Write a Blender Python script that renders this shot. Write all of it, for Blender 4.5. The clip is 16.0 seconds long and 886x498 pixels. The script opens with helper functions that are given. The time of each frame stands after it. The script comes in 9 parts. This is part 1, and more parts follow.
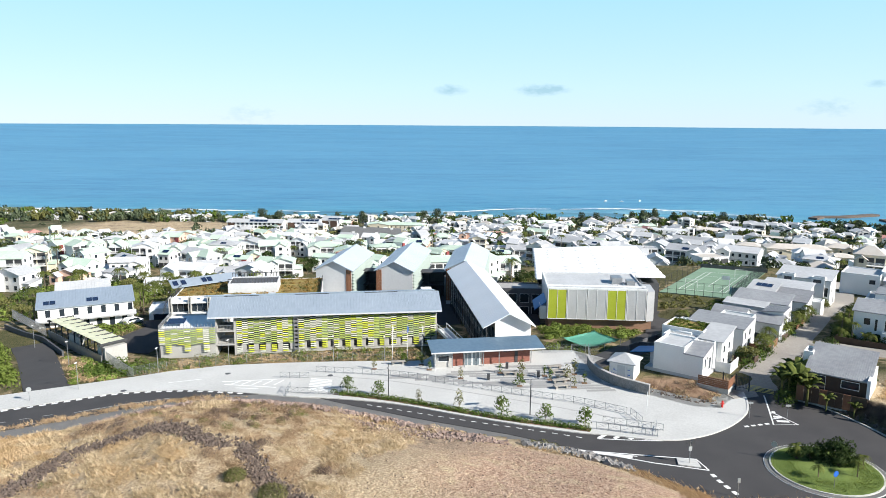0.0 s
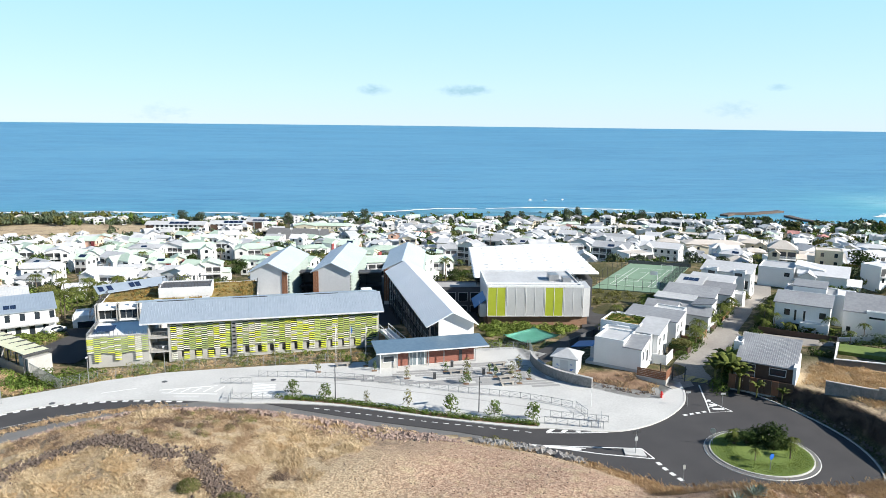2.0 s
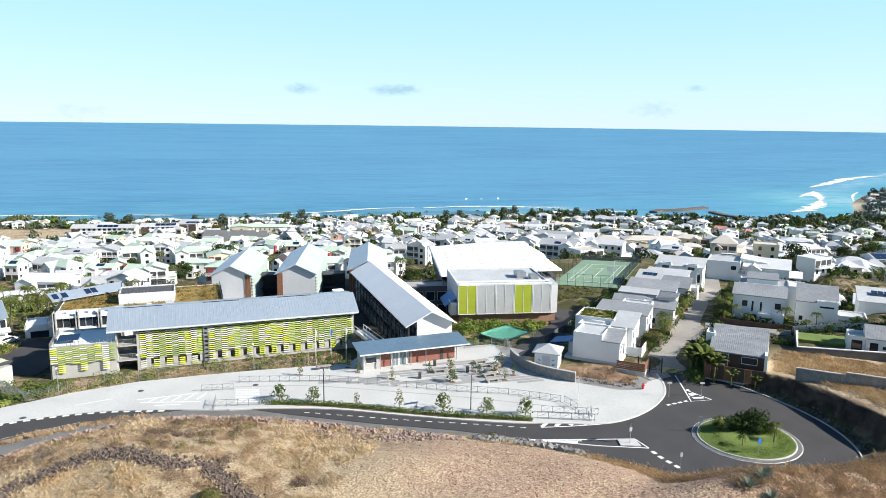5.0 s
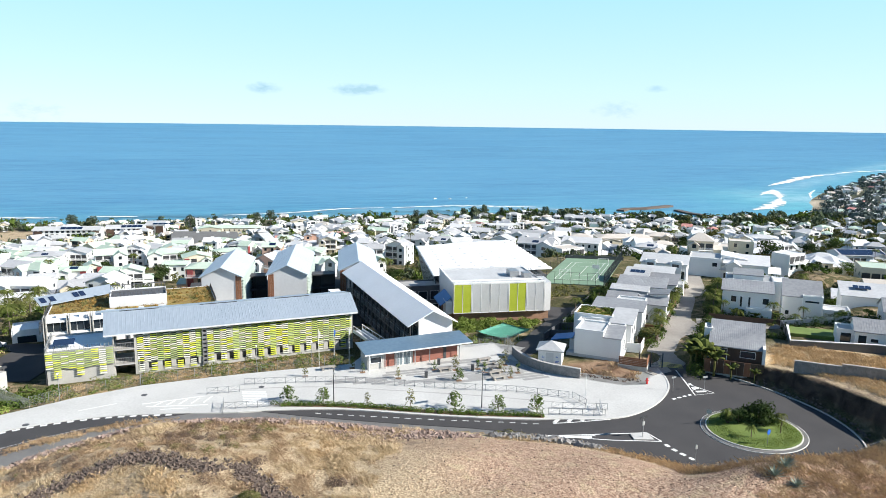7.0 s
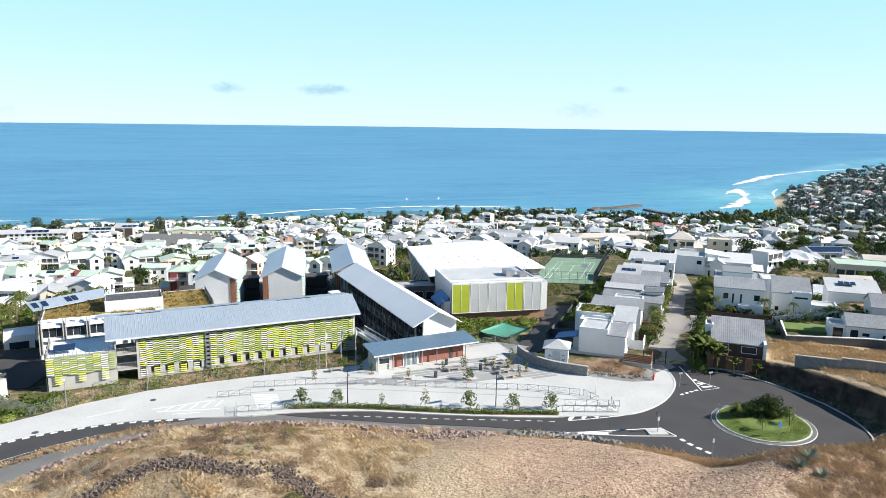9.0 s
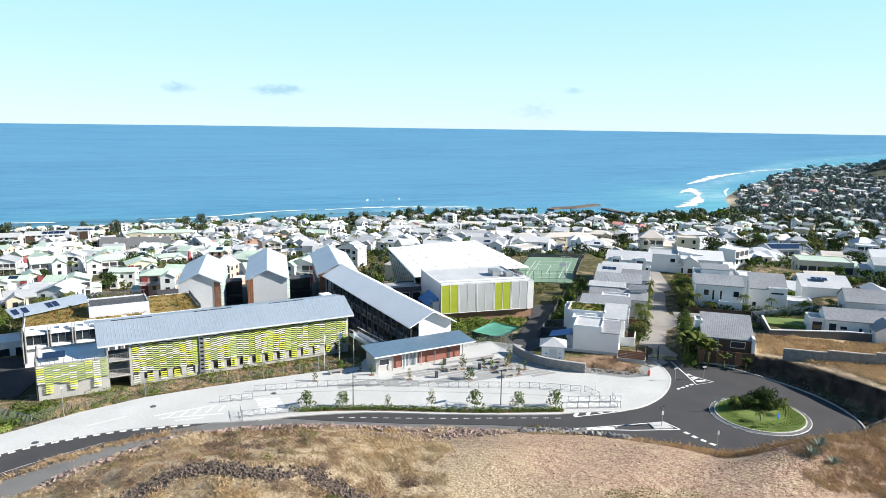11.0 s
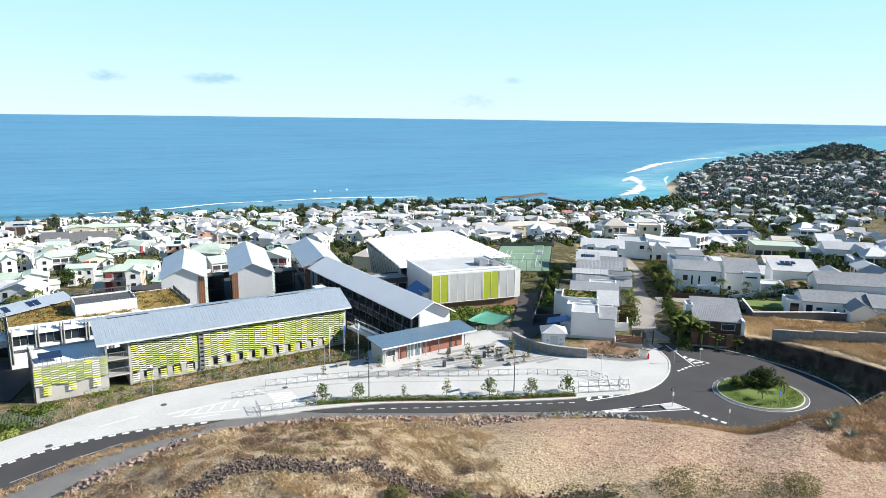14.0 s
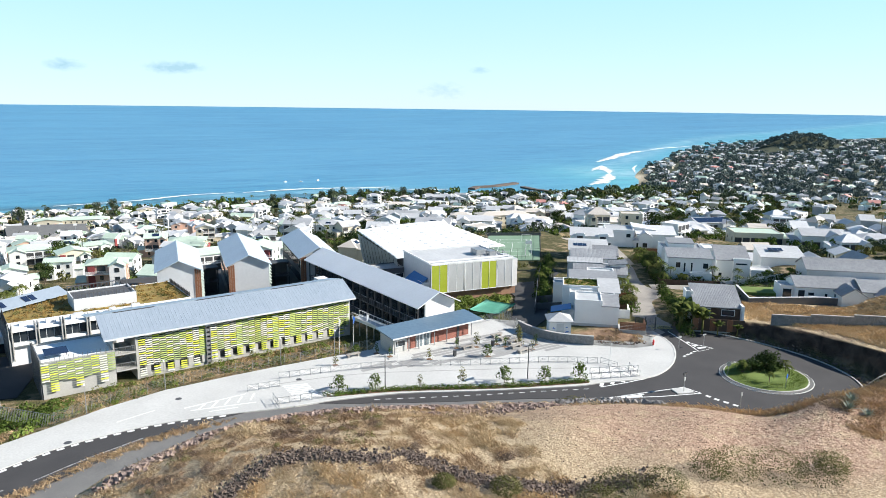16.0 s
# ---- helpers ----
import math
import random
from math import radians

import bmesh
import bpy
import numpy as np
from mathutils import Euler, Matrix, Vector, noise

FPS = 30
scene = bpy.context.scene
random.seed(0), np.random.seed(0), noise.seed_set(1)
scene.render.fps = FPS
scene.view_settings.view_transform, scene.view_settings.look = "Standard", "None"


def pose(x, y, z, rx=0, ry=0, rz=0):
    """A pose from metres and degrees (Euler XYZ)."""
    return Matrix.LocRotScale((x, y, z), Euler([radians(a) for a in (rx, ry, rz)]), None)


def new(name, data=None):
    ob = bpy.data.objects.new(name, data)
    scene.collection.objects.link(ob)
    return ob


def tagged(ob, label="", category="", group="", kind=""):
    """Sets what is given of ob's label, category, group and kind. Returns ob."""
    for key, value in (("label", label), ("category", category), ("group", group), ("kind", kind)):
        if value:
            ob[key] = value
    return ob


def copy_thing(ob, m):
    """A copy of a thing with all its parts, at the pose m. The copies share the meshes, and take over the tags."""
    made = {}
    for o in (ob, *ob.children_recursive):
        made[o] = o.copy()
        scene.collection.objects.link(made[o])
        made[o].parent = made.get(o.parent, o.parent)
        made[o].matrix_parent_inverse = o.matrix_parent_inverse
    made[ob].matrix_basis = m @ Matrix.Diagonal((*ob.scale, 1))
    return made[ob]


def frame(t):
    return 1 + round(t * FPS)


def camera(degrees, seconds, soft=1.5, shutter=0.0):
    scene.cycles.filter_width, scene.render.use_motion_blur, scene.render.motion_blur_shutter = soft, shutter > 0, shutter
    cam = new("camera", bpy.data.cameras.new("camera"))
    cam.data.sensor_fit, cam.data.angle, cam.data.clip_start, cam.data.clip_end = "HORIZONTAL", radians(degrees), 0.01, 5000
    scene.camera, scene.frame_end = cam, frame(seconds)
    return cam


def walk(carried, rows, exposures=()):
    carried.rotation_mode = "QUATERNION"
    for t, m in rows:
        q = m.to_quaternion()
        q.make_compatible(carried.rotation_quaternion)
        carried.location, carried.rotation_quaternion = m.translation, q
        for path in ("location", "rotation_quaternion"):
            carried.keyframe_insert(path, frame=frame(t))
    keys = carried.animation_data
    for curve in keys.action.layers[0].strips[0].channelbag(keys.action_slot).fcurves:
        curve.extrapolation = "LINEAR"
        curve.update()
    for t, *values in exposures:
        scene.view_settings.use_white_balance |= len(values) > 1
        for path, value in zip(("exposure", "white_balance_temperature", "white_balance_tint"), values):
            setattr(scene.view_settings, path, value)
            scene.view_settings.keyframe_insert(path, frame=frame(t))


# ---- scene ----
cam = camera(64.5, 16.0, 0.55)
METRES, EYE, TILT, LEAN, TURN = 45.0, 38.0, -10.3, -0.37, 0.0
ROWS = [
    (0.0, 0.0, 0.0, 0.0, 0.0, 0.0, -0.0),
    (0.5, -0.0076, 0.0006, 0.0002, -2.62, -0.01, 0.38),
    (1.0, -0.0239, 0.0012, -0.0011, -4.19, -0.01, 0.58),
    (1.5, -0.041, 0.0027, -0.0004, -5.09, -0.03, 0.69),
    (2.0, -0.0632, 0.0046, -0.0006, -6.09, -0.05, 0.82),
    (2.5, -0.0865, 0.0064, -0.0005, -7.02, -0.08, 0.96),
    (3.0, -0.114, 0.0084, -0.0004, -8.0, -0.11, 1.11),
    (3.5, -0.1409, 0.0111, 0.0007, -8.93, -0.14, 1.26),
    (4.0, -0.171, 0.0153, 0.0019, -9.91, -0.17, 1.43),
    (6.5, -0.3285, 0.0388, 0.0049, -13.8, -0.31, 2.12),
    (7.0, -0.3631, 0.0452, 0.0058, -14.48, -0.34, 2.22),
    (7.5, -0.3955, 0.0514, 0.0071, -15.11, -0.36, 2.31),
    (8.0, -0.4306, 0.0582, 0.0087, -15.8, -0.38, 2.44),
    (8.5, -0.4631, 0.0646, 0.0103, -16.48, -0.41, 2.57),
    (11.0, -0.6355, 0.1032, 0.0199, -20.62, -0.56, 3.22),
    (11.5, -0.6687, 0.1122, 0.0222, -21.97, -0.67, 3.44),
    (12.0, -0.7045, 0.1224, 0.0257, -22.74, -0.72, 3.56),
    (12.5, -0.7375, 0.1328, 0.0284, -23.36, -0.77, 3.67),
    (13.0, -0.7723, 0.1446, 0.0308, -24.02, -0.85, 3.78),
    (13.5, -0.8042, 0.156, 0.0333, -24.64, -1.32, 3.9),
    (14.0, -0.8386, 0.1688, 0.0356, -25.32, -1.67, 4.02),
    (14.5, -0.8699, 0.1813, 0.0382, -25.94, -1.97, 4.12),
    (15.0, -0.9035, 0.1955, 0.0411, -26.62, -2.32, 4.23),
    (15.5, -0.9344, 0.209, 0.0434, -27.25, -2.56, 4.34),
    (16.0, -0.9676, 0.2237, 0.0459, -27.93, -2.67, 4.46),
]
walk(cam, [(t, pose(0, 0, EYE, TILT, LEAN, TURN) @ pose(METRES * x, METRES * y, METRES * z, 90 + pitch, roll, yaw)) for t, x, y, z, yaw, pitch, roll in ROWS], [(0.0, 0.5), (4.0, 0.55), (16.0, 0.6)])
# ---- lie of the land ----
SHORE = np.array([(-4800, 1300), (-2500, 1000), (-526, 829), (-246, 795), (11, 802), (314, 800), (411, 758), (477, 716),
                  (621, 718), (698, 779), (800, 896), (903, 997), (1355, 1330), (1712, 1554), (2085, 1710), (4800, 2300)], float)
KERB_SOUTH = np.array([(-140, 50), (-75, 68), (-53, 79), (-45.1, 83.2), (-42.5, 85.8), (-38, 88.2), (-34, 90), (-29, 91.2), (-22, 91), (-16, 89.6), (-8.6, 86.4), (-1.5, 83.2), (8.3, 80), (17.8, 75.2),
                       (24, 69.5), (29, 64.5), (35, 61.5), (43, 60.5), (50, 62), (70, 60), (160, 40)], float)


def off_line(x, y, line):
    """Signed distance to a line of points, plus on its right-hand side."""
    best = np.full(np.shape(x), 1e9)
    sign = np.ones(np.shape(x))
    for (ax, ay), (bx, by) in zip(line[:-1], line[1:]):
        dx, dy = bx - ax, by - ay
        s = np.clip(((x - ax) * dx + (y - ay) * dy) / (dx * dx + dy * dy), 0, 1)
        d = np.hypot(x - ax - s * dx, y - ay - s * dy)
        near = d < best
        sign = np.where(near, np.where(dx * (y - ay) - dy * (x - ax) < 0, 1, -1), sign)
        best = np.minimum(best, d)
    return best * sign


def step(a, b, v):
    s = np.clip((v - a) / (b - a), 0, 1)
    return s * s * (3 - 2 * s)


def street(x, y=0):
    return 0.012 * np.clip(x, -150, 60)


# heights of the made ground north of the street, as terraces: x, y, z
TERRACES = np.array([
    (-62, 103, -0.9), (-69, 112, -1.5), (-76, 120, -2), (-48, 114, -2.7), (-34, 116, -2.6), (-20, 118, -2.5), (-4, 120, -2.4), (4, 120, -2.4), (22, 117, -0.8), (30, 122, -1.2), (40, 131, -2.4),
    (30, 106, 1.0), (38, 99, 0.9), (45, 99, 0.8), (52, 96, 1.6), (57, 88, 2.6), (57, 80, 3.4), (62, 74, 3.8), (62, 64, 4.2), (70, 90, 2.8),
    (80, 96, 1.5), (79, 122, -0.4), (60, 134, -2), (80, 163, -3.4), (75, 190, -3.2), (60, 170, -3.2), (100, 165, -3.4), (-40, 160, -4.2),
    (0, 160, -4.4), (-20, 140, -4.0), (-62, 122, -3.0), (-80, 120, -2), (-80, 160, -7), (0, 195, -7), (-60, 185, -8), (30, 150, -3.6),
    (40, 190, -5), (100, 95, 3), (90, 70, 6), (122, 132, -6), (122, 180, -12), (140, 108, -6), (150, 150, -14), (172, 110, -10), (45, 115, 0.0), (65, 115, 0.3), (-110, 120, -2), (-110, 170, -9)], float)
# line of the street's north side
KERB_NORTH = np.array([(-140, 74), (-95, 86), (-56, 99), (-45, 102.5), (-34, 107), (-18, 108.5), (-2, 108), (0, 111.5), (16, 113), (20, 108), (23, 102),
                       (29, 94), (37, 88), (42.5, 94.5), (46, 96.5), (51, 90), (55, 82), (56, 72), (55.6, 64), (56, 48), (160, 30)], float)


def ground(x, y):
    x, y = np.asarray(x, float), np.asarray(y, float)
    d = off_line(x, y, SHORE)
    rise = np.interp(d, [0, 130, 300, 410, 500, 545, 590, 620, 660, 900], [-71.5, -64, -49, -35.5, -24, -20, -15.5, -11, -5, 5])
    flat = np.interp(d, [0, 200, 600, 1200], [-71.5, -62, -36, -15])
    far = np.where(d < 0, np.maximum(-72 + 0.06 * d, -90), rise + (flat - rise) * step(450, 1100, x))
    far = far + 34 * np.exp(-(((x - 1490) / 85) ** 2 + ((y - 1090) / 85) ** 2) ** 2)
    w = np.zeros(x.shape)
    near = np.zeros(x.shape)
    for tx, ty, tz in TERRACES:
        k = np.exp(-((x - tx) ** 2 + (y - ty) ** 2) / 90) + 1e-4 / (1 + ((x - tx) ** 2 + (y - ty) ** 2) / 400)
        w, near = w + k, near + k * tz
    near = near / w
    north = near + (far - near) * np.maximum(step(172, 212, y - 28 * step(25, 55, x)), step(120, 200, abs(x)))
    n = -off_line(x, y, KERB_NORTH)
    steep = step(49, 53, x) * step(94, 90, y)
    z = street(x) - 0.12 + (north - street(x)) * step(0.5 * steep, 5.5 - 3.5 * steep, n)
    e = off_line(x, y, KERB_SOUTH)
    hill = 7.8 * (1 - np.exp(-np.maximum(e, 0) / 14)) + 0.08 * np.maximum(e - 70, 0)
    hill = hill + (2.9 * np.exp(-((x - 32) / 9) ** 2 - ((y - 53) / 4.8) ** 2) + 2.6 * np.exp(-((x - 48) / 9) ** 2 - ((y - 54.5) / 4.8) ** 2)) * step(0, 3, e)
    hill = hill + 0.8 * np.exp(-((x + 18) / 16) ** 2 - ((y - 61) / 8) ** 2) + 1.0 * np.exp(-((x + 27) / 9) ** 2 - ((y - 69) / 6) ** 2)
    hill = hill - 0.6 * np.exp(-((x - 6) / 12) ** 2 - ((y - 74) / 6) ** 2) * step(0, 3, e)
    bumps = 0.35 * np.sin(x * 0.31 + 1.3 * np.sin(y * 0.17)) * np.sin(y * 0.27 + 0.6) * step(2, 10, e)
    slope = street(x) - 0.12 + hill + bumps
    return np.where(e > 0, np.where(x > 52, np.maximum(slope, z), slope), z)



# ---- sky, sun, exposure ----
SUN_DIR = Vector((0.765, -0.385, 0.515)).normalized()
world = bpy.data.worlds.new("sky")
scene.world = world
world.use_nodes = True
wn, wl = world.node_tree.nodes, world.node_tree.links
sky = wn.new("ShaderNodeTexSky")
sky.sky_type, sky.sun_disc = "NISHITA", False
sky.sun_elevation, sky.sun_rotation = math.asin(SUN_DIR.z), math.atan2(SUN_DIR.x, SUN_DIR.y)
sky.altitude, sky.air_density, sky.dust_density, sky.ozone_density = 100, 1.0, 0.0, 2.0
# hazy tropical sky: pale towards the horizon, deeper blue above
coord = wn.new("ShaderNodeTexCoord")
split = wn.new("ShaderNodeSeparateXYZ")
wl.new(coord.outputs["Generated"], split.inputs[0])
haze = wn.new("ShaderNodeValToRGB")
wl.new(split.outputs["Z"], haze.inputs[0])
haze.color_ramp.elements[0].position, haze.color_ramp.elements[0].color = 0.0, (0.49, 0.65, 0.77, 1)
haze.color_ramp.elements[1].position, haze.color_ramp.elements[1].color = 1.0, (0.016, 0.047, 0.135, 1)
for at, tone in ((0.045, (0.46, 0.67, 0.8)), (0.17, (0.34, 0.625, 0.82)), (0.3, (0.105, 0.26, 0.44)), (0.45, (0.05, 0.14, 0.28))):
    haze.color_ramp.elements.new(at).color = (*tone, 1)
dim = wn.new("ShaderNodeMix")
dim.data_type, dim.blend_type = "RGBA", "MULTIPLY"
dim.inputs["Factor"].default_value, dim.inputs["B"].default_value = 1.0, (0.1, 0.1, 0.1, 1)
wl.new(sky.outputs[0], dim.inputs["A"])
air = wn.new("ShaderNodeMix")
air.data_type = "RGBA"
air.inputs["Factor"].default_value = 0.85
wl.new(dim.outputs["Result"], air.inputs["A"])
wl.new(haze.outputs[0], air.inputs["B"])
cover = None
puff = wn.new("ShaderNodeTexNoise")
puff.inputs["Scale"].default_value, puff.inputs["Detail"].default_value, puff.inputs["Roughness"].default_value = 70, 6, 0.65
stretch = wn.new("ShaderNodeMapping")
stretch.inputs["Scale"].default_value = (1, 1, 2)
wl.new(coord.outputs["Generated"], stretch.inputs[0])
wl.new(stretch.outputs[0], puff.inputs["Vector"])
for (cx, cy, cz), size, most in (((0.0107, 0.999, 0.043), 26, 1.0), ((0.1251, 0.9912, 0.0435), 24, 1.0), ((0.156, 0.9868, 0.044), 30, 0.9), ((0.5167, 0.8548, 0.0477), 40, 0.9), ((0.4758, 0.8793, 0.02), 14, 0.62), ((-0.2625, 0.9649, 0.008), 12, 0.55)):
    away = wn.new("ShaderNodeVectorMath")
    away.operation = "SUBTRACT"
    away.inputs[1].default_value = (cx, cy, cz)
    wl.new(coord.outputs["Generated"], away.inputs[0])
    squash = wn.new("ShaderNodeVectorMath")
    squash.operation = "MULTIPLY"
    squash.inputs[1].default_value = (size, size, size * 3)
    wl.new(away.outputs[0], squash.inputs[0])
    far_off = wn.new("ShaderNodeVectorMath")
    far_off.operation = "LENGTH"
    wl.new(squash.outputs[0], far_off.inputs[0])
    fall = wn.new("ShaderNodeMapRange")
    fall.inputs["From Min"].default_value, fall.inputs["From Max"].default_value, fall.inputs["To Max"].default_value = 1.0, 0.0, most
    wl.new(far_off.outputs["Value"], fall.inputs["Value"])
    both = wn.new("ShaderNodeMath")
    both.operation = "ADD"
    wl.new(fall.outputs[0], both.inputs[0])
    if cover is not None:
        wl.new(cover, both.inputs[1])
    else:
        both.inputs[1].default_value = 0
    cover = both.outputs[0]
wisp = wn.new("ShaderNodeMath")
wisp.operation = "MULTIPLY"
wl.new(cover, wisp.inputs[0])
wl.new(puff.outputs[0], wisp.inputs[1])
thick = wn.new("ShaderNodeMapRange")
thick.inputs["From Min"].default_value, thick.inputs["From Max"].default_value, thick.inputs["To Max"].default_value = 0.16, 0.5, 0.75
wl.new(wisp.outputs[0], thick.inputs["Value"])
cloud = wn.new("ShaderNodeMix")
cloud.data_type = "RGBA"
cloud.inputs["B"].default_value = (0.27, 0.46, 0.56, 1)
wl.new(thick.outputs[0], cloud.inputs["Factor"])
wl.new(air.outputs["Result"], cloud.inputs["A"])
wl.new(cloud.outputs["Result"], wn["Background"].inputs[0])
wn["Background"].inputs[1].default_value = 1.0
lamp = bpy.data.lights.new("sun", "SUN")
lamp.energy, lamp.angle, lamp.color = 5.8, radians(0.53), (1.0, 0.96, 0.89)
sun = new("sun", lamp)
sun.rotation_mode = "QUATERNION"
sun.rotation_quaternion = SUN_DIR.to_track_quat("Z", "Y")


# ---- materials ----
def material(name, a, b, scale=1.0, rough=0.8, metal=0.0, bump=0.0, fine=8.0, spread=0.0, spec=0.5, stretch=(1, 1, 1)):
    """Two tones mixed by coarse and fine noise in world space; spread: brightness change from piece to piece."""
    m = bpy.data.materials.new(name)
    m.use_nodes = True
    n, l = m.node_tree.nodes, m.node_tree.links
    p = n["Principled BSDF"]
    geo = n.new("ShaderNodeNewGeometry")
    mp = n.new("ShaderNodeMapping")
    mp.inputs["Scale"].default_value = stretch
    l.new(geo.outputs["Position"], mp.inputs["Vector"])
    n1, n2 = n.new("ShaderNodeTexNoise"), n.new("ShaderNodeTexNoise")
    for t, s, d in ((n1, scale, 4), (n2, scale * fine, 3)):
        t.inputs["Scale"].default_value, t.inputs["Detail"].default_value = s, d
        l.new(mp.outputs[0], t.inputs["Vector"])
    add = n.new("ShaderNodeMath")
    add.operation = "ADD"
    l.new(n1.outputs[0], add.inputs[0])
    l.new(n2.outputs[0], add.inputs[1])
    ramp = n.new("ShaderNodeMapRange")
    ramp.inputs["From Min"].default_value, ramp.inputs["From Max"].default_value = 0.7, 1.3
    l.new(add.outputs[0], ramp.inputs["Value"])
    mix = n.new("ShaderNodeMix")
    mix.data_type = "RGBA"
    mix.inputs["A"].default_value, mix.inputs["B"].default_value = (*a, 1), (*b, 1)
    l.new(ramp.outputs[0], mix.inputs["Factor"])
    out = mix.outputs["Result"]
    if spread:
        info = n.new("ShaderNodeObjectInfo")
        hsv = n.new("ShaderNodeHueSaturation")
        r2 = n.new("ShaderNodeMapRange")
        r2.inputs["To Min"].default_value, r2.inputs["To Max"].default_value = 1 - spread, 1 + spread
        l.new(info.outputs["Random"], r2.inputs["Value"])
        l.new(r2.outputs[0], hsv.inputs["Value"])
        l.new(out, hsv.inputs["Color"])
        out = hsv.outputs[0]
    l.new(out, p.inputs["Base Color"])
    p.inputs["Roughness"].default_value, p.inputs["Metallic"].default_value = rough, metal
    p.inputs["Specular IOR Level"].default_value = spec
    if bump:
        bp = n.new("ShaderNodeBump")
        bp.inputs["Strength"].default_value, bp.inputs["Distance"].default_value = min(1, bump * 4), bump
        l.new(n2.outputs[0], bp.inputs["Height"])
        l.new(bp.outputs[0], p.inputs["Normal"])
    return m


def foliage(name, a, b, scale=0.6, spread=0.25):
    m = material(name, a, b, scale, 0.7, spread=spread, fine=6, spec=0.0)
    return m


def plain_glass(name, tint, rough=0.06):
    m = material(name, tint, tuple(c * 0.7 for c in tint), 0.5, rough, spec=0.8)
    return m


ASPHALT = material("asphalt", (0.045, 0.043, 0.045), (0.065, 0.062, 0.062), 0.25, 0.9, bump=0.004, fine=60)
OLD_ASPHALT = material("worn_asphalt", (0.13, 0.13, 0.13), (0.2, 0.195, 0.185), 0.4, 0.95, bump=0.01, fine=20)
CONCRETE = material("pale_concrete", (0.49, 0.485, 0.465), (0.61, 0.605, 0.58), 0.15, 0.85, bump=0.003, fine=25)
CONCRETE_DARK = material("grey_paving", (0.36, 0.35, 0.34), (0.45, 0.44, 0.425), 0.3, 0.85, bump=0.003, fine=25)
LANE = material("sandy_concrete", (0.27, 0.245, 0.22), (0.38, 0.35, 0.31), 0.15, 0.9, bump=0.004, fine=20)
KERB = material("kerb_stone", (0.55, 0.54, 0.51), (0.68, 0.67, 0.64), 0.8, 0.85, fine=10)
PAINT = material("road_paint", (0.72, 0.72, 0.7), (0.85, 0.85, 0.83), 1.0, 0.7, fine=12)
WHITE = material("white_render", (0.74, 0.74, 0.73), (0.82, 0.82, 0.81), 0.35, 0.8, bump=0.002, fine=20, spread=0.04)
CREAM = material("cream_render", (0.66, 0.58, 0.44), (0.74, 0.67, 0.53), 0.3, 0.85, spread=0.06)
GREY_WALL = material("grey_render", (0.5, 0.51, 0.52), (0.55, 0.56, 0.57), 0.3, 0.8, spread=0.05)
PINK = material("pink_render", (0.6, 0.38, 0.29), (0.68, 0.46, 0.36), 0.3, 0.85, spread=0.05)
RED_BAY = material("dark_red_render", (0.22, 0.04, 0.04), (0.3, 0.07, 0.07), 0.5, 0.8)
PALE_GREY = material("pale_grey_render", (0.56, 0.57, 0.58), (0.64, 0.65, 0.66), 0.3, 0.8, spread=0.05)
RAW_CONCRETE = material("raw_concrete", (0.38, 0.37, 0.35), (0.5, 0.49, 0.46), 0.5, 0.9, bump=0.004, fine=12)
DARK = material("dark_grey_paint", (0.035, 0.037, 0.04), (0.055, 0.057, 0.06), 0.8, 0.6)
CHARCOAL = material("charcoal_cladding", (0.07, 0.072, 0.078), (0.1, 0.102, 0.11), 0.8, 0.6)
STEEL = material("grey_steel", (0.34, 0.35, 0.36), (0.44, 0.45, 0.46), 1.5, 0.4, 0.6)
ROOF_BLUE = material("grey_blue_metal_roof", (0.38, 0.45, 0.52), (0.46, 0.53, 0.6), 0.12, 0.4, 0.4, fine=14, stretch=(1, 0.4, 1))
ROOF_WHITE = material("white_metal_roof", (0.82, 0.83, 0.84), (0.88, 0.89, 0.9), 0.2, 0.45, 0.0, fine=10)
ROOF_SKY = material("pale_blue_metal_roof", (0.5, 0.57, 0.64), (0.58, 0.65, 0.72), 0.15, 0.4, 0.2, fine=12)
ROOF_GREY = material("grey_metal_roof", (0.25, 0.255, 0.265), (0.34, 0.345, 0.355), 0.2, 0.55, 0.1, spread=0.1)
ROOF_PALE = material("pale_metal_roof", (0.44, 0.445, 0.45), (0.55, 0.555, 0.56), 0.2, 0.6, spread=0.08)
ROOF_MINT = material("mint_metal_roof", (0.46, 0.57, 0.46), (0.57, 0.67, 0.56), 0.15, 0.6, spread=0.08)
ROOF_SAND = material("sandy_roof", (0.55, 0.49, 0.43), (0.63, 0.58, 0.52), 0.3, 0.8, spread=0.08)
ROOF_RED = material("pink_red_roof", (0.5, 0.2, 0.17), (0.6, 0.32, 0.28), 0.3, 0.8)
MEMBRANE = material("white_membrane", (0.9, 0.9, 0.89), (0.93, 0.93, 0.92), 0.2, 0.6, fine=5)
LIME = material("lime_slat", (0.33, 0.4, 0.085), (0.42, 0.49, 0.13), 1.2, 0.55, spread=0.12)
YELLOW = material("acid_yellow_slat", (0.56, 0.6, 0.035), (0.66, 0.7, 0.07), 1.2, 0.55, spread=0.1)
PALE_SLAT = material("white_slat", (0.62, 0.62, 0.52), (0.74, 0.74, 0.64), 1.2, 0.6, spread=0.12)
GREEN_SLAT = material("sage_slat", (0.3, 0.37, 0.16), (0.38, 0.45, 0.2), 1.2, 0.6, spread=0.12)
MESH_LIME = material("lime_mesh_panel", (0.34, 0.39, 0.02), (0.4, 0.45, 0.04), 0.6, 0.6)
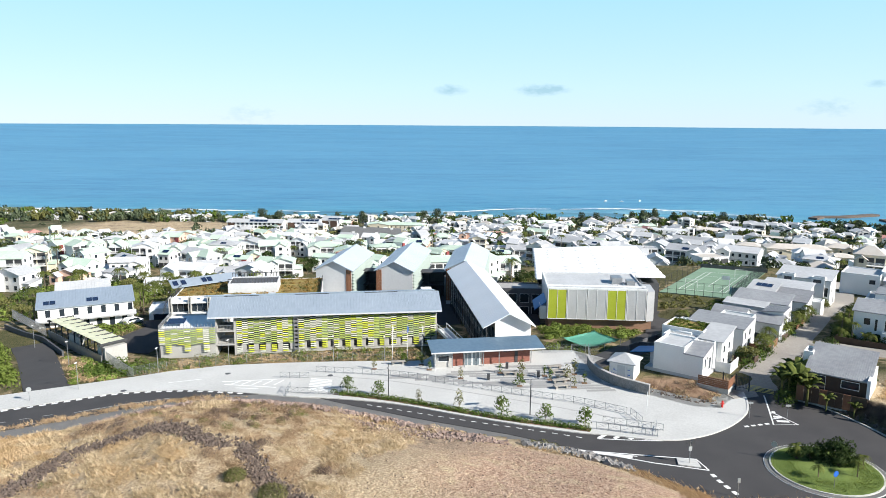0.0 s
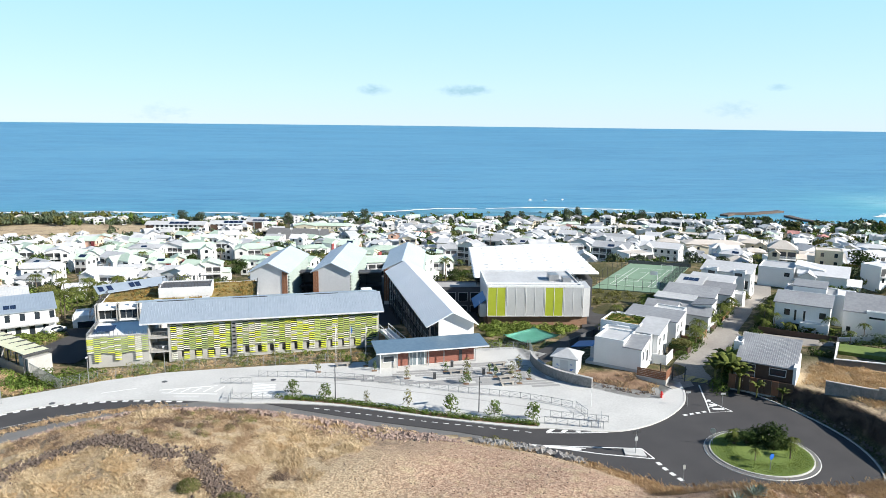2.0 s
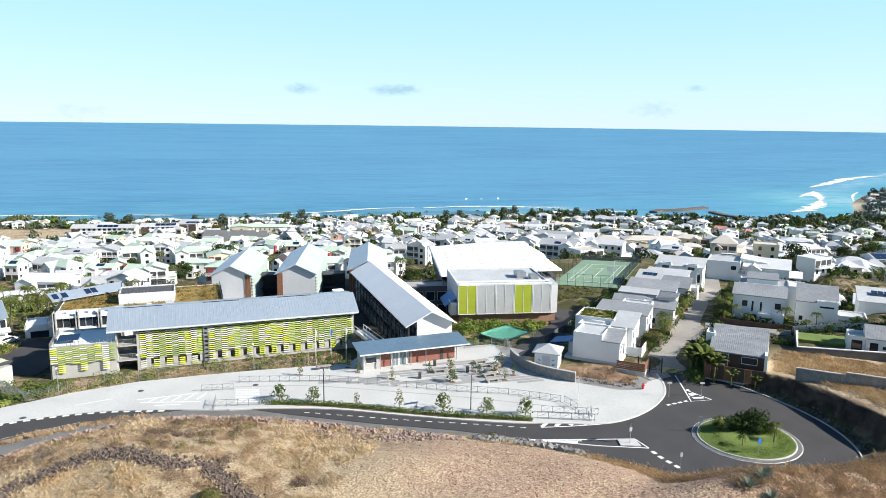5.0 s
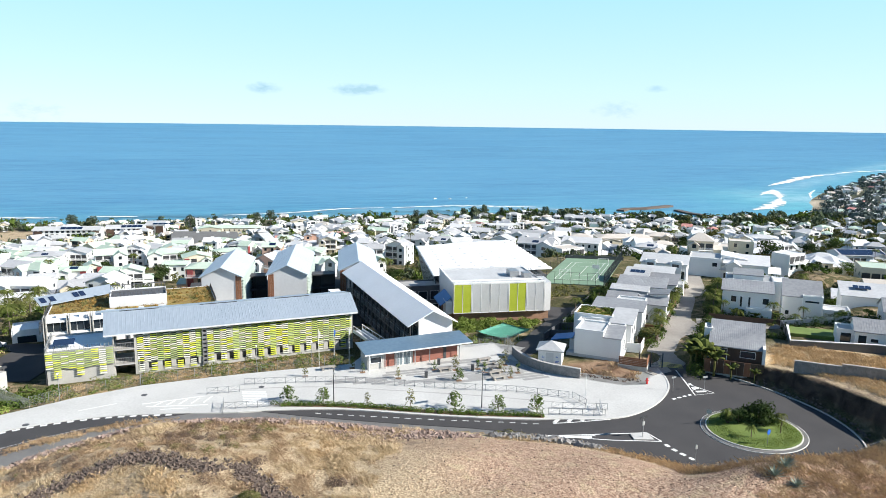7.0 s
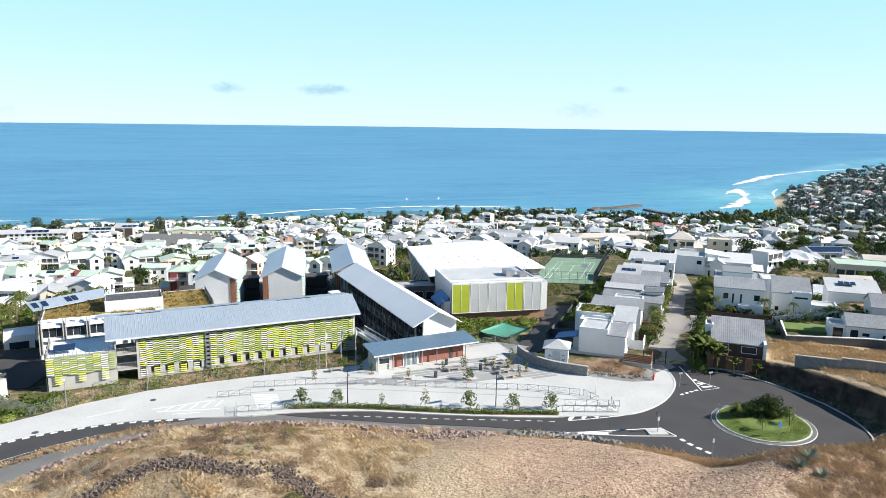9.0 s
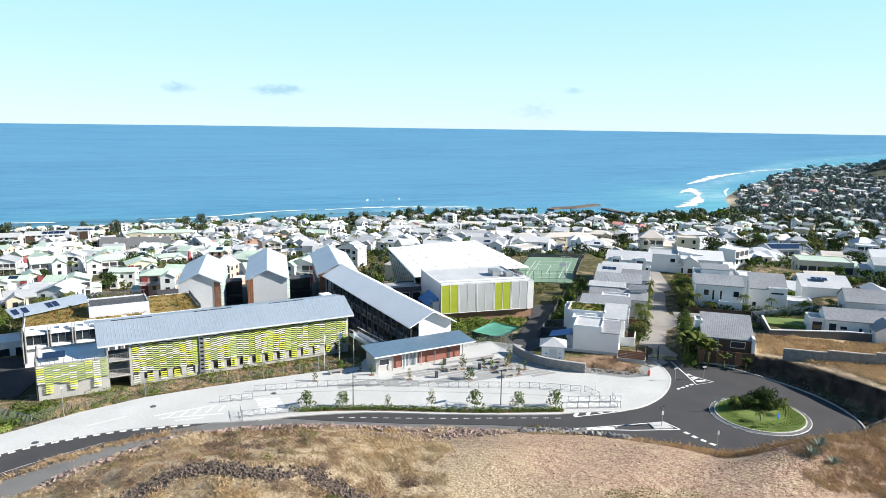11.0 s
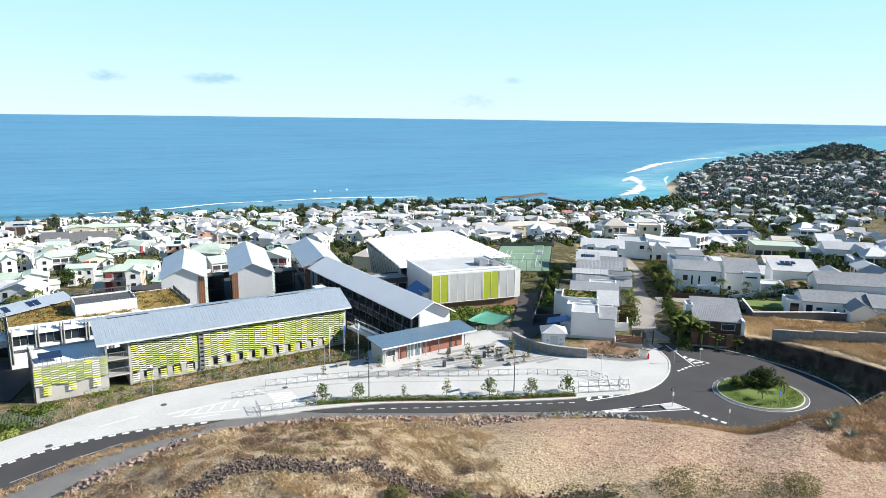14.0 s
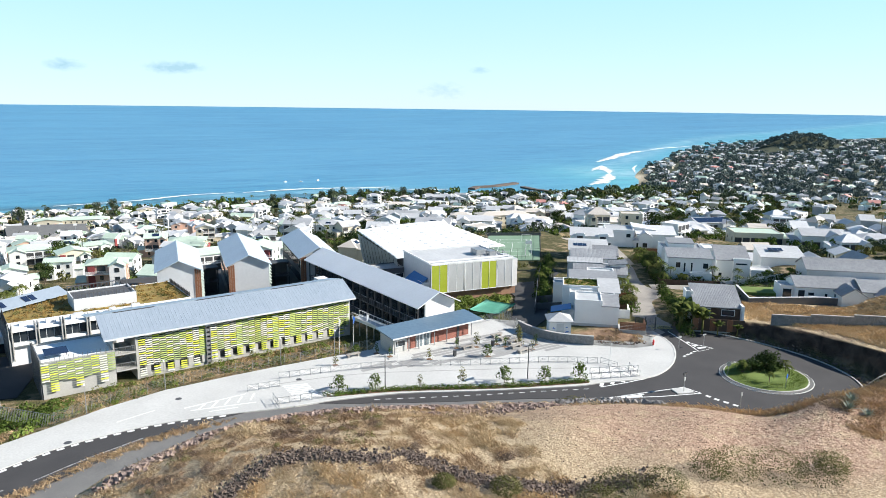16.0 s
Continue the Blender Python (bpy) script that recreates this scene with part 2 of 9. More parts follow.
MESH_GREY = material("perforated_metal", (0.5, 0.5, 0.5), (0.58, 0.58, 0.58), 0.6, 0.5, 0.2)
BROWN_BRICK = material("brown_brick", (0.26, 0.15, 0.095), (0.36, 0.22, 0.145), 1.5, 0.9, bump=0.006, fine=8, stretch=(1, 1, 4))
PAVE_GREY = material("light_grey_paving", (0.3, 0.295, 0.285), (0.37, 0.365, 0.355), 0.3, 0.85, bump=0.003, fine=25)
BRICK = material("red_brick", (0.2, 0.075, 0.055), (0.32, 0.13, 0.095), 1.5, 0.9, bump=0.006, fine=8, stretch=(1, 1, 4))
WOOD = material("brown_timber", (0.17, 0.075, 0.04), (0.28, 0.13, 0.07), 1.0, 0.7, fine=9, stretch=(3, 3, 0.6), spread=0.1)
WOOD_DARK = material("dark_timber", (0.06, 0.035, 0.025), (0.1, 0.06, 0.04), 1.0, 0.7, fine=9, spread=0.1)
GLASS = plain_glass("dark_glass", (0.03, 0.04, 0.05))
SOLAR = plain_glass("solar_cell", (0.02, 0.035, 0.08), 0.12)
BLUE_SHEET = material("blue_sheet", (0.03, 0.16, 0.42), (0.05, 0.2, 0.5), 0.5, 0.5)
TEAL = material("green_shade_cloth", (0.16, 0.52, 0.38), (0.22, 0.6, 0.46), 0.4, 0.8, fine=6)
COURT = material("green_court", (0.18, 0.28, 0.19), (0.22, 0.33, 0.23), 0.08, 0.85, fine=6)
RED = material("red_enamel", (0.6, 0.02, 0.02), (0.7, 0.04, 0.03), 2, 0.4)
SIGN_BLUE = material("sign_blue", (0.02, 0.12, 0.5), (0.03, 0.15, 0.55), 2, 0.4)
ROCK = material("dark_basalt", (0.075, 0.055, 0.045), (0.2, 0.15, 0.12), 1.2, 0.95, bump=0.03, fine=5)
STONE = material("grey_basalt_wall", (0.16, 0.155, 0.15), (0.3, 0.29, 0.28), 1.8, 0.9, bump=0.02, fine=4)
SAND = material("beach_sand", (0.5, 0.42, 0.32), (0.6, 0.52, 0.42), 0.1, 0.95)
SOIL = material("bare_soil", (0.16, 0.09, 0.055), (0.26, 0.16, 0.1), 0.3, 0.95, bump=0.02, fine=8)
BARK = material("bark", (0.12, 0.09, 0.065), (0.2, 0.16, 0.12), 2, 0.9)
STRAW = material("dry_grass", (0.42, 0.31, 0.18), (0.75, 0.62, 0.43), 0.3, 0.9, fine=9, spec=0.0)
STRAW_GOLD = material("golden_dry_grass", (0.45, 0.31, 0.165), (0.72, 0.56, 0.36), 0.3, 0.9, fine=9, spec=0.0)
STRAW_PALE = material("bleached_stubble", (0.38, 0.26, 0.19), (0.64, 0.5, 0.385), 0.6, 0.9, fine=9, spec=0.0)
STRAW_RED = material("russet_dry_grass", (0.29, 0.2, 0.125), (0.55, 0.41, 0.27), 0.25, 0.9, fine=9, spec=0.0)
LAWN = material("lawn", (0.1, 0.155, 0.03), (0.18, 0.24, 0.055), 0.4, 0.9, bump=0.02, fine=10)
LEAF = foliage("leaf_green", (0.06, 0.1, 0.022), (0.12, 0.165, 0.04))
LEAF_BRIGHT = foliage("leaf_bright", (0.11, 0.155, 0.03), (0.19, 0.235, 0.06))
LEAF_DARK = foliage("leaf_dark", (0.028, 0.048, 0.017), (0.06, 0.085, 0.03))
LEAF_DRY = foliage("leaf_olive", (0.11, 0.12, 0.04), (0.19, 0.18, 0.07))
PALM = foliage("palm_green", (0.06, 0.085, 0.022), (0.14, 0.15, 0.045))
SEDUM = material("sedum_roof", (0.2, 0.12, 0.035), (0.32, 0.25, 0.07), 0.5, 0.95, bump=0.05, fine=7)
# cape foliage: distance haze is mixed into this paler, bluer leaf colour
LEAF_HAZED = foliage("leaf_hazed", (0.1, 0.13, 0.12), (0.17, 0.2, 0.18))
LEAF_SHORE = foliage("leaf_shore", (0.05, 0.07, 0.04), (0.105, 0.125, 0.075))
FOAM = material("sea_foam", (0.75, 0.78, 0.78), (0.9, 0.91, 0.91), 0.08, 0.8)


def land_material():
    """Ground: dry grass on the near hill, soil and scrub in the town, sand at the shore."""
    m = bpy.data.materials.new("land")
    m.use_nodes = True
    n, l = m.node_tree.nodes, m.node_tree.links
    p = n["Principled BSDF"]
    p.inputs["Roughness"].default_value, p.inputs["Specular IOR Level"].default_value = 0.95, 0.15
    geo = n.new("ShaderNodeNewGeometry")

    def noise_at(scale, detail=4, distortion=0.0):
        t = n.new("ShaderNodeTexNoise")
        t.inputs["Scale"].default_value, t.inputs["Detail"].default_value, t.inputs["Distortion"].default_value = scale, detail, distortion
        l.new(geo.outputs["Position"], t.inputs["Vector"])
        return t.outputs[0]

    def span(v, lo, hi):
        r = n.new("ShaderNodeMapRange")
        r.inputs["From Min"].default_value, r.inputs["From Max"].default_value = lo, hi
        l.new(v, r.inputs["Value"])
        return r.outputs[0]

    def blend(f, a, b):
        x = n.new("ShaderNodeMix")
        x.data_type = "RGBA"
        l.new(f, x.inputs["Factor"])
        for s, v in (("A", a), ("B", b)):
            if isinstance(v, tuple):
                x.inputs[s].default_value = (*v, 1)
            else:
                l.new(v, x.inputs[s])
        return x.outputs["Result"]

    def layer(name):
        t = n.new("ShaderNodeAttribute")
        t.attribute_name = name
        return t.outputs["Fac"]

    coarse, middle, fine = noise_at(0.07, 5), noise_at(0.5, 5, 0.6), noise_at(5, 4)
    straw = blend(span(fine, 0.35, 0.65), (0.34, 0.25, 0.155), (0.6, 0.48, 0.32))
    bare = blend(span(noise_at(2.2, 6, 1.0), 0.42, 0.66), blend(span(fine, 0.38, 0.62), (0.37, 0.245, 0.17), (0.56, 0.415, 0.305)), blend(span(fine, 0.4, 0.6), (0.2, 0.115, 0.08), (0.42, 0.275, 0.195)))
    dark = blend(span(fine, 0.35, 0.65), (0.15, 0.11, 0.08), (0.33, 0.245, 0.175))
    hill = blend(layer("bare"), blend(span(coarse, 0.5, 0.62), straw, blend(span(middle, 0.4, 0.6), straw, dark)), blend(span(middle, 0.5, 0.7), bare, straw))
    scrub = blend(span(fine, 0.4, 0.6), (0.05, 0.06, 0.022), (0.13, 0.115, 0.055))
    soil = blend(span(middle, 0.4, 0.6), (0.25, 0.17, 0.1), (0.36, 0.27, 0.17))
    town = blend(span(coarse, 0.42, 0.58), scrub, blend(span(middle, 0.45, 0.6), scrub, soil))
    woods = blend(span(middle, 0.4, 0.6), (0.055, 0.07, 0.045), (0.11, 0.115, 0.075))
    # steep bank soil, its shade painted in as near-black brown
    cut_shade = blend(span(middle, 0.35, 0.65), (0.035, 0.025, 0.02), (0.095, 0.066, 0.05))
    c = blend(layer("hill"), town, hill)
    c = blend(layer("soil"), c, blend(span(middle, 0.35, 0.65), (0.2, 0.125, 0.08), (0.34, 0.23, 0.15)))
    c = blend(layer("wood"), c, woods)
    c = blend(layer("cut_shade"), c, cut_shade)
    c = blend(layer("sand"), c, (0.55, 0.47, 0.36))
    l.new(c, p.inputs["Base Color"])
    bp = n.new("ShaderNodeBump")
    bp.inputs["Strength"].default_value, bp.inputs["Distance"].default_value = 0.9, 0.16
    l.new(fine, bp.inputs["Height"])
    clods = n.new("ShaderNodeBump")
    clods.inputs["Strength"].default_value, clods.inputs["Distance"].default_value = 0.6, 0.4
    l.new(noise_at(1.6, 5, 0.5), clods.inputs["Height"])
    l.new(bp.outputs[0], clods.inputs["Normal"])
    l.new(clods.outputs[0], p.inputs["Normal"])
    return m


def sea_material():
    """Open water: broad tonal drifts, swell lines, slicks, a dark reef strip and pale shallows."""
    m = bpy.data.materials.new("sea_water")
    m.use_nodes = True
    n, l = m.node_tree.nodes, m.node_tree.links
    p = n["Principled BSDF"]
    geo = n.new("ShaderNodeNewGeometry")

    def streaks(scale, across, detail, rough, turn=0.0, distortion=0.0):
        mp = n.new("ShaderNodeMapping")
        mp.inputs["Scale"].default_value, mp.inputs["Rotation"].default_value = (across, 1, 1), (0, 0, turn)
        l.new(geo.outputs["Position"], mp.inputs[0])
        t = n.new("ShaderNodeTexNoise")
        t.inputs["Scale"].default_value, t.inputs["Detail"].default_value = scale, detail
        t.inputs["Roughness"].default_value, t.inputs["Distortion"].default_value = rough, distortion
        l.new(mp.outputs[0], t.inputs["Vector"])
        return t.outputs[0]

    def span(v, lo, hi, top=1.0):
        r = n.new("ShaderNodeMapRange")
        r.inputs["From Min"].default_value, r.inputs["From Max"].default_value, r.inputs["To Max"].default_value = lo, hi, top
        l.new(v, r.inputs["Value"])
        return r.outputs[0]

    def times(a, b):
        x = n.new("ShaderNodeMath")
        x.operation = "MULTIPLY"
        l.new(a, x.inputs[0])
        l.new(b, x.inputs[1])
        return x.outputs[0]

    def blend(f, a, b):
        x = n.new("ShaderNodeMix")
        x.data_type = "RGBA"
        l.new(f, x.inputs["Factor"])
        for key, v in (("A", a), ("B", b)):
            if isinstance(v, tuple):
                x.inputs[key].default_value = (*v, 1)
            else:
                l.new(v, x.inputs[key])
        return x.outputs["Result"]

    def layer(name):
        t = n.new("ShaderNodeAttribute")
        t.attribute_name = name
        return t.outputs["Fac"]

    c = blend(span(streaks(0.006, 0.3, 6, 0.55), 0.38, 0.62), (0.032, 0.175, 0.345), (0.064, 0.245, 0.42))
    swell = streaks(0.05, 0.3, 9, 0.7, 0.05, 0.5)
    c = blend(span(swell, 0.42, 0.66, 0.7), c, (0.105, 0.315, 0.46))
    c = blend(span(swell, 0.46, 0.3, 0.45), c, (0.016, 0.115, 0.26))
    c = blend(span(streaks(0.02, 0.1, 7, 0.6, 0.12, 0.8), 0.55, 0.72, 0.55), c, (0.17, 0.4, 0.52))
    c = blend(layer("shallow"), c, blend(span(swell, 0.4, 0.62), (0.06, 0.31, 0.4), (0.12, 0.43, 0.5)))
    c = blend(times(layer("reef"), span(streaks(0.05, 0.35, 6, 0.65), 0.4, 0.56)), c, (0.03, 0.1, 0.15))
    c = blend(times(layer("wash"), span(streaks(0.05, 0.5, 7, 0.7, 0.6), 0.38, 0.62)), c, (0.42, 0.6, 0.66))
    l.new(c, p.inputs["Base Color"])
    p.inputs["Roughness"].default_value, p.inputs["IOR"].default_value = 0.35, 1.33
    bp = n.new("ShaderNodeBump")
    bp.inputs["Strength"].default_value, bp.inputs["Distance"].default_value = 0.6, 1.6
    l.new(streaks(0.09, 0.3, 7, 0.6), bp.inputs["Height"])
    l.new(bp.outputs[0], p.inputs["Normal"])
    return m


LAND, SEA = land_material(), sea_material()


# ---- building blocks ----
def thing(name, label, category, x=0, y=0, z=0, rz=0, group="", kind=""):
    ob = new(name)
    ob.matrix_basis = pose(x, y, z, 0, 0, rz)
    ob.empty_display_size = 0.5
    return tagged(ob, label, category, group, kind)


def part(name, bm, mat, parent, label="", kind=""):
    """Links a bmesh as one mesh object under a thing or part."""
    me = bpy.data.meshes.new(name)
    bmesh.ops.recalc_face_normals(bm, faces=bm.faces)
    if len(bm.verts):
        low = Vector((*bm.verts[:][0].co.xy, min(v.co.z for v in bm.verts) - 1)) if len(bm.verts) < 20000 else None
        if low is not None and sum((f.verts[0].co - low).dot(f.normal) * f.calc_area() for f in bm.faces) < 0:
            bmesh.ops.reverse_faces(bm, faces=bm.faces)
    bm.to_mesh(me)
    bm.free()
    me.materials.append(mat)
    ob = new(name, me)
    ob.parent = parent
    return tagged(ob, label, kind=kind)


def single(name, bm, mat, label, category, kind="", group=""):
    """A thing that is one mesh, built in world metres."""
    ob = part(name, bm, mat, None)
    return tagged(ob, label, category, group, kind)


def box(bm, x0, x1, y0, y1, z0, z1, m=None):
    v = [bm.verts.new((x, y, z)) for z in (z0, z1) for x, y in ((x0, y0), (x1, y0), (x1, y1), (x0, y1))]
    for f in ((3, 2, 1, 0), (4, 5, 6, 7), (0, 1, 5, 4), (1, 2, 6, 5), (2, 3, 7, 6), (3, 0, 4, 7)):
        bm.faces.new([v[i] for i in f])
    if m is not None:
        for p in v:
            p.co = m @ p.co
    return v


def boxes(*rows):
    bm = bmesh.new()
    for r in rows:
        box(bm, *r)
    return bm


def prism(bm, pts, lo, hi, axis="z"):
    """Extrudes a closed outline along an axis. pts are the other two coordinates, in order."""
    def at(p, h):
        return {"z": (p[0], p[1], h), "x": (h, p[0], p[1]), "y": (p[0], h, p[1])}[axis]
    a, b = [bm.verts.new(at(p, lo)) for p in pts], [bm.verts.new(at(p, hi)) for p in pts]
    bm.faces.new(a[::-1])
    bm.faces.new(b)
    for i in range(len(pts)):
        j = (i + 1) % len(pts)
        bm.faces.new((a[i], a[j], b[j], b[i]))


def tube(bm, a, b, r, r2=None, n=6):
    a, b = Vector(a), Vector(b)
    r2 = r if r2 is None else r2
    q = (b - a).to_track_quat("Z", "Y")
    rings = []
    for c, s in ((a, r), (b, r2)):
        rings.append([bm.verts.new(c + q @ Vector((s * math.cos(2 * math.pi * k / n), s * math.sin(2 * math.pi * k / n), 0))) for k in range(n)])
    for k in range(n):
        bm.faces.new((rings[0][k], rings[0][(k + 1) % n], rings[1][(k + 1) % n], rings[1][k]))
    bm.faces.new(rings[0][::-1])
    bm.faces.new(rings[1])


def spline(points, steps=6):
    """A smooth line through a few control points."""
    p = [Vector((*q, 0)) for q in points]
    p = [2 * p[0] - p[1]] + p + [2 * p[-1] - p[-2]]
    out = []
    for a, b, c, d in zip(p, p[1:], p[2:], p[3:]):
        for k in range(steps):
            t = k / steps
            q = 0.5 * (2 * b + (c - a) * t + (2 * a - 5 * b + 4 * c - d) * t * t + (3 * b - a - 3 * c + d) * t ** 3)
            out.append((q.x, q.y))
    out.append((p[-2].x, p[-2].y))
    return out


def slab(outline, top, thick, height=None):
    """A flat slab over an outline, following the street's gentle fall."""
    height = height or (lambda x, y: float(street(x)))
    bm = bmesh.new()
    ring = [bm.verts.new((x, y, height(x, y) + top)) for x, y in outline]
    face = bm.faces.new(ring)
    low = [bm.verts.new((x, y, height(x, y) + top - thick)) for x, y in outline]
    for i in range(len(ring)):
        j = (i + 1) % len(ring)
        bm.faces.new((ring[i], ring[j], low[j], low[i]))
    bmesh.ops.triangulate(bm, faces=[face])
    return bm


def ribbon(bm, line, half, top, thick=0.02, height=None):
    """A band of even width along a line."""
    height = height or (lambda x, y: float(street(x)))
    rows = []
    for i, (x, y) in enumerate(line):
        (ax, ay), (bx, by) = line[max(i - 1, 0)], line[min(i + 1, len(line) - 1)]
        d = math.hypot(bx - ax, by - ay) or 1
        nx, ny = -(by - ay) / d * half, (bx - ax) / d * half
        z = height(x, y) + top
        rows.append([bm.verts.new(c) for c in ((x + nx, y + ny, z), (x - nx, y - ny, z), (x - nx, y - ny, z - thick), (x + nx, y + ny, z - thick))])
    for a, b in zip(rows, rows[1:]):
        for k in range(4):
            bm.faces.new((a[k], a[(k + 1) % 4], b[(k + 1) % 4], b[k]))
    bm.faces.new(rows[0])
    bm.faces.new(rows[-1][::-1])


def loft(bm, top, bottom, a, b, axis, ribs=0.0):
    """A sheet with standing ribs: a section of top and bottom points swept from a to b."""
    stops = [(a, 0.0)]
    lift = 0.02
    if ribs:
        s = a + ribs
        while s < b - 0.1:
            stops += [(s - 0.04, 0.0), (s - 0.02, lift), (s + 0.02, lift), (s + 0.04, 0.0)]
            s += ribs
    stops.append((b, 0.0))
    rings = []
    for s, up in stops:
        pts = [(q, z + up) for q, z in top] + list(reversed(bottom))
        rings.append([bm.verts.new((s, q, z) if axis == "x" else (q, s, z)) for q, z in pts])
    n = len(rings[0])
    for r0, r1 in zip(rings, rings[1:]):
        for k in range(n):
            bm.faces.new((r0[k], r0[(k + 1) % n], r1[(k + 1) % n], r1[k]))
    bm.faces.new(rings[0][::-1])
    bm.faces.new(rings[-1])


def roof(bm, x0, x1, y0, y1, z, kind, rise, over=0.4, th=0.16, ribs=0.0):
    """A roof over a rectangle whose walls end at z."""
    if kind in ("gable_x", "gable_y"):
        lo, hi = (y0, y1) if kind == "gable_x" else (x0, x1)
        mid, half = (lo + hi) / 2, (hi - lo) / 2
        dz = rise * over / half
        low = [(lo - over, z - dz), (mid, z + rise), (hi + over, z - dz)]
        a, b = (x0 - over, x1 + over) if kind == "gable_x" else (y0 - over, y1 + over)
        loft(bm, [(q, h + th) for q, h in low], low, a, b, kind[-1], ribs)
    elif kind in ("shed_y", "shed_x"):
        lo, hi = (y0, y1) if kind == "shed_y" else (x0, x1)
        k = rise / (hi - lo)
        low = [(lo - over, z - k * over), (hi + over, z + rise + k * over)]
        a, b = (x0 - over, x1 + over) if kind == "shed_y" else (y0 - over, y1 + over)
        loft(bm, [(q, h + th) for q, h in low], low, a, b, "x" if kind == "shed_y" else "y", ribs)
    elif kind == "hip":
        a, b, c, d = x0 - over, x1 + over, y0 - over, y1 + over
        w, l = b - a, d - c
        if w > l:
            r = [(a + l / 2, (c + d) / 2), (b - l / 2, (c + d) / 2)]
        else:
            r = [((a + b) / 2, c + w / 2), ((a + b) / 2, d - w / 2)]
        base = [bm.verts.new((p[0], p[1], z)) for p in ((a, c), (b, c), (b, d), (a, d))]
        eave = [bm.verts.new((p[0], p[1], z + th)) for p in ((a, c), (b, c), (b, d), (a, d))]
        top = [bm.verts.new((p[0], p[1], z + th + rise)) for p in r]
        bm.faces.new(base[::-1])
        for i in range(4):
            bm.faces.new((base[i], base[(i + 1) % 4], eave[(i + 1) % 4], eave[i]))
        if w > l:
            fs = ((eave[0], eave[1], top[1], top[0]), (eave[2], eave[3], top[0], top[1]), (eave[1], eave[2], top[1]), (eave[3], eave[0], top[0]))
        else:
            fs = ((eave[1], eave[2], top[1], top[0]), (eave[3], eave[0], top[0], top[1]), (eave[0], eave[1], top[0]), (eave[2], eave[3], top[1]))
        for f in fs:
            bm.faces.new(f)
    else:
        box(bm, x0 + 0.2, x1 - 0.2, y0 + 0.2, y1 - 0.2, z - 0.3, z - 0.25)


def walls(bm, x0, x1, y0, y1, z0, z, kind, rise):
    """Solid walls under such a roof, with gable ends or a parapet."""
    if kind == "gable_x":
        prism(bm, [(y0, z0), (y1, z0), (y1, z), ((y0 + y1) / 2, z + rise), (y0, z)], x0, x1, "x")
    elif kind == "gable_y":
        prism(bm, [(x0, z0), (x1, z0), (x1, z), ((x0 + x1) / 2, z + rise), (x0, z)], y0, y1, "y")
    elif kind == "shed_y":
        prism(bm, [(y0, z0), (y1, z0), (y1, z + rise), (y0, z)], x0, x1, "x")
    elif kind == "shed_x":
        prism(bm, [(x0, z0), (x1, z0), (x1, z + rise), (x0, z)], y0, y1, "y")
    elif kind == "flat":
        def loop(inset, h):
            return [bm.verts.new(c) for c in ((x0 + inset, y0 + inset, h), (x1 - inset, y0 + inset, h), (x1 - inset, y1 - inset, h), (x0 + inset, y1 - inset, h))]
        rings = [loop(0, z0), loop(0, z), loop(0.2, z), loop(0.2, z - 0.3)]
        bm.faces.new(rings[0][::-1])
        for a, b in zip(rings, rings[1:]):
            for i in range(4):
                bm.faces.new((a[i], a[(i + 1) % 4], b[(i + 1) % 4], b[i]))
        bm.faces.new(rings[-1])
    else:
        box(bm, x0, x1, y0, y1, z0, z)


def window(parent, face, block, u, z, w, h, name="window", glass=None, frame_mat=None):
    """A framed window (or glazed door) with its pane, on a face of a block: s, n, w or e."""
    x0, x1, y0, y1 = block[:4]
    org = {"s": (x0, y0, 0), "n": (x1, y1, 180), "e": (x1, y0, 90), "w": (x0, y1, -90)}[face]
    m = pose(org[0], org[1], 0, 0, 0, org[2])
    bm = bmesh.new()
    t = 0.07
    for r in ((u, u + t, z, z + h), (u + w - t, u + w, z, z + h), (u + t, u + w - t, z, z + t), (u + t, u + w - t, z + h - t, z + h)):
        box(bm, r[0], r[1], -0.06, 0.03, r[2], r[3], m)
    ob = part(name, bm, frame_mat or WHITE, parent)
    bm = bmesh.new()
    box(bm, u + t, u + w - t, -0.02, 0.02, z + t, z + h - t, m)
    part("pane", bm, glass or GLASS, ob)
    return ob


def building(name, label, category, x, y, z, rz, blocks, wins=(), group="", sink=1.5, ribs=0.0):
    """blocks: (x0, x1, y0, y1, height, roof kind, rise, wall material, roof material, overhang[, base]); wins: (block, face, u, z, w, h)."""
    ob = thing(name, label, category, x, y, z, rz, group)
    for b in blocks:
        x0, x1, y0, y1, h, kind, rise, wm, rm, over = b[:10]
        low = b[10] if len(b) > 10 else -sink
        bm = bmesh.new()
        walls(bm, x0, x1, y0, y1, low, h, kind, rise)
        part("wall", bm, wm, ob)
        bm = bmesh.new()
        roof(bm, x0, x1, y0, y1, h, kind, rise, over, ribs=ribs)
        part("roof", bm, rm, ob)
    for b, face, u, zz, w, h in wins:
        window(ob, face, blocks[b], u, zz, w, h)
    return ob


# ---- land and sea ----
def spaced(lo, hi, fine_lo, fine_hi, fine, grow):
    mid = list(np.arange(fine_lo, fine_hi + 0.01, fine))
    a, s = [], fine
    while (a[-1] if a else mid[0]) > lo:
        s *= grow
        a.append((a[-1] if a else mid[0]) - s)
    b, s = [], fine
    while (b[-1] if b else mid[-1]) < hi:
        s *= grow
        b.append((b[-1] if b else mid[-1]) + s)
    return np.array(a[::-1] + mid + b)


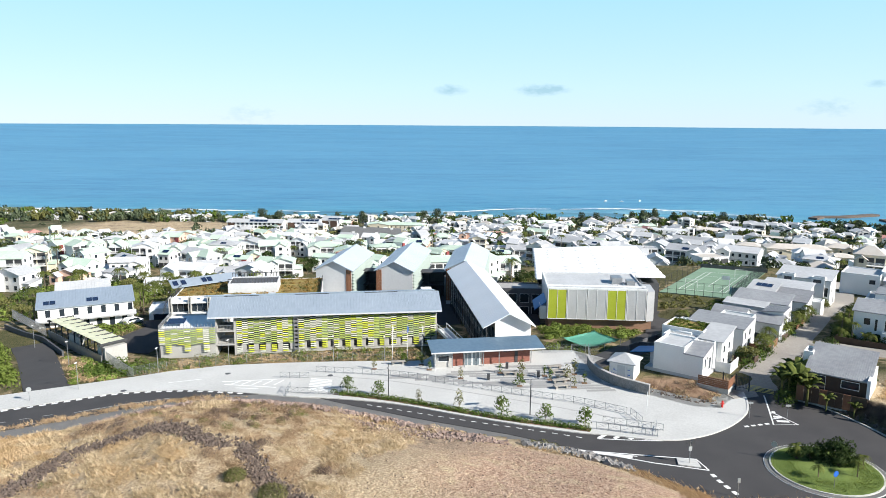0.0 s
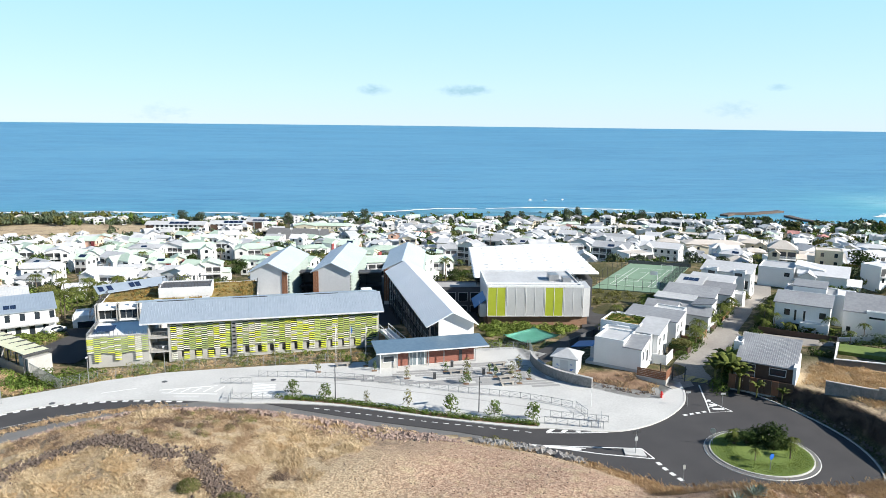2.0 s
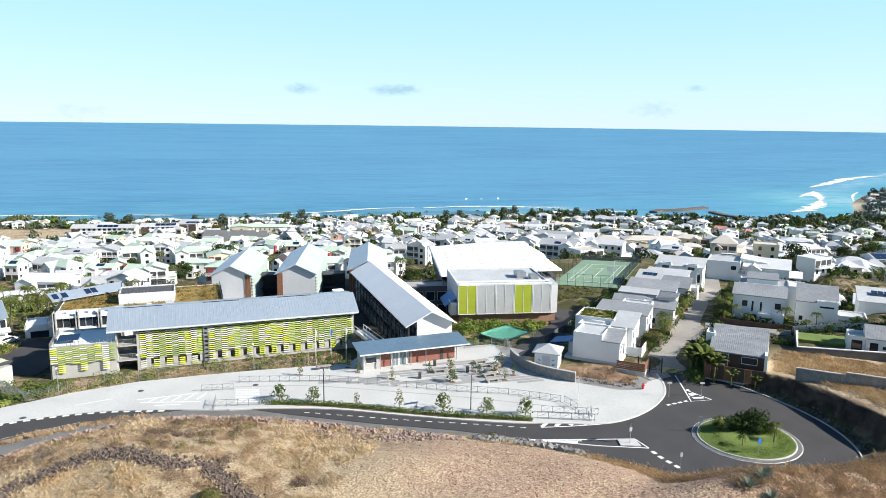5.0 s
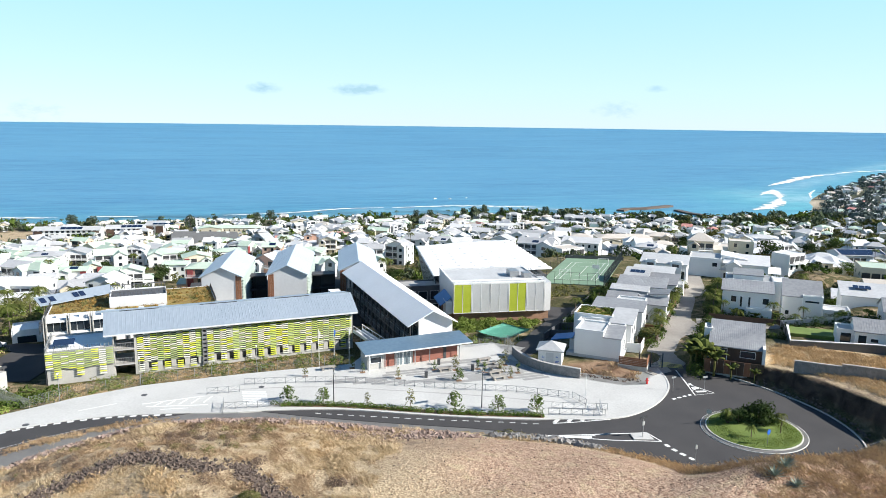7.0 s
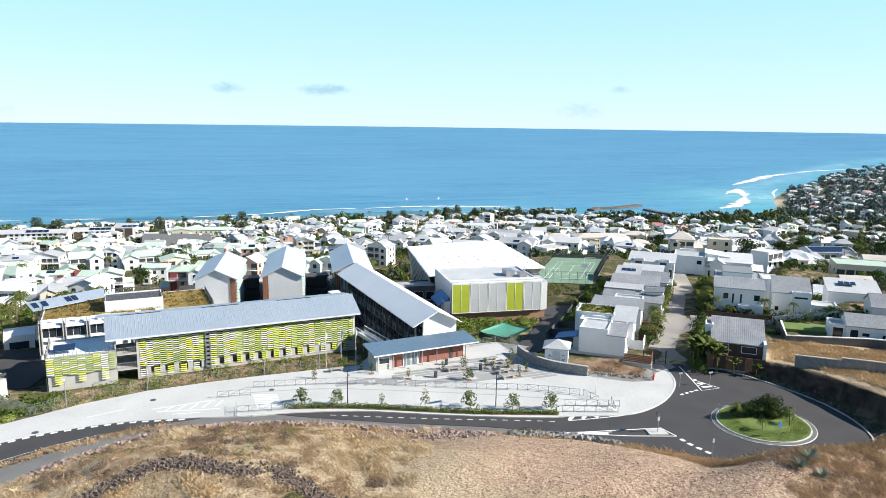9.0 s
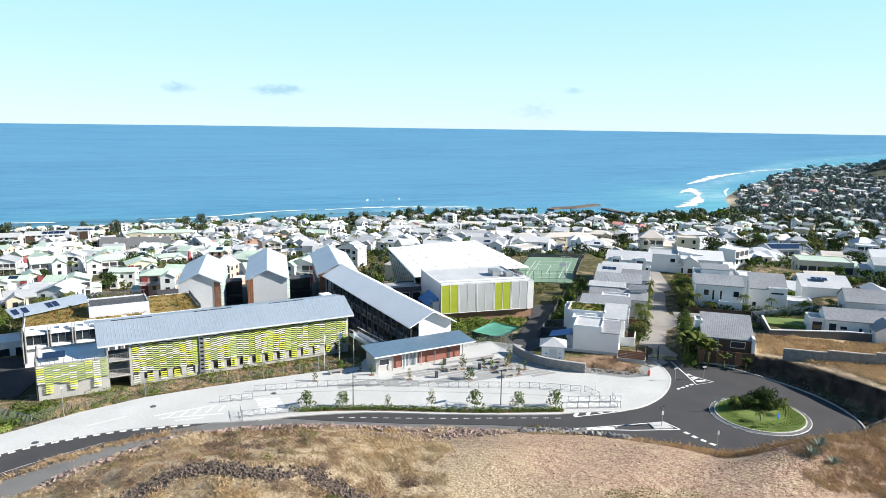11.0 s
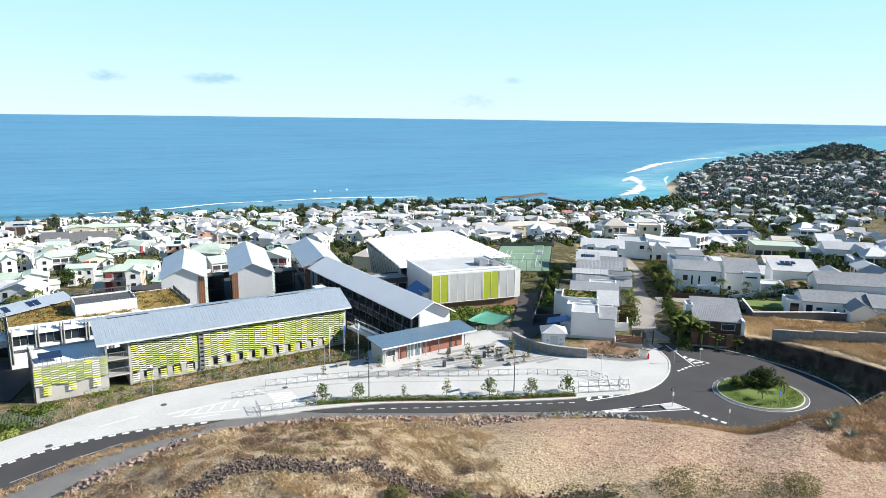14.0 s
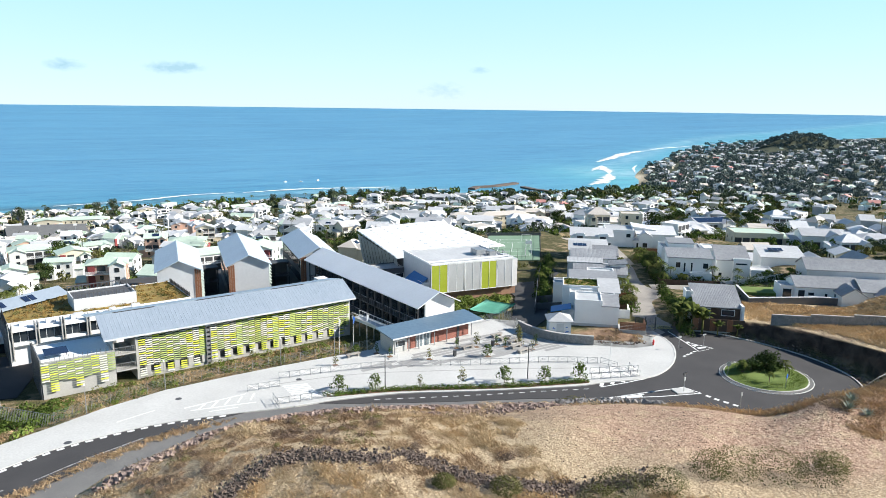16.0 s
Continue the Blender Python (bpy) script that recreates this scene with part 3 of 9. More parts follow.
def build_land():
    xs, ys = spaced(-3600, 4000, -95, 125, 0.8, 1.07), spaced(-1500, 2900, 36, 215, 0.8, 1.06)
    gx, gy = np.meshgrid(xs, ys)
    gz = ground(gx, gy)
    w = len(xs)
    me = bpy.data.meshes.new("ground")
    quads = [(j * w + i, j * w + i + 1, (j + 1) * w + i + 1, (j + 1) * w + i) for j in range(len(ys) - 1) for i in range(w - 1)]
    me.from_pydata(np.stack([gx, gy, gz], -1).reshape(-1, 3).tolist(), [], quads)
    me.polygons.foreach_set("use_smooth", np.ones(len(quads), bool))
    e, d = off_line(gx, gy, KERB_SOUTH), off_line(gx, gy, SHORE)
    n = -off_line(gx, gy, KERB_NORTH)
    layers = {
        "hill": np.maximum(np.maximum(step(-1, 1, e), step(54, 58, gx) * step(100, 92, gy) * step(2, 3, n)), step(-365, -350, gx) * step(-190, -200, gx) * step(560, 570, gy) * step(735, 725, gy)),
        "bare": step(-8, 6, gx - 0.25 * (gy - 60)) * step(4, 8, e) * step(34, 22, e),
        "soil": step(26, 28, gx) * step(44, 43, gx) * step(87, 89, gy) * step(100, 98, gy) * step(0, 1, n),
        "wood": step(0, 40, d) * np.maximum(step(250, 60, d) * 0.6, step(650, 900, gx)) * (1 - step(-365, -350, gx) * step(-190, -200, gx) * step(560, 570, gy) * step(735, 725, gy)),
        # strip along the bank faces that takes the painted shade
        "cut_shade": np.maximum(step(0.2, 0.8, n) * step(3.0, 2.2, n) * step(50, 53, gx) * step(92, 88, gy), step(0, 0.3, n) * step(2.6, 1.8, n) * step(28, 30, gx) * step(42, 40, gx) * step(100, 95, gy) * 0.7),
        "sand": step(-30, -5, d) * step(14, 6, d)}
    for key, v in layers.items():
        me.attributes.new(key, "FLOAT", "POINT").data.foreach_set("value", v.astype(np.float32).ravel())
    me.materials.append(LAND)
    tagged(new("ground", me), "sloping dry grass hillside and town ground down to shore", "ground", kind="structure")


def build_sea():
    rr = np.concatenate([np.linspace(420, 1500, 90), np.linspace(1540, 4870, 60)])
    aa = np.radians(np.linspace(-8, 188, 240))
    gr, ga = np.meshgrid(rr, aa)
    gx, gy = gr * np.cos(ga), gr * np.sin(ga)
    rise = 82 * np.maximum((gr - 1000) / 3870, 0) ** 2
    d = -off_line(gx, gy, SHORE)
    w = len(rr)
    me = bpy.data.meshes.new("water")
    quads = [(j * w + i, j * w + i + 1, (j + 1) * w + i + 1, (j + 1) * w + i) for j in range(len(aa) - 1) for i in range(w - 1)]
    me.from_pydata(np.stack([gx, gy, -72 + rise], -1).reshape(-1, 3).tolist(), [], quads)
    me.polygons.foreach_set("use_smooth", np.ones(len(quads), bool))
    bay = np.exp(-(((gx - 760) / 130) ** 2 + ((gy - 880) / 190) ** 2))
    layers = {"shallow": np.clip(0.7 * np.exp(-np.maximum(d, 0) / 90) + 0.7 * bay, 0, 1),
              "reef": np.exp(-((d - 42) / 26) ** 2) * step(460, 380, gx),
              "wash": np.exp(-(((gx - 800) / 70) ** 2 + ((gy - 925) / 90) ** 2)) + 0.7 * np.exp(-((d - 55) / 22) ** 2) * step(820, 900, gx) + 0.45 * np.exp(-((d - 70) / 14) ** 2) * step(60, 140, gx) * step(430, 350, gx)}
    for key, v in layers.items():
        me.attributes.new(key, "FLOAT", "POINT").data.foreach_set("value", np.clip(v, 0, 1).astype(np.float32).ravel())
    me.materials.append(SEA)
    tagged(new("water", me), "blue open sea with light swell", "sea", kind="structure")


build_land()
build_sea()

# ---- street ----
CONCRETE_SOUTH = spline([(-76, 82.5), (-59, 89.4), (-51.5, 92.8), (-46, 95.2), (-37, 96.2), (-28, 95), (-21.5, 93.6), (-15, 92.8), (-6.5, 90.8), (1.4, 87.4),
                         (8.6, 84.4), (16, 81.7), (20.4, 80.8), (27, 79.2), (31.6, 80.1), (36, 82.7), (39.7, 86.4), (41.6, 90), (42.7, 94.2)], 4)
CONCRETE_NORTH = [(38.6, 90.2), (37.4, 88.6), (34, 89.3), (30, 92.6), (27, 95.3), (25, 98), (23.8, 101), (23, 104), (22.6, 108), (22, 113), (17.5, 113), (-1, 111.5),
                  (-3, 108.2), (-10, 108.2), (-18, 108), (-25.5, 107.5), (-34, 106.6), (-42, 104), (-46.5, 101.7), (-51, 99.6), (-60, 95.6), (-77, 88)]
tagged(single("pavement", slab(CONCRETE_SOUTH + CONCRETE_NORTH, 0.06, 0.2), CONCRETE, "pale concrete forecourt and bus bay beside road", "pavement", "structure"))
single("road", slab([(-140, 47), (-76, 66.5), (-53, 78.6), (-45, 82.8), (-42.4, 85.4), (-38, 87.8), (-34, 89.6), (-29, 90.8), (-22, 90.6), (-16, 89.2), (-8.6, 85.9), (-1.5, 82.7), (8.3, 79.4), (18, 75.6), (20, 84), (-15, 94.5),
                     (-37, 98), (-52, 94.5), (-76, 84), (-140, 66)], -0.085, 0.05), OLD_ASPHALT, "worn grey asphalt of the older carriageway", "road", "structure")
single("road", slab([(-140, 58), (-76, 75), (-60, 80.5), (-52, 84.4), (-44, 89), (-38.5, 91.6), (-33, 94), (-26, 94.6), (-30, 97), (-46, 96.5), (-60, 90.5), (-76, 84), (-140, 66)], -0.02, 0.02),
       ASPHALT, "dark asphalt street with white lines", "road", "structure")
OUTER = spline([(42.9, 94.4), (44.5, 95.4), (47.3, 95.6), (50.6, 90), (53.4, 83), (54.8, 76), (54.5, 70), (52.3, 64.5), (48, 60.5), (42, 58), (35, 59.5)], 4)
single("road", slab([(-17, 93), (-12.4, 90.5), (-6, 87.4), (-1.5, 85.3), (8.3, 81.2), (17.8, 76.2), (24.4, 69.6), (29.4, 64.2), (33, 60.5)] + OUTER[::-1]
                    + [(40, 89), (37, 85), (30, 81.5), (20, 83), (5, 88), (-10, 93.5)], -0.03, 0.02), ASPHALT, "dark asphalt street and small roundabout", "road", "structure")
bm = bmesh.new()
ribbon(bm, spline([(-53.6, 90.6), (-55, 93.4), (-59.5, 100), (-64.2, 107.2), (-69.6, 115.2), (-74.2, 121)], 8), 2.9, 0.1, 0.4, lambda x, y: float(ground(x, y)))
single("road", bm, ASPHALT, "dark asphalt side drive off the street", "road", "structure")


def outline_kerb(name, line, label, half=0.12, top=0.1, mat=KERB):
    bm = bmesh.new()
    ribbon(bm, line, half, top, 0.2)
    return single(name, bm, mat, label, "kerb", "structure")


outline_kerb("kerb", [p for p in CONCRETE_SOUTH if p[0] > -20], "pale stone kerb along the forecourt")
outline_kerb("kerb", OUTER[12:], "grey concrete kerb round the roundabout", 0.09, 0.1, RAW_CONCRETE)


def paint(lines, label, half=0.07, top=-0.02):
    bm = bmesh.new()
    for ln in lines:
        ribbon(bm, ln, half, top, 0.006)
    return single("road_marking", bm, PAINT, label, "road marking", "structure")


def dashes(line, on, off):
    pts = [Vector((*p, 0)) for p in line]
    total = sum((b - a).length for a, b in zip(pts, pts[1:]))

    def at(s):
        for a, b in zip(pts, pts[1:]):
            if s <= (b - a).length:
                q = a.lerp(b, s / (b - a).length)
                return (q.x, q.y)
            s -= (b - a).length
        return (pts[-1].x, pts[-1].y)
    out, s = [], 0
    while s + on < total:
        out.append([at(s), at(s + on)])
        s += on + off
    return out


paint(dashes(spline([(-10.1, 90.6), (-2.3, 87.4), (5, 84.6), (12, 82.1), (18.5, 79.6)]), 0.75, 0.75), "white dashed line along the dark road")
paint(dashes([(p[0] + 0.14, p[1] - 0.34) for p in CONCRETE_SOUTH if p[0] < -27], 0.8, 0.7), "white dashes at the edge of the bus bay", 0.22, 0.01)
paint(dashes(spline([(-62, 82.6), (-55.5, 86), (-50, 88.5)]), 1.2, 1.4), "white dashed lane line on street", 0.06)
paint([spline([(-49, 88.4), (-44, 90.9), (-38, 93.2)]), [(-54, 84.2), (-51.3, 85.6)], [(-57.5, 82.3), (-55.2, 83.5)]], "solid white lane line on street", 0.07)
paint([[(15.6, 76.9), (22, 75.7), (29.1, 74.4), (29.6, 71.8)], [(18.5, 76), (24, 73.6), (29.6, 71.8)], [(19, 76), (22.6, 75.2)]], "white outline of the splitter island", 0.1)
paint([[(16.2, 76.7), (22.0, 75.0)]], "white tapered nose of the splitter", 0.3)
paint(dashes([(29.6, 71), (29.8, 69.4), (30.8, 66)], 0.7, 0.55), "white give-way dashes at the roundabout", 0.25)
paint(dashes([(38.2, 83), (42, 83.9)], 0.6, 0.4), "white give-way dashes at the side lane", 0.2)
paint([[(45.2, 93.1), (43.6, 88), (42.1, 83.5), (45.2, 83.5), (43.6, 87.5)], [(42.7, 85.2), (44.0, 85.6)], [(43.2, 87.0), (43.9, 87.2)]], "white hatched triangle at the lane mouth", 0.1)
paint([[(43.0, 84.6), (44.5, 84.4)], [(43.2, 86.0), (44.2, 85.7)], [(43.7, 87.4), (44.1, 87.3)]], "white thick bars in the lane mouth triangle", 0.3, -0.016)
paint([[(19.0, 79.8), (22.4, 79.4), (26.6, 79.1), (27.4, 79.6)]], "white outline of the hatching beside the kerb end", 0.09, -0.015)
paint([[(19.2 + 1.83 * i, 79.95 - 0.17 * i), (20.2 + 1.75 * i, 80.85 - 0.24 * i)] for i in range(5)], "white hatching beside the kerb end", 0.26, -0.012)
paint([[(-19.6 + 0.05 * i, 100.4 - i * 0.62), (-16.3 + 0.05 * i, 99.6 - i * 0.62)] for i in range(8)], "white zebra stripes across the bus bay", 0.2, 0.068)
paint([[(-32.6, 99.3), (-24.6, 100.2)], [(-32, 98.2), (-24, 96.9)]] + [[(-31 + 1.6 * i, 98.2 - 0.1 * i), (-30 + 1.6 * i, 99.4 + 0.1 * i)] for i in range(5)], "white hatched wedge in the bus bay", 0.13, 0.068)
paint([[(-40.5, 99.0), (-36, 100.4)], [(-30, 96.8), (-26.5, 96.4)]], "white lane arrows in the bus bay", 0.09, 0.068)
bm = bmesh.new()
for i in range(5):
    ribbon(bm, [(43.6 + 0.25 * i, 95.3 + 0.45 * i), (46.8 + 0.25 * i, 93.6 + 0.5 * i)], 0.1, -0.015, 0.006)
single("road_marking", bm, material("yellow_paint", (0.6, 0.5, 0.12), (0.7, 0.6, 0.2), 2, 0.8), "faded yellow stripes over the lane hump", "road marking", "structure")
single("traffic_island", slab([(26.9, 74.6), (29, 74.1), (28.9, 72.3), (26.6, 73)], 0.1, 0.15), CONCRETE, "low pale paved splitter island on the road", "traffic island")

# forecourt: bands of darker paving
rng = random.Random(5)
bm = bmesh.new()
for j in range(17):
    y = 91.6 + 0.96 * j
    x = max(-9.0, (98.8 - y) / 0.24) + rng.uniform(0, 3)
    while x < 24.5:
        run = rng.uniform(4.0, 9.5)
        end = min(x + run, 25.6 if y < 97 else 24.0 - 0.3 * (y - 97))
        if end - x > 1.5 and not (y > 103.4 + 0.16 * (x + 1.4) and x < 17.5):
            ribbon(bm, [(x, y + 0.04 * (x - 8)), (end, y + 0.04 * (end - 8))], 0.36 if (j + int(x)) % 3 else 0.46, 0.072, 0.01)
        x = end + rng.uniform(0.4, 5.0)
single("paving_band", bm, PAVE_GREY, "grey paving bands set in pale forecourt", "paving", "structure")
bm = bmesh.new()
ribbon(bm, spline([(-24, 102), (-10, 100), (2, 95.4), (12, 91), (22, 86)]), 0.12, 0.068, 0.01)
single("drain", bm, CONCRETE_DARK, "narrow grey drain line in concrete", "drain", "structure")
bm = bmesh.new()
prism(bm, [(23.6, 102.8), (25.2, 98.6), (24, 97.4), (20.5, 98.6), (21.4, 103)], 0.335, 0.345)
single("paving_band", bm, CONCRETE_DARK, "dark paving beside the curved stone wall", "paving", "structure")

# roundabout
C = (42.3, 71.6)
def ring(r, n=48):
    return [(C[0] + r * math.cos(2 * math.pi * k / n), C[1] + r * math.sin(2 * math.pi * k / n)) for k in range(n)]


single("roundabout_apron", slab(ring(6.24), 0.03, 0.1), PAINT, "white concrete apron round the traffic circle", "kerb", "structure")
single("roundabout_band", slab(ring(6.16), 0.06, 0.1), OLD_ASPHALT, "grey band inside the white apron", "kerb", "structure")
single("roundabout_kerb", slab(ring(5.66), 0.16, 0.2), KERB, "pale kerb round the green island", "kerb", "structure")
bm = bmesh.new()
n = 40
rows = []
for k, r in enumerate((5.5, 4, 2.5, 1)):
    rows.append([bm.verts.new((C[0] + r * math.cos(2 * math.pi * i / n), C[1] + r * math.sin(2 * math.pi * i / n), 0.17 + 0.07 * k + 0.012 * (C[0] + r * math.cos(2 * math.pi * i / n)))) for i in range(n)])
for a, b in zip(rows, rows[1:]):
    for i in range(n):
        bm.faces.new((a[i], a[(i + 1) % n], b[(i + 1) % n], b[i]))
bm.faces.new(rows[-1])
single("roundabout_lawn", bm, LAWN, "green mounded lawn on the roundabout", "lawn", "structure")


# ---- plants ----
def leaf_cloud(rng, centres, count, size, flat=0.35):
    """Small leaf blades scattered over several uneven lobes: (x, y, z, rx, rz)."""
    verts, faces = [], []
    for _ in range(count):
        cx, cy, cz, r, h = centres[rng.randrange(len(centres))]
        a, u = rng.uniform(0, 2 * math.pi), rng.uniform(-0.75, 1)
        s = math.sqrt(max(0, 1 - u * u)) * rng.uniform(0.65, 1.08)
        c = Vector((cx + r * s * math.cos(a), cy + r * s * math.sin(a), cz + h * u * rng.uniform(0.75, 1.05)))
        out = Vector((math.cos(a) * s, math.sin(a) * s, u + 0.5))
        out = (out + Vector((rng.uniform(-1, 1), rng.uniform(-1, 1), rng.uniform(-1, 1))) * 0.7).normalized()
        t = out.orthogonal().normalized()
        t.rotate(Matrix.Rotation(rng.uniform(0, 6.3), 3, out))
        b = out.cross(t)
        k = size * rng.uniform(0.6, 1.3)
        i = len(verts)
        verts += [c - t * k, c + b * k * 0.55 + out * k * flat * 0.4, c + t * k, c - b * k * 0.55 + out * k * flat * 0.4]
        faces += [(i, i + 1, i + 2), (i, i + 2, i + 3)]
    return verts, faces


def mesh_object(name, verts, faces, mat, parent, label="", kind=""):
    me = bpy.data.meshes.new(name)
    me.from_pydata([tuple(v) for v in verts], [], faces)
    me.materials.append(mat)
    ob = new(name, me)
    ob.parent = parent
    return tagged(ob, label, kind=kind)


def tree(seed, label, height, spread, leaf, count, size, trunk=0.16, slim=False):
    """A broad-leaved tree: tapered trunk, limbs, uneven crown."""
    rng = random.Random(seed)
    ob = thing("tree", label, "tree")
    bm = bmesh.new()
    fork = height * (0.3 if not slim else 0.2)
    tube(bm, (0, 0, -0.4), (rng.uniform(-0.1, 0.1), 0, fork), trunk, trunk * 0.7, 7)
    lobes = []
    n = 6 if slim else 9
    for k in range(n):
        a = 2 * math.pi * k / n * 2.4 + rng.uniform(-0.3, 0.3)
        z = height * (rng.uniform(0.5, 0.86) if not slim else 0.22 + 0.62 * k / n)
        rr = spread * (rng.uniform(0.25, 0.72) if not slim else rng.uniform(0.35, 0.7) * (1.15 - z / height))
        tip = (rr * math.cos(a), rr * math.sin(a), z)
        tube(bm, (0, 0, fork * rng.uniform(0.75, 1)), tip, trunk * 0.5, trunk * 0.15, 5)
        lobes.append((*tip, spread * rng.uniform(0.28, 0.5), height * rng.uniform(0.12, 0.22)))
    lobes.append((0, 0, height * 0.82, spread * 0.42, height * 0.18))
    part("trunk", bm, BARK, ob)
    v, f = leaf_cloud(rng, lobes, count, size)
    mesh_object("crown", v, f, leaf, ob)
    return ob


def palm(seed, label, height, fronds=13, length=2.8, mat=None):
    rng = random.Random(seed)
    ob = thing("palm_tree", label, "palm tree")
    bm = bmesh.new()
    bend = rng.uniform(-0.5, 0.5)
    pts = [(bend * (k / 4) ** 2, 0, height * k / 4 - (0.4 if k == 0 else 0)) for k in range(5)]
    for k in range(4):
        tube(bm, pts[k], pts[k + 1], 0.17 - 0.02 * k, 0.15 - 0.02 * k, 6)
    part("trunk", bm, BARK, ob)
    verts, faces = [], []
    for k in range(fronds):
        a = 2 * math.pi * k / fronds + rng.uniform(-0.2, 0.2)
        lift, ln = rng.uniform(-0.1, 0.95), length * rng.uniform(0.8, 1.1)
        dx, dy = math.cos(a), math.sin(a)
        prev = None
        for s in range(11):
            t = s / 10
            x = bend + dx * ln * t * (1 - 0.15 * t)
            y = dy * ln * t * (1 - 0.15 * t)
            z = height + ln * (lift * t - (0.55 + lift * 0.75) * t * t)
            w = 0.75 * length / 2.8 * (0.35 + math.sin(math.pi * min(1, t * 0.9 + 0.08)))
            p = Vector((x, y, z))
            if prev is not None:
                side = Vector((-dy, dx, 0))
                for sg in (-1, 1):
                    i = len(verts)
                    tip = p + side * sg * w * 0.75 + Vector((dx, dy, 0)) * 0.3 * w - Vector((0, 0, 0.42 * w))
                    verts += [prev, prev.lerp(p, 0.75), tip]
                    faces.append((i, i + 1, i + 2))
            prev = p
    mesh_object("crown", verts, faces, mat or PALM, ob)
    return ob


def put(proto, x, y, rz=0, s=1.0, z=None, sz=None):
    z = float(ground(x, y)) if z is None else z
    ob = copy_thing(proto, pose(x, y, z, 0, 0, rz))
    ob.scale = (s, s, sz or s)
    return ob


def drop(proto):
    """Removes a pattern once its copies stand."""
    for o in (*proto.children_recursive, proto):
        bpy.data.objects.remove(o)


def shrubs(name, label, spots, mat, size, per, seed, category="shrubs"):
    """Planting that nobody could count. spots: (x, y, radius, height)."""
    rng = random.Random(seed)
    verts, faces = [], []
    heights = ground([q[0] for q in spots], [q[1] for q in spots]).tolist()
    for (x, y, r, h), z in zip(spots, heights):
        v, f = leaf_cloud(rng, [(x, y, z + h * 0.35, r, h * 0.65)], per, size)
        o = len(verts)
        verts += v
        faces += [tuple(i + o for i in q) for q in f]
    ob = mesh_object(name, verts, faces, mat, None)
    return tagged(ob, label, category, kind="stuff")


# ---- school, long slatted wing ----
A_X, A_Y, A_R = -40.3, 117.4, 8.05
wing = thing("school_wing", "long school wing, slatted lime facade, grey-blue metal roof", "school building", A_X, A_Y, 0, A_R)
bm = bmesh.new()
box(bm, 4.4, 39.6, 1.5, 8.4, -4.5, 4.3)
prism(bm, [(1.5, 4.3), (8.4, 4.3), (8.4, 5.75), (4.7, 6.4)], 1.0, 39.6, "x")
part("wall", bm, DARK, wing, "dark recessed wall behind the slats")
bm = bmesh.new()
box(bm, 4.2, 39.8, 0.75, 1.5, -4.5, -2.1)
for k in range(17):
    u = 5.2 + 2.1 * k
    box(bm, u, u + 0.75, 0.62, 1.5, -2.1, -0.9)
box(bm, 39.55, 39.9, 0.7, 8.4, -4.5, 4.2)
box(bm, 4.0, 4.35, 0.55, 8.4, -4.5, 4.2)
part("plinth", bm, RAW_CONCRETE, wing, "raw concrete plinth and piers")
bm = bmesh.new()
loft(bm, [(0.0, 4.45), (4.75, 6.85)], [(0.0, 4.27), (4.75, 6.67)], -0.35, 40.75, "x", 0.55)
part("roof", bm, ROOF_BLUE, wing)
bm = bmesh.new()
loft(bm, [(4.85, 6.95), (8.8, 6.2)], [(4.85, 6.77), (8.8, 6.02)], -1.6, 40.2, "x", 0.55)
part("roof", bm, ROOF_BLUE, wing, "shallow rear slope of the grey-blue roof")
for k in range(3):
    bm = bmesh.new()
    box(bm, 2.0 + 12.5 * k, 8.0 + 12.5 * k, 4.7, 4.84, 6.84, 6.94)
    part("ridge_vent", bm, DARK, wing)
for y in (-0.02,):
    bm = bmesh.new()
    box(bm, -0.3, 40.7, y - 0.14, y + 0.1, 4.12, 4.32)
    part("gutter", bm, PALE_GREY, wing)
bm = bmesh.new()
box(bm, 38, 40, 8.9, 10.9, 4.6, 6.2)
box(bm, 38, 40, 8.9, 10.9, -4.0, 4.6)
part("lift_shaft", bm, WHITE, wing)
for z in (-2.95, -0.7, 1.75):
    bm = bmesh.new()
    box(bm, 1.1, 4.0, 0.3, 6, z - 0.2, z)
    part("gallery_floor", bm, RAW_CONCRETE, wing, "open gallery floor at the end of the wing")
bm = bmesh.new()
box(bm, 0.9, 1.1, 0.5, 8, -4.5, 4.2)
part("end_wall", bm, RAW_CONCRETE, wing, "thin raw concrete end wall")
for z in (-0.7, 1.75):
    for k in range(13):
        bm = bmesh.new()
        tube(bm, (1.1 + 0.24 * k, 0.3, z), (1.1 + 0.24 * k, 0.3, z + 1.0), 0.02, n=4)
        part("baluster", bm, STEEL, wing)
    bm = bmesh.new()
    tube(bm, (1.05, 0.3, z + 1.0), (4.0, 0.3, z + 1.0), 0.035, n=4)
    part("handrail", bm, STEEL, wing)
bm = bmesh.new()
for k in range(9):
    box(bm, 14.35, 15.0, 0.45, 1.4, -2.2 + 0.72 * k, -1.8 + 0.72 * k)
box(bm, 14.3, 14.42, 0.4, 1.4, -2.4, 4.2)
box(bm, 14.95, 15.07, 0.4, 1.4, -2.4, 4.2)
part("service_ladder", bm, STEEL, wing)

SLAT_MESH = {}


def slat_mesh(key, w, h, mat):
    if (key, w) not in SLAT_MESH:
        bm = bmesh.new()
        box(bm, 0, w, -0.03, 0.03, -h / 2, h / 2, pose(0, 0, 0, -20, 0, 0))
        me = bpy.data.meshes.new("slat")
        bm.to_mesh(me)
        bm.free()
        me.materials.append(mat)
        SLAT_MESH[(key, w)] = me
    return SLAT_MESH[(key, w)]


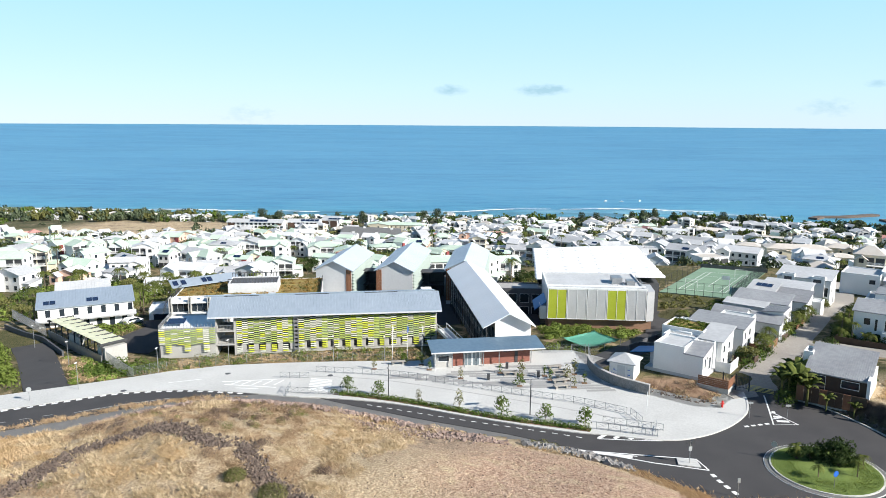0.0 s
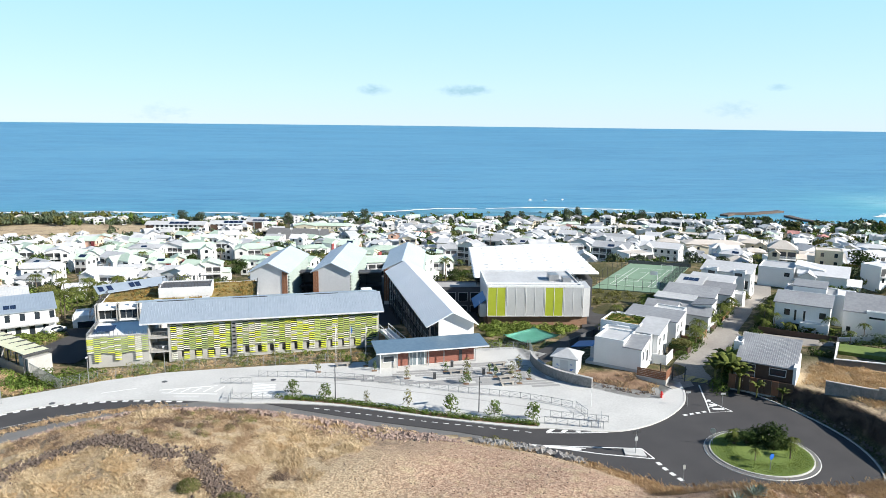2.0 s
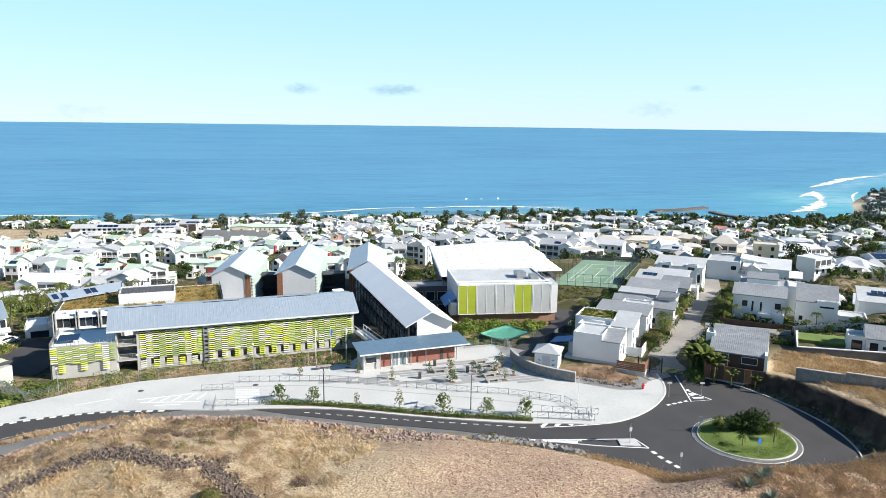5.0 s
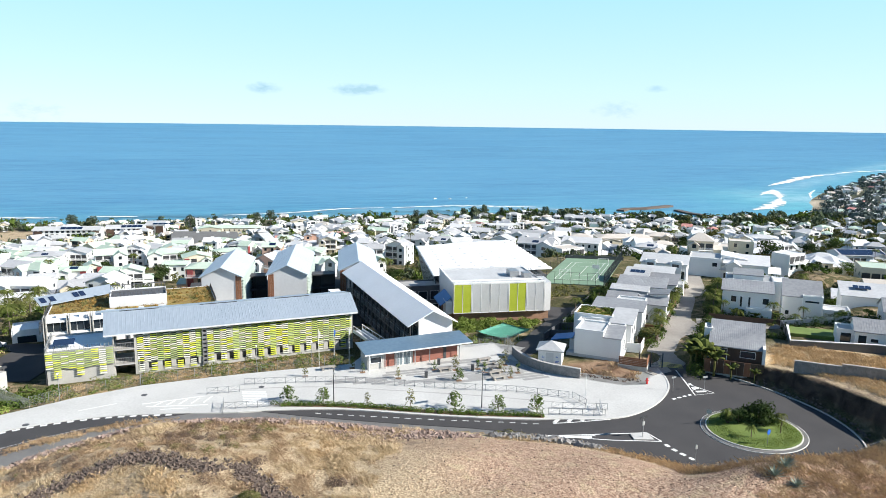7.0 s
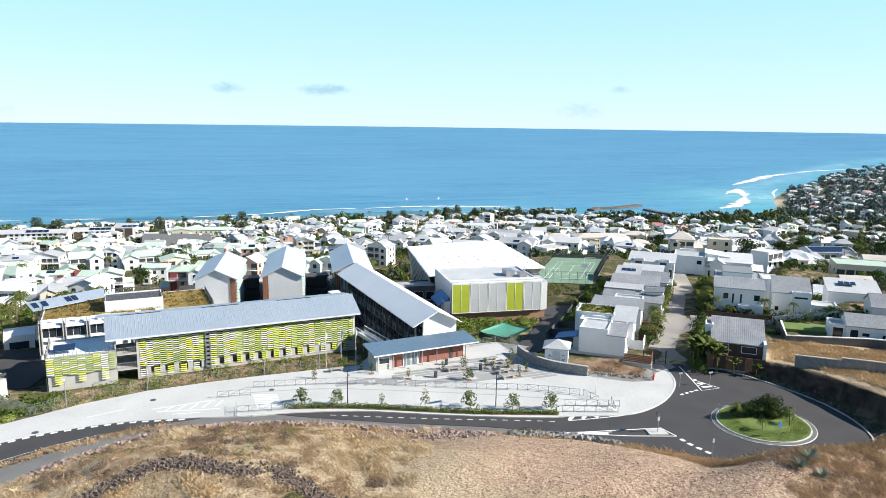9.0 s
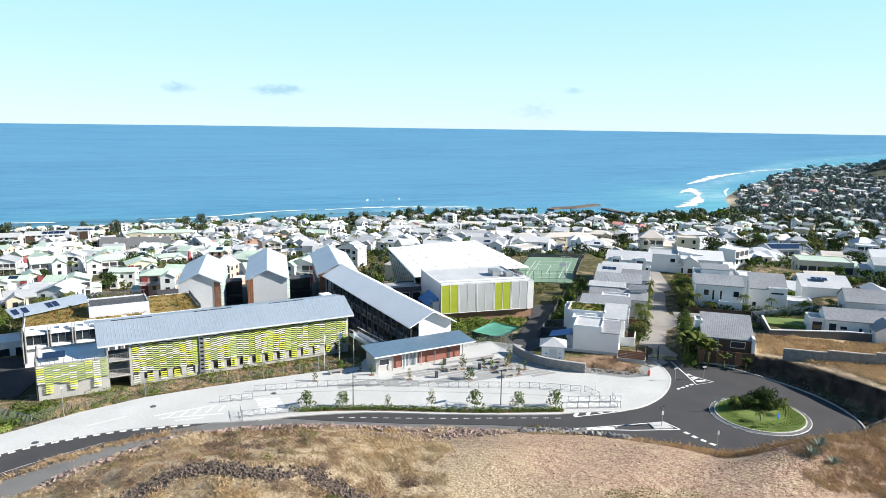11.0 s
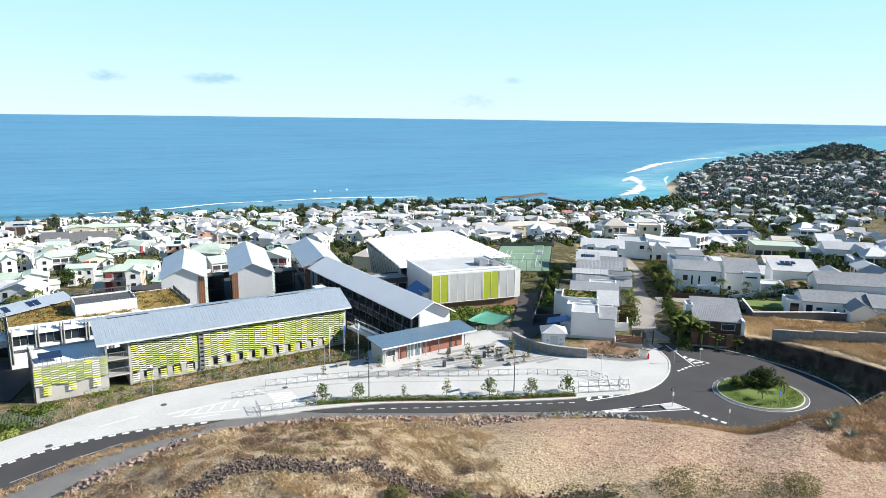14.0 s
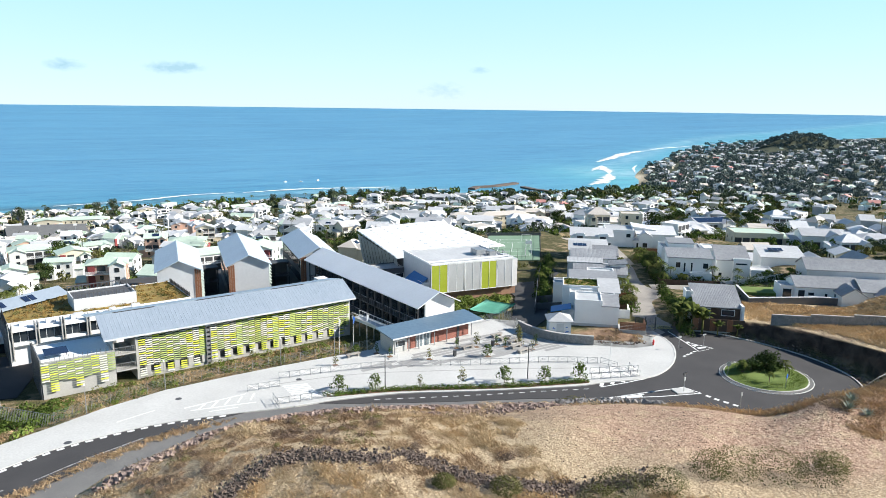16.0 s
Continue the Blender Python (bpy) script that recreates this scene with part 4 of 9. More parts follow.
def screen(parent, u0, u1, v, z0, z1, low, seed, single_until):
    """Slatted sunscreen: columns of tilted slats in changing colours; every other column hangs lower."""
    rng = random.Random(seed)
    n = round((u1 - u0) / 1.04)
    w = (u1 - u0) / n
    joined = {}
    lower = [False] * n
    for k in range(n):
        lower[k] = (k % 2 == 0) if low is True else (k % low == 1)
    for k in range(n):
        u = u0 + k * w
        main, other = rng.choice((("y", "w"), ("l", "w"), ("l", "y"), ("l", "g"), ("w", "y"), ("l", "w"), ("g", "w"), ("w", "y"), ("l", "w"), ("w", "l"), ("g", "l")))
        closed = main in "lw" and other in "lg"
        z, j = z1 - 0.1 - (0.17 if k % 2 else 0.0), 0
        while z > (z0 if not lower[k] else z0 - 1.45):
            c = main if rng.random() < 0.6 else (other if rng.random() < 0.7 else rng.choice("ylw"))
            if z < z0 and c in "lg":
                c = "y"
            mat = {"y": YELLOW, "l": LIME, "w": PALE_SLAT, "g": GREEN_SLAT}[c]
            h = 0.19 if closed and z > z0 else 0.17
            step_z = 0.285 if closed and z > z0 else 0.345
            if z < z0 - 0.05 or z > z0 + 0.05:
                if u < single_until:
                    ob = new("slat", slat_mesh(c + str(h), round(w - 0.05, 3), h, mat))
                    ob.parent = parent
                    ob.location = (u + 0.025, v, z)
                else:
                    box(joined.setdefault(c, bmesh.new()), u + 0.025, u + w - 0.025, -0.03, 0.03, -h / 2, h / 2, pose(0, v, z, -20, 0, 0))
            z -= step_z
            j += 1
    for c, bm in joined.items():
        part("slats", bm, {"y": YELLOW, "l": LIME, "w": PALE_SLAT, "g": GREEN_SLAT}[c], parent, kind="stuff")
    bm = bmesh.new()
    for k in range(n + 1):
        tube(bm, (u0 + k * w, v + 0.12, z0 - 0.1), (u0 + k * w, v + 0.12, z1 + 0.1), 0.025, n=4)
    for z in (z0, (z0 + z1) / 2, z1):
        tube(bm, (u0, v + 0.16, z), (u1, v + 0.16, z), 0.03, n=4)
    part("screen_frame", bm, STEEL, parent)


screen(wing, 4.4, 14.3, 0.6, -0.9, 4.05, True, 11, 14.3)
screen(wing, 15.1, 39.7, 0.6, -0.75, 4.05, True, 12, 0)

# ---- school, low flat-roofed end ----
ext = thing("school_annexe", "flat-roofed school annexe with lime slatted screen", "school building", A_X, A_Y, 0, A_R)
bm = bmesh.new()
walls(bm, -8.4, 0.95, 0.2, 9.5, -4.5, 2.55, "flat", 0)
part("wall", bm, RAW_CONCRETE, ext, "raw concrete plinth wall")
bm = bmesh.new()
box(bm, -8.2, 0.75, 0.4, 9.3, 2.25, 2.3)
part("roof", bm, ROOF_WHITE, ext, "white flat roof deck")
screen(ext, -8.5, 1.0, -0.15, -0.3, 2.45, 3, 13, 9)
bm = bmesh.new()
for k in range(17):
    tube(bm, (-8.4 + 0.585 * k, -0.05, 2.4), (-8.4 + 0.585 * k, -0.05, 3.25), 0.035, n=4)
for k in range(16):
    tube(bm, (-8.45, 0.2 + 0.58 * k, 2.4), (-8.45, 0.2 + 0.58 * k, 3.25), 0.035, n=4)
tube(bm, (-8.45, 0.0, 3.1), (-8.45, 9.2, 3.1), 0.025, n=4)
part("roof_railing", bm, STEEL, ext)
bm = bmesh.new()
box(bm, -7.6, -4.6, 2.2, 4.6, 2.9, 2.97, pose(0, 0, -0.2, 6, 0, 0))
for u in (-7.4, -4.8):
    tube(bm, (u, 2.6, 2.3), (u, 2.6, 3.0), 0.03, n=4)
    tube(bm, (u, 4.2, 2.3), (u, 4.2, 3.1), 0.03, n=4)
part("solar_heater", bm, SOLAR, ext)
bm = bmesh.new()
for k in range(24):
    box(bm, -8.62, -8.52, 0.3 + 0.38 * k, 0.55 + 0.38 * k, -2.8, 3.0)
part("side_screen", bm, CHARCOAL, ext)

# ---- school, terraced rear blocks with planted roofs ----
rear = thing("school_rear_block", "white terraced school block with planted roof and glazed front", "school building", A_X, A_Y, 0, A_R)
REAR = [(-10.6, 3.0, 17.6, 21.5, 3.05, "flat", 0, WHITE, ROOF_WHITE, 0, -5), (-10.6, 18.5, 21.5, 36, 2.95, "flat", 0, WHITE, SEDUM, 0, -6), (3.0, 26, 17.0, 21.5, 2.5, "flat", 0, WHITE, ROOF_WHITE, 0, -5)]
for x0, x1, y0, y1, h, kind, rise, wm, rm, over, low in REAR:
    bm = bmesh.new()
    walls(bm, x0, x1, y0, y1, low, h, kind, rise)
    part("wall", bm, wm, rear)
    bm = bmesh.new()
    box(bm, x0 + 0.25, x1 - 0.25, y0 + 0.25, y1 - 0.25, h - 0.3, h - (0.24 if rm is not SEDUM else 0.04))
    part("roof", bm, rm, rear, "planted brown and green roof" if rm is SEDUM else "")
for k in range(4):
    u = -10.3 + 3.65 * k
    bm = bmesh.new()
    box(bm, u + 0.15, u + 3.4, 17.48, 17.62, 0.9, 2.5)
    glazing = part("window", bm, GLASS, rear, "dark glazed window band")
    for q in (0.1, 1.15, 2.25, 3.35):
        bm = bmesh.new()
        box(bm, u + q, u + q + 0.07, 17.43, 17.5, 0.85, 2.55)
        part("mullion", bm, PALE_GREY, glazing)
    bm = bmesh.new()
    box(bm, u - 0.05, u + 3.6, 16.9, 17.9, 2.62, 2.95)
    part("roof_edge", bm, WHITE, rear)
    bm = bmesh.new()
    box(bm, u, u + 3.5, 16.9, 17.6, 0.35, 0.75)
    part("sill_band", bm, WHITE, rear)
for k in range(5):
    u = -10.6 + 3.65 * k
    for q in (0.0, 0.42):
        bm = bmesh.new()
        box(bm, u - 0.08 + q, u + 0.08 + q, 16.7, 18.6, -2, 3.75)
        part("fin_wall", bm, RAW_CONCRETE, rear, "tall concrete fin between bays")
for k, (u, v) in enumerate(((-8.9, 19.6), (-5.2, 19.2), (-1.6, 19.0), (-0.9, 20.4), (4.6, 20.2), (8.0, 20.0))):
    bm = bmesh.new()
    box(bm, u, u + (0.9, 1.4)[k % 2], v, v + 0.8, 2.78, 3.3 + 0.12 * (k % 3))
    part("roof_unit", bm, PALE_GREY, rear)
bm = bmesh.new()
box(bm, -8.2, 0.5, 10.2, 12.6, -1.5, 0.55)
part("planter", bm, WHITE, rear, "white planter wall behind the annexe")
bm = bmesh.new()
for k in range(30):
    tube(bm, (-10.6, 12.5 + 0.9 * k, 1.9), (-10.6, 12.5 + 0.9 * k, 3.95), 0.05, n=4)
tube(bm, (-10.6, 12.4, 3.9), (-10.6, 38.6, 3.9), 0.04, n=4)
part("roof_railing", bm, DARK, rear)
bm = bmesh.new()
for k in range(14):
    tube(bm, (18.4, 22 + 0.95 * k, 2.8), (18.4, 22 + 0.95 * k, 3.9), 0.05, n=4)
    box(bm, 18.45, 18.5, 22 + 0.95 * k, 22.8 + 0.95 * k, -1, 3.6)
part("roof_railing", bm, DARK, rear)
bm = bmesh.new()
for k in range(34):
    box(bm, -10.78, -10.66, 17.7 + 0.55 * k, 18.1 + 0.55 * k, -5, 2.7)
part("side_cladding", bm, CHARCOAL, rear, "dark slatted cladding on the end wall")
plant = thing("plant_room", "pale grey rooftop plant room with slatted parapet", "plant room", A_X, A_Y, 0, A_R)
bm = bmesh.new()
walls(bm, -0.4, 9.6, 23.4, 30, 1.5, 4.95, "flat", 0)
part("wall", bm, PALE_GREY, plant)
bm = bmesh.new()
box(bm, -0.2, 9.4, 23.6, 29.8, 4.65, 4.7)
part("roof", bm, CHARCOAL, plant)
bm = bmesh.new()
for k in range(17):
    box(bm, -0.38 + 0.61 * k, -0.26 + 0.61 * k, 23.42, 23.56, 4.95, 5.75)
    box(bm, -0.38 + 0.61 * k, -0.26 + 0.61 * k, 29.8, 29.95, 4.95, 5.75)
box(bm, -0.4, 9.6, 23.4, 23.58, 5.7, 5.84)
box(bm, -0.4, 9.6, 29.8, 30, 5.7, 5.84)
part("parapet_slats", bm, CHARCOAL, plant)
canopy = thing("solar_canopy", "long low canopy with dark solar panels on a planted roof", "canopy", -54.5, 143.6, 2.9, 38.5)
bm = bmesh.new()
prism(bm, [(0, 0.45), (2.6, 1.6), (2.6, 1.75), (0, 0.6)], -2, 12.6, "x")
part("sheet", bm, ROOF_BLUE, canopy)
bm = bmesh.new()
for k in range(20):
    tube(bm, (-1.8 + 0.74 * k, 0.05, -0.2), (-1.8 + 0.74 * k, 0.05, 0.6), 0.05, n=4)
part("posts", bm, DARK, canopy)
for u in (-1.5, 0.2, 4.6, 5.8):
    bm = bmesh.new()
    box(bm, u, u + 1.0, 0.7, 2.2, 0.12, 0.17, pose(0, 0, 0.45, 26.5, 0, 0))
    part("solar_panel", bm, SOLAR, canopy)


# ---- school, gabled pavilions ----
def pavilion(x, y, rz, length, half, wood_side, label):
    """Gabled block, ridge along local y, gable front at y = 0; fins on the sunny flank."""
    ob = thing("school_pavilion", label, "school building", x, y, 0, rz, "gabled school pavilions")
    bm = bmesh.new()
    walls(bm, -half + 0.5, half - 0.5, 1.2, length - 0.6, -5, 4.5, "gable_y", 1.95)
    part("wall", bm, CHARCOAL, ob, "dark flank walls")
    bm = bmesh.new()
    prism(bm, [(-half + 0.45, -5), (half - 0.45, -5), (half - 0.45, 4.5), (0, 6.45), (-half + 0.45, 4.5)], 0.8, 1.2, "y")
    part("gable_wall", bm, GREY_WALL, ob, "smooth grey gable wall")
    bm = bmesh.new()
    roof(bm, -half + 0.5, half - 0.5, 0.8, length - 0.6, 4.55, "gable_y", 1.95, 0.6, 0.16, ribs=0.6)
    part("roof", bm, ROOF_SKY, ob, "pale blue-grey metal roof with standing seams")
    sg = 1 if wood_side == "right" else -1
    for k in range(3):
        u = sg * (half - 0.62 - 0.42 * k)
        bm = bmesh.new()
        box(bm, u - 0.19, u + 0.19, 0.66, 0.82, -3.0, 4.35 + 0.12 * k)
        part("timber_panel", bm, WOOD, ob, "brown timber shutter at the gable corner")
    for k in range(10):
        bm = bmesh.new()
        box(bm, 0, 0.75, 1.2, length - 1.2, -0.03, 0.03, pose(half - 0.5, 0, -2.6 + 0.7 * k, 0, 28, 0))
        part("sun_fin", bm, material("sage_fin", (0.34, 0.4, 0.36), (0.42, 0.48, 0.44), 0.5, 0.5) if "sage_fin" not in bpy.data.materials else bpy.data.materials["sage_fin"], ob)
    bm = bmesh.new()
    for k in range(int((length - 3) / 1.6)):
        box(bm, -half + 0.4, -half + 0.5, 1.4 + 1.6 * k, 2.6 + 1.6 * k, -1.2, 0.4)
        box(bm, -half + 0.4, -half + 0.5, 1.4 + 1.6 * k, 2.6 + 1.6 * k, 1.8, 3.4)
    part("window_band", bm, GLASS, ob)
    return ob


pavilion(-24.9, 156.2, -6.8, 23, 4.6, "right", "grey gabled school pavilion with timber corner")
pavilion(-11.0, 155.8, -7.2, 28, 4.6, "left", "grey gabled school pavilion with timber corner")
pavilion(5.0, 157.6, -6.4, 26, 4.6, "left", "gabled school pavilion joined to the classroom wing")

# ---- school, classroom wing on the courtyard ----
hall = thing("classroom_wing", "long gabled classroom wing with pale metal roof", "school building", 11.3, 112.6, 0, 7.33)
L = 44.5
bm = bmesh.new()
prism(bm, [(-2.2, -5), (3.9, -5), (3.9, 4.45), (0, 6.4), (-2.2, 5.3)], 1.5, L, "y")
part("wall", bm, CHARCOAL, hall, "dark flank walls")
bm = bmesh.new()
prism(bm, [(-2.2, -5), (3.95, -5), (3.95, 4.4), (0, 6.38), (-2.2, 5.28)], 1.1, 1.5, "y")
part("gable_wall", bm, WHITE, hall, "white gable wall")
bm = bmesh.new()
roof(bm, -3.9, 3.9, 0.6, L, 4.55, "gable_y", 2.0, 0.6, 0.16, ribs=0.6)
part("roof", bm, ROOF_WHITE, hall, "pale ribbed metal roof")
for k in range(16):
    bm = bmesh.new()
    box(bm, -3.75, -3.55, 1.2 + 2.85 * k, 1.4 + 2.85 * k, -5, 4.5)
    part("column", bm, DARK, hall)
for z in (-2.2, 0.9):
    bm = bmesh.new()
    box(bm, -3.7, -2.2, 1.2, L, z - 0.2, z)
    part("gallery_floor", bm, CHARCOAL, hall)
    bm = bmesh.new()
    tube(bm, (-3.65, 1.2, z + 1), (-3.65, L, z + 1), 0.03, n=4)
    for k in range(60):
        tube(bm, (-3.65, 1.2 + 0.72 * k, z), (-3.65, 1.2 + 0.72 * k, z + 1), 0.02, n=4)
    part("balustrade", bm, STEEL, hall)
for k in range(15):
    for z in (-1.9, 1.2):
        bm = bmesh.new()
        box(bm, -2.26, -2.2, 1.6 + 2.85 * k, 3.9 + 2.85 * k, z, z + 2.4)
        part("window", bm, GLASS, hall)
bm = bmesh.new()
box(bm, -3.7, -2.2, 1.0, 2.6, 0.6, 0.9)
for k in range(8):
    tube(bm, (-3.65 + 0.2 * k, 1.0, 0.9), (-3.65 + 0.2 * k, 1.0, 1.95), 0.02, n=4)
tube(bm, (-3.7, 1.0, 1.95), (-2.2, 1.0, 1.95), 0.03, n=4)
box(bm, -2.2, 0.6, 0.7, 0.78, 1.0, 2.3)
part("balcony", bm, WHITE, hall)
link = building("link_block", "dark low school link block", "school building", 8.5, 150, -4.4, -3,
                [(0, 14, 0, 6, 6.6, "flat", 0, CHARCOAL, CONCRETE_DARK, 0)], [(0, "s", 0.8 + 2.6 * k, 3.4, 2.0, 2.0) for k in range(5)] + [(0, "s", 0.8 + 2.6 * k, 0.5, 2.0, 2.0) for k in range(5)])
# yard and courtyard: asphalt tone stands in for the deep shade between buildings
single("yard", slab([(13, 114), (20, 126), (21, 150), (8, 150), (11, 118)], 0, 0.3, lambda x, y: -2.6 - 0.03 * (y - 118)), ASPHALT, "yard between hall and gymnasium, shade put into dark colour", "yard", "structure")
single("courtyard", boxes((-34, 4, 128, 190, -4.6, -3.9)), ASPHALT, "school courtyard between the wings, shade put into dark colour", "courtyard", "structure")
for x0, x1, y0 in ((-20.6, -15.2, 167), (-6.6, 0.6, 166)):
    walk_way = thing("covered_walkway", "dark covered walkway joining two school pavilions", "walkway", 0, 0, 0, 0, "covered walkways")
    for z, nm in ((-1.0, "deck"), (2.2, "roof")):
        bm = bmesh.new()
        box(bm, x0, x1, y0, y0 + 3.2, z - 0.3, z)
        part(nm, bm, CHARCOAL, walk_way)
    for k in range(3):
        bm = bmesh.new()
        u = x0 + 0.2 + (x1 - x0 - 0.4) * k / 2
        box(bm, u - 0.1, u + 0.1, y0 + 0.1, y0 + 0.3, -4.4, 2.0)
        part("column", bm, DARK, walk_way)
    bm = bmesh.new()
    box(bm, x0, x1, y0 + 2.9, y0 + 3.1, -4.4, 2.0)
    part("wall", bm, CHARCOAL, walk_way)
ramp = thing("footbridge", "white steel footbridge between school wings", "footbridge", 0.0, 123.2, 0, -68)
bm = bmesh.new()
prism(bm, [(0, 0.9), (13, -0.3), (13, -0.55), (0, 0.65)], -0.9, 0.9, "y")
part("deck", bm, PALE_GREY, ramp)
for y in (-0.9, 0.9):
    bm = bmesh.new()
    prism(bm, [(0, 1.9), (13, 0.7), (13, 0.62), (0, 1.82)], y - 0.04, y + 0.04, "y")
    prism(bm, [(0, 1.2), (13, 0.0), (13, -0.6), (0, 0.6)], y - 0.03, y + 0.03, "y")
    for k in range(12):
        tube(bm, (0.1 + 1.16 * k, y, 0.9 - 0.107 * k), (0.1 + 1.16 * k, y, 1.85 - 0.107 * k), 0.025, n=4)
    part("parapet", bm, WHITE, ramp)
bm = bmesh.new()
for k in range(4):
    tube(bm, (1 + 3.6 * k, 0, -4), (1 + 3.6 * k, 0, 0.7 - 0.33 * k), 0.12)
part("pillars", bm, STEEL, ramp)

# ---- entrance lodge ----
lodge = thing("entrance_lodge", "brick entrance lodge with sloping grey-blue metal roof", "lodge", -1.4, 104.0, 0.05, 9.2)
bm = bmesh.new()
loft(bm, [(-0.3, 2.8), (4.8, 3.3)], [(-0.3, 2.62), (4.8, 3.12)], -0.2, 18.0, "x", 0)
part("roof", bm, material("slate_blue_metal_roof", (0.13, 0.21, 0.29), (0.19, 0.28, 0.36), 0.15, 0.35, 0.3, fine=12), lodge, "smooth slate-blue metal roof")
bm = bmesh.new()
box(bm, -0.22, 18.02, -0.4, -0.3, 2.6, 2.8)
part("gutter", bm, PALE_GREY, lodge)
bm = bmesh.new()
box(bm, 0.5, 3.2, 0.7, 4.3, -0.5, 2.6)
box(bm, 3.2, 9.0, 1.2, 4.3, -0.5, 2.6)
part("wall", bm, RAW_CONCRETE, lodge)
for u0, u1 in ((3.25, 5.0), (8.2, 15.9)):
    bm = bmesh.new()
    box(bm, u0, u1, 1.05, 4.2, -0.5, 2.62)
    wall_b = part("brick_wall", bm, BRICK, lodge, "red brick wall")
for u in (5.2, 6.5):
    bm = bmesh.new()
    for r in ((u, u + 0.08), (u + 0.55, u + 0.63), (u + 1.12, u + 1.2)):
        box(bm, r[0], r[1], 0.98, 1.06, 0.05, 2.3)
    box(bm, u, u + 1.2, 0.98, 1.06, 2.22, 2.3)
    d = part("door", bm, WHITE, lodge, "white-framed glazed double door")
    bm = bmesh.new()
    box(bm, u + 0.08, u + 1.12, 1.0, 1.04, 0.05, 2.22)
    part("pane", bm, material("grey_glass", (0.16, 0.2, 0.22), (0.2, 0.24, 0.26), 0.5, 0.08) if u < 6 else bpy.data.materials["grey_glass"], d)
window(lodge, "s", (0.5, 3.2, 0.7, 4.3), 0.45, 0.95, 1.8, 1.0)
for u in (0.45, 3.1, 5.05, 8.1, 10.6, 15.8):
    bm = bmesh.new()
    box(bm, u, u + 0.12, 0.15, 0.27, -0.1, 2.66)
    part("post", bm, STEEL, lodge)
for u in (11.6, 12.3, 13.0):
    bm = bmesh.new()
    box(bm, u, u + 0.5, 0.99, 1.05, 2.0, 2.5)
    part("high_window", bm, GLASS, lodge)
bm = bmesh.new()
box(bm, 13.4, 13.9, 0.98, 1.06, 0.1, 2.0)
part("hatch", bm, DARK, lodge)

# ---- gymnasium ----
gym = thing("gymnasium", "gymnasium with white scalloped membrane roof", "gymnasium")
def gym_roof():
    """Stretched membrane with scalloped edges and small vents."""
    fl, fr, bl, br = Vector((20.9, 151.2, 3.9)), Vector((48.9, 149.2, 4.9)), Vector((24.6, 185.5, 4.6)), Vector((54.6, 194.6, 3.9))
    nu, nv = 48, 88
    bm = bmesh.new()
    grid = []
    for j in range(nv + 1):
        row = []
        v = j / nv
        for i in range(nu + 1):
            u = i / nu
            p = fl.lerp(fr, u).lerp(bl.lerp(br, u), v)
            p.z += 0.5 * math.sin(math.pi * v) * (1 - (2 * u - 1) ** 2) + 0.25 * math.sin(math.pi * u)
            p.z += 0.42 * abs(math.sin(math.pi * 11 * v)) * max(0.03, 1 - u * 9)
            edge = 0.3 * (1 - abs(math.sin(math.pi * 11 * v)))
            if i < 4:
                p.x += edge * (1 - i / 4) - 0.4
            if i > nu - 4:
                p.x -= edge * (1 - (nu - i) / 4)
            row.append(bm.verts.new(p))
        grid.append(row)
    for j in range(nv):
        for i in range(nu):
            f = bm.faces.new((grid[j][i], grid[j][i + 1], grid[j + 1][i + 1], grid[j + 1][i]))
            f.smooth = True
    bmesh.ops.recalc_face_normals(bm, faces=bm.faces)
    bmesh.ops.solidify(bm, geom=bm.faces[:], thickness=0.12)
    return bm


part("roof", gym_roof(), MEMBRANE, gym, "white stretched membrane roof")
bm = bmesh.new()
prism(bm, [(23.2, 152), (47.6, 150.2), (53.2, 193.5), (26.4, 184.5)], -5, 3.3)
part("wall", bm, CHARCOAL, gym)
for k in range(11):
    y0, y1 = 151.9 + 3.05 * k, 154.8 + 3.05 * k
    bm = bmesh.new()
    def px(y):
        return 21.2 + (y - 152) * 0.108
    vs = [bm.verts.new(c) for c in ((px(y0), y0, 3.7), (px(y1), y1, 3.7), (px(y1) + 1.7, y1, -4.5), (px(y0) + 1.7, y0, -4.5))]
    f = bm.faces.new(vs)
    bmesh.ops.solidify(bm, geom=[f], thickness=0.12)
    part("side_panel", bm, material("blue_grey_panel", (0.5, 0.56, 0.6), (0.58, 0.64, 0.68), 0.4, 0.4) if k == 0 else bpy.data.materials["blue_grey_panel"], gym)
    bm = bmesh.new()
    tube(bm, (px(y0) - 0.05, y0 - 0.08, 4.0), (px(y0) + 1.65, y0 - 0.08, -4.5), 0.06)
    part("rib", bm, DARK, gym)
vent_mesh = bpy.data.meshes.new("vent")
bm = bmesh.new()
prism(bm, [(-0.55, 0.0), (0.5, 0.0), (0.22, 0.26), (-0.36, 0.22)], -0.32, 0.32, "y")
bm.to_mesh(vent_mesh)
bm.free()
vent_mesh.materials.append(WHITE)
for j in range(10):
    for i in range(7):
        u, v = (i + 0.9) / 7.6, (j + 0.6 + 0.5 * (i % 2)) / 10.8
        p = Vector((20.9, 151.2, 3.9)).lerp(Vector((48.9, 149.2, 4.9)), u).lerp(Vector((24.6, 185.5, 4.6)).lerp(Vector((54.6, 194.6, 3.9)), u), v)
        ob = new("vent", vent_mesh)
        ob.parent = gym
        ob.location = (p.x, p.y, p.z + 0.5 * math.sin(math.pi * v) * (1 - (2 * u - 1) ** 2) + 0.25 * math.sin(math.pi * u) - 0.02)
        ob.rotation_euler = (0, 0, math.radians(160))
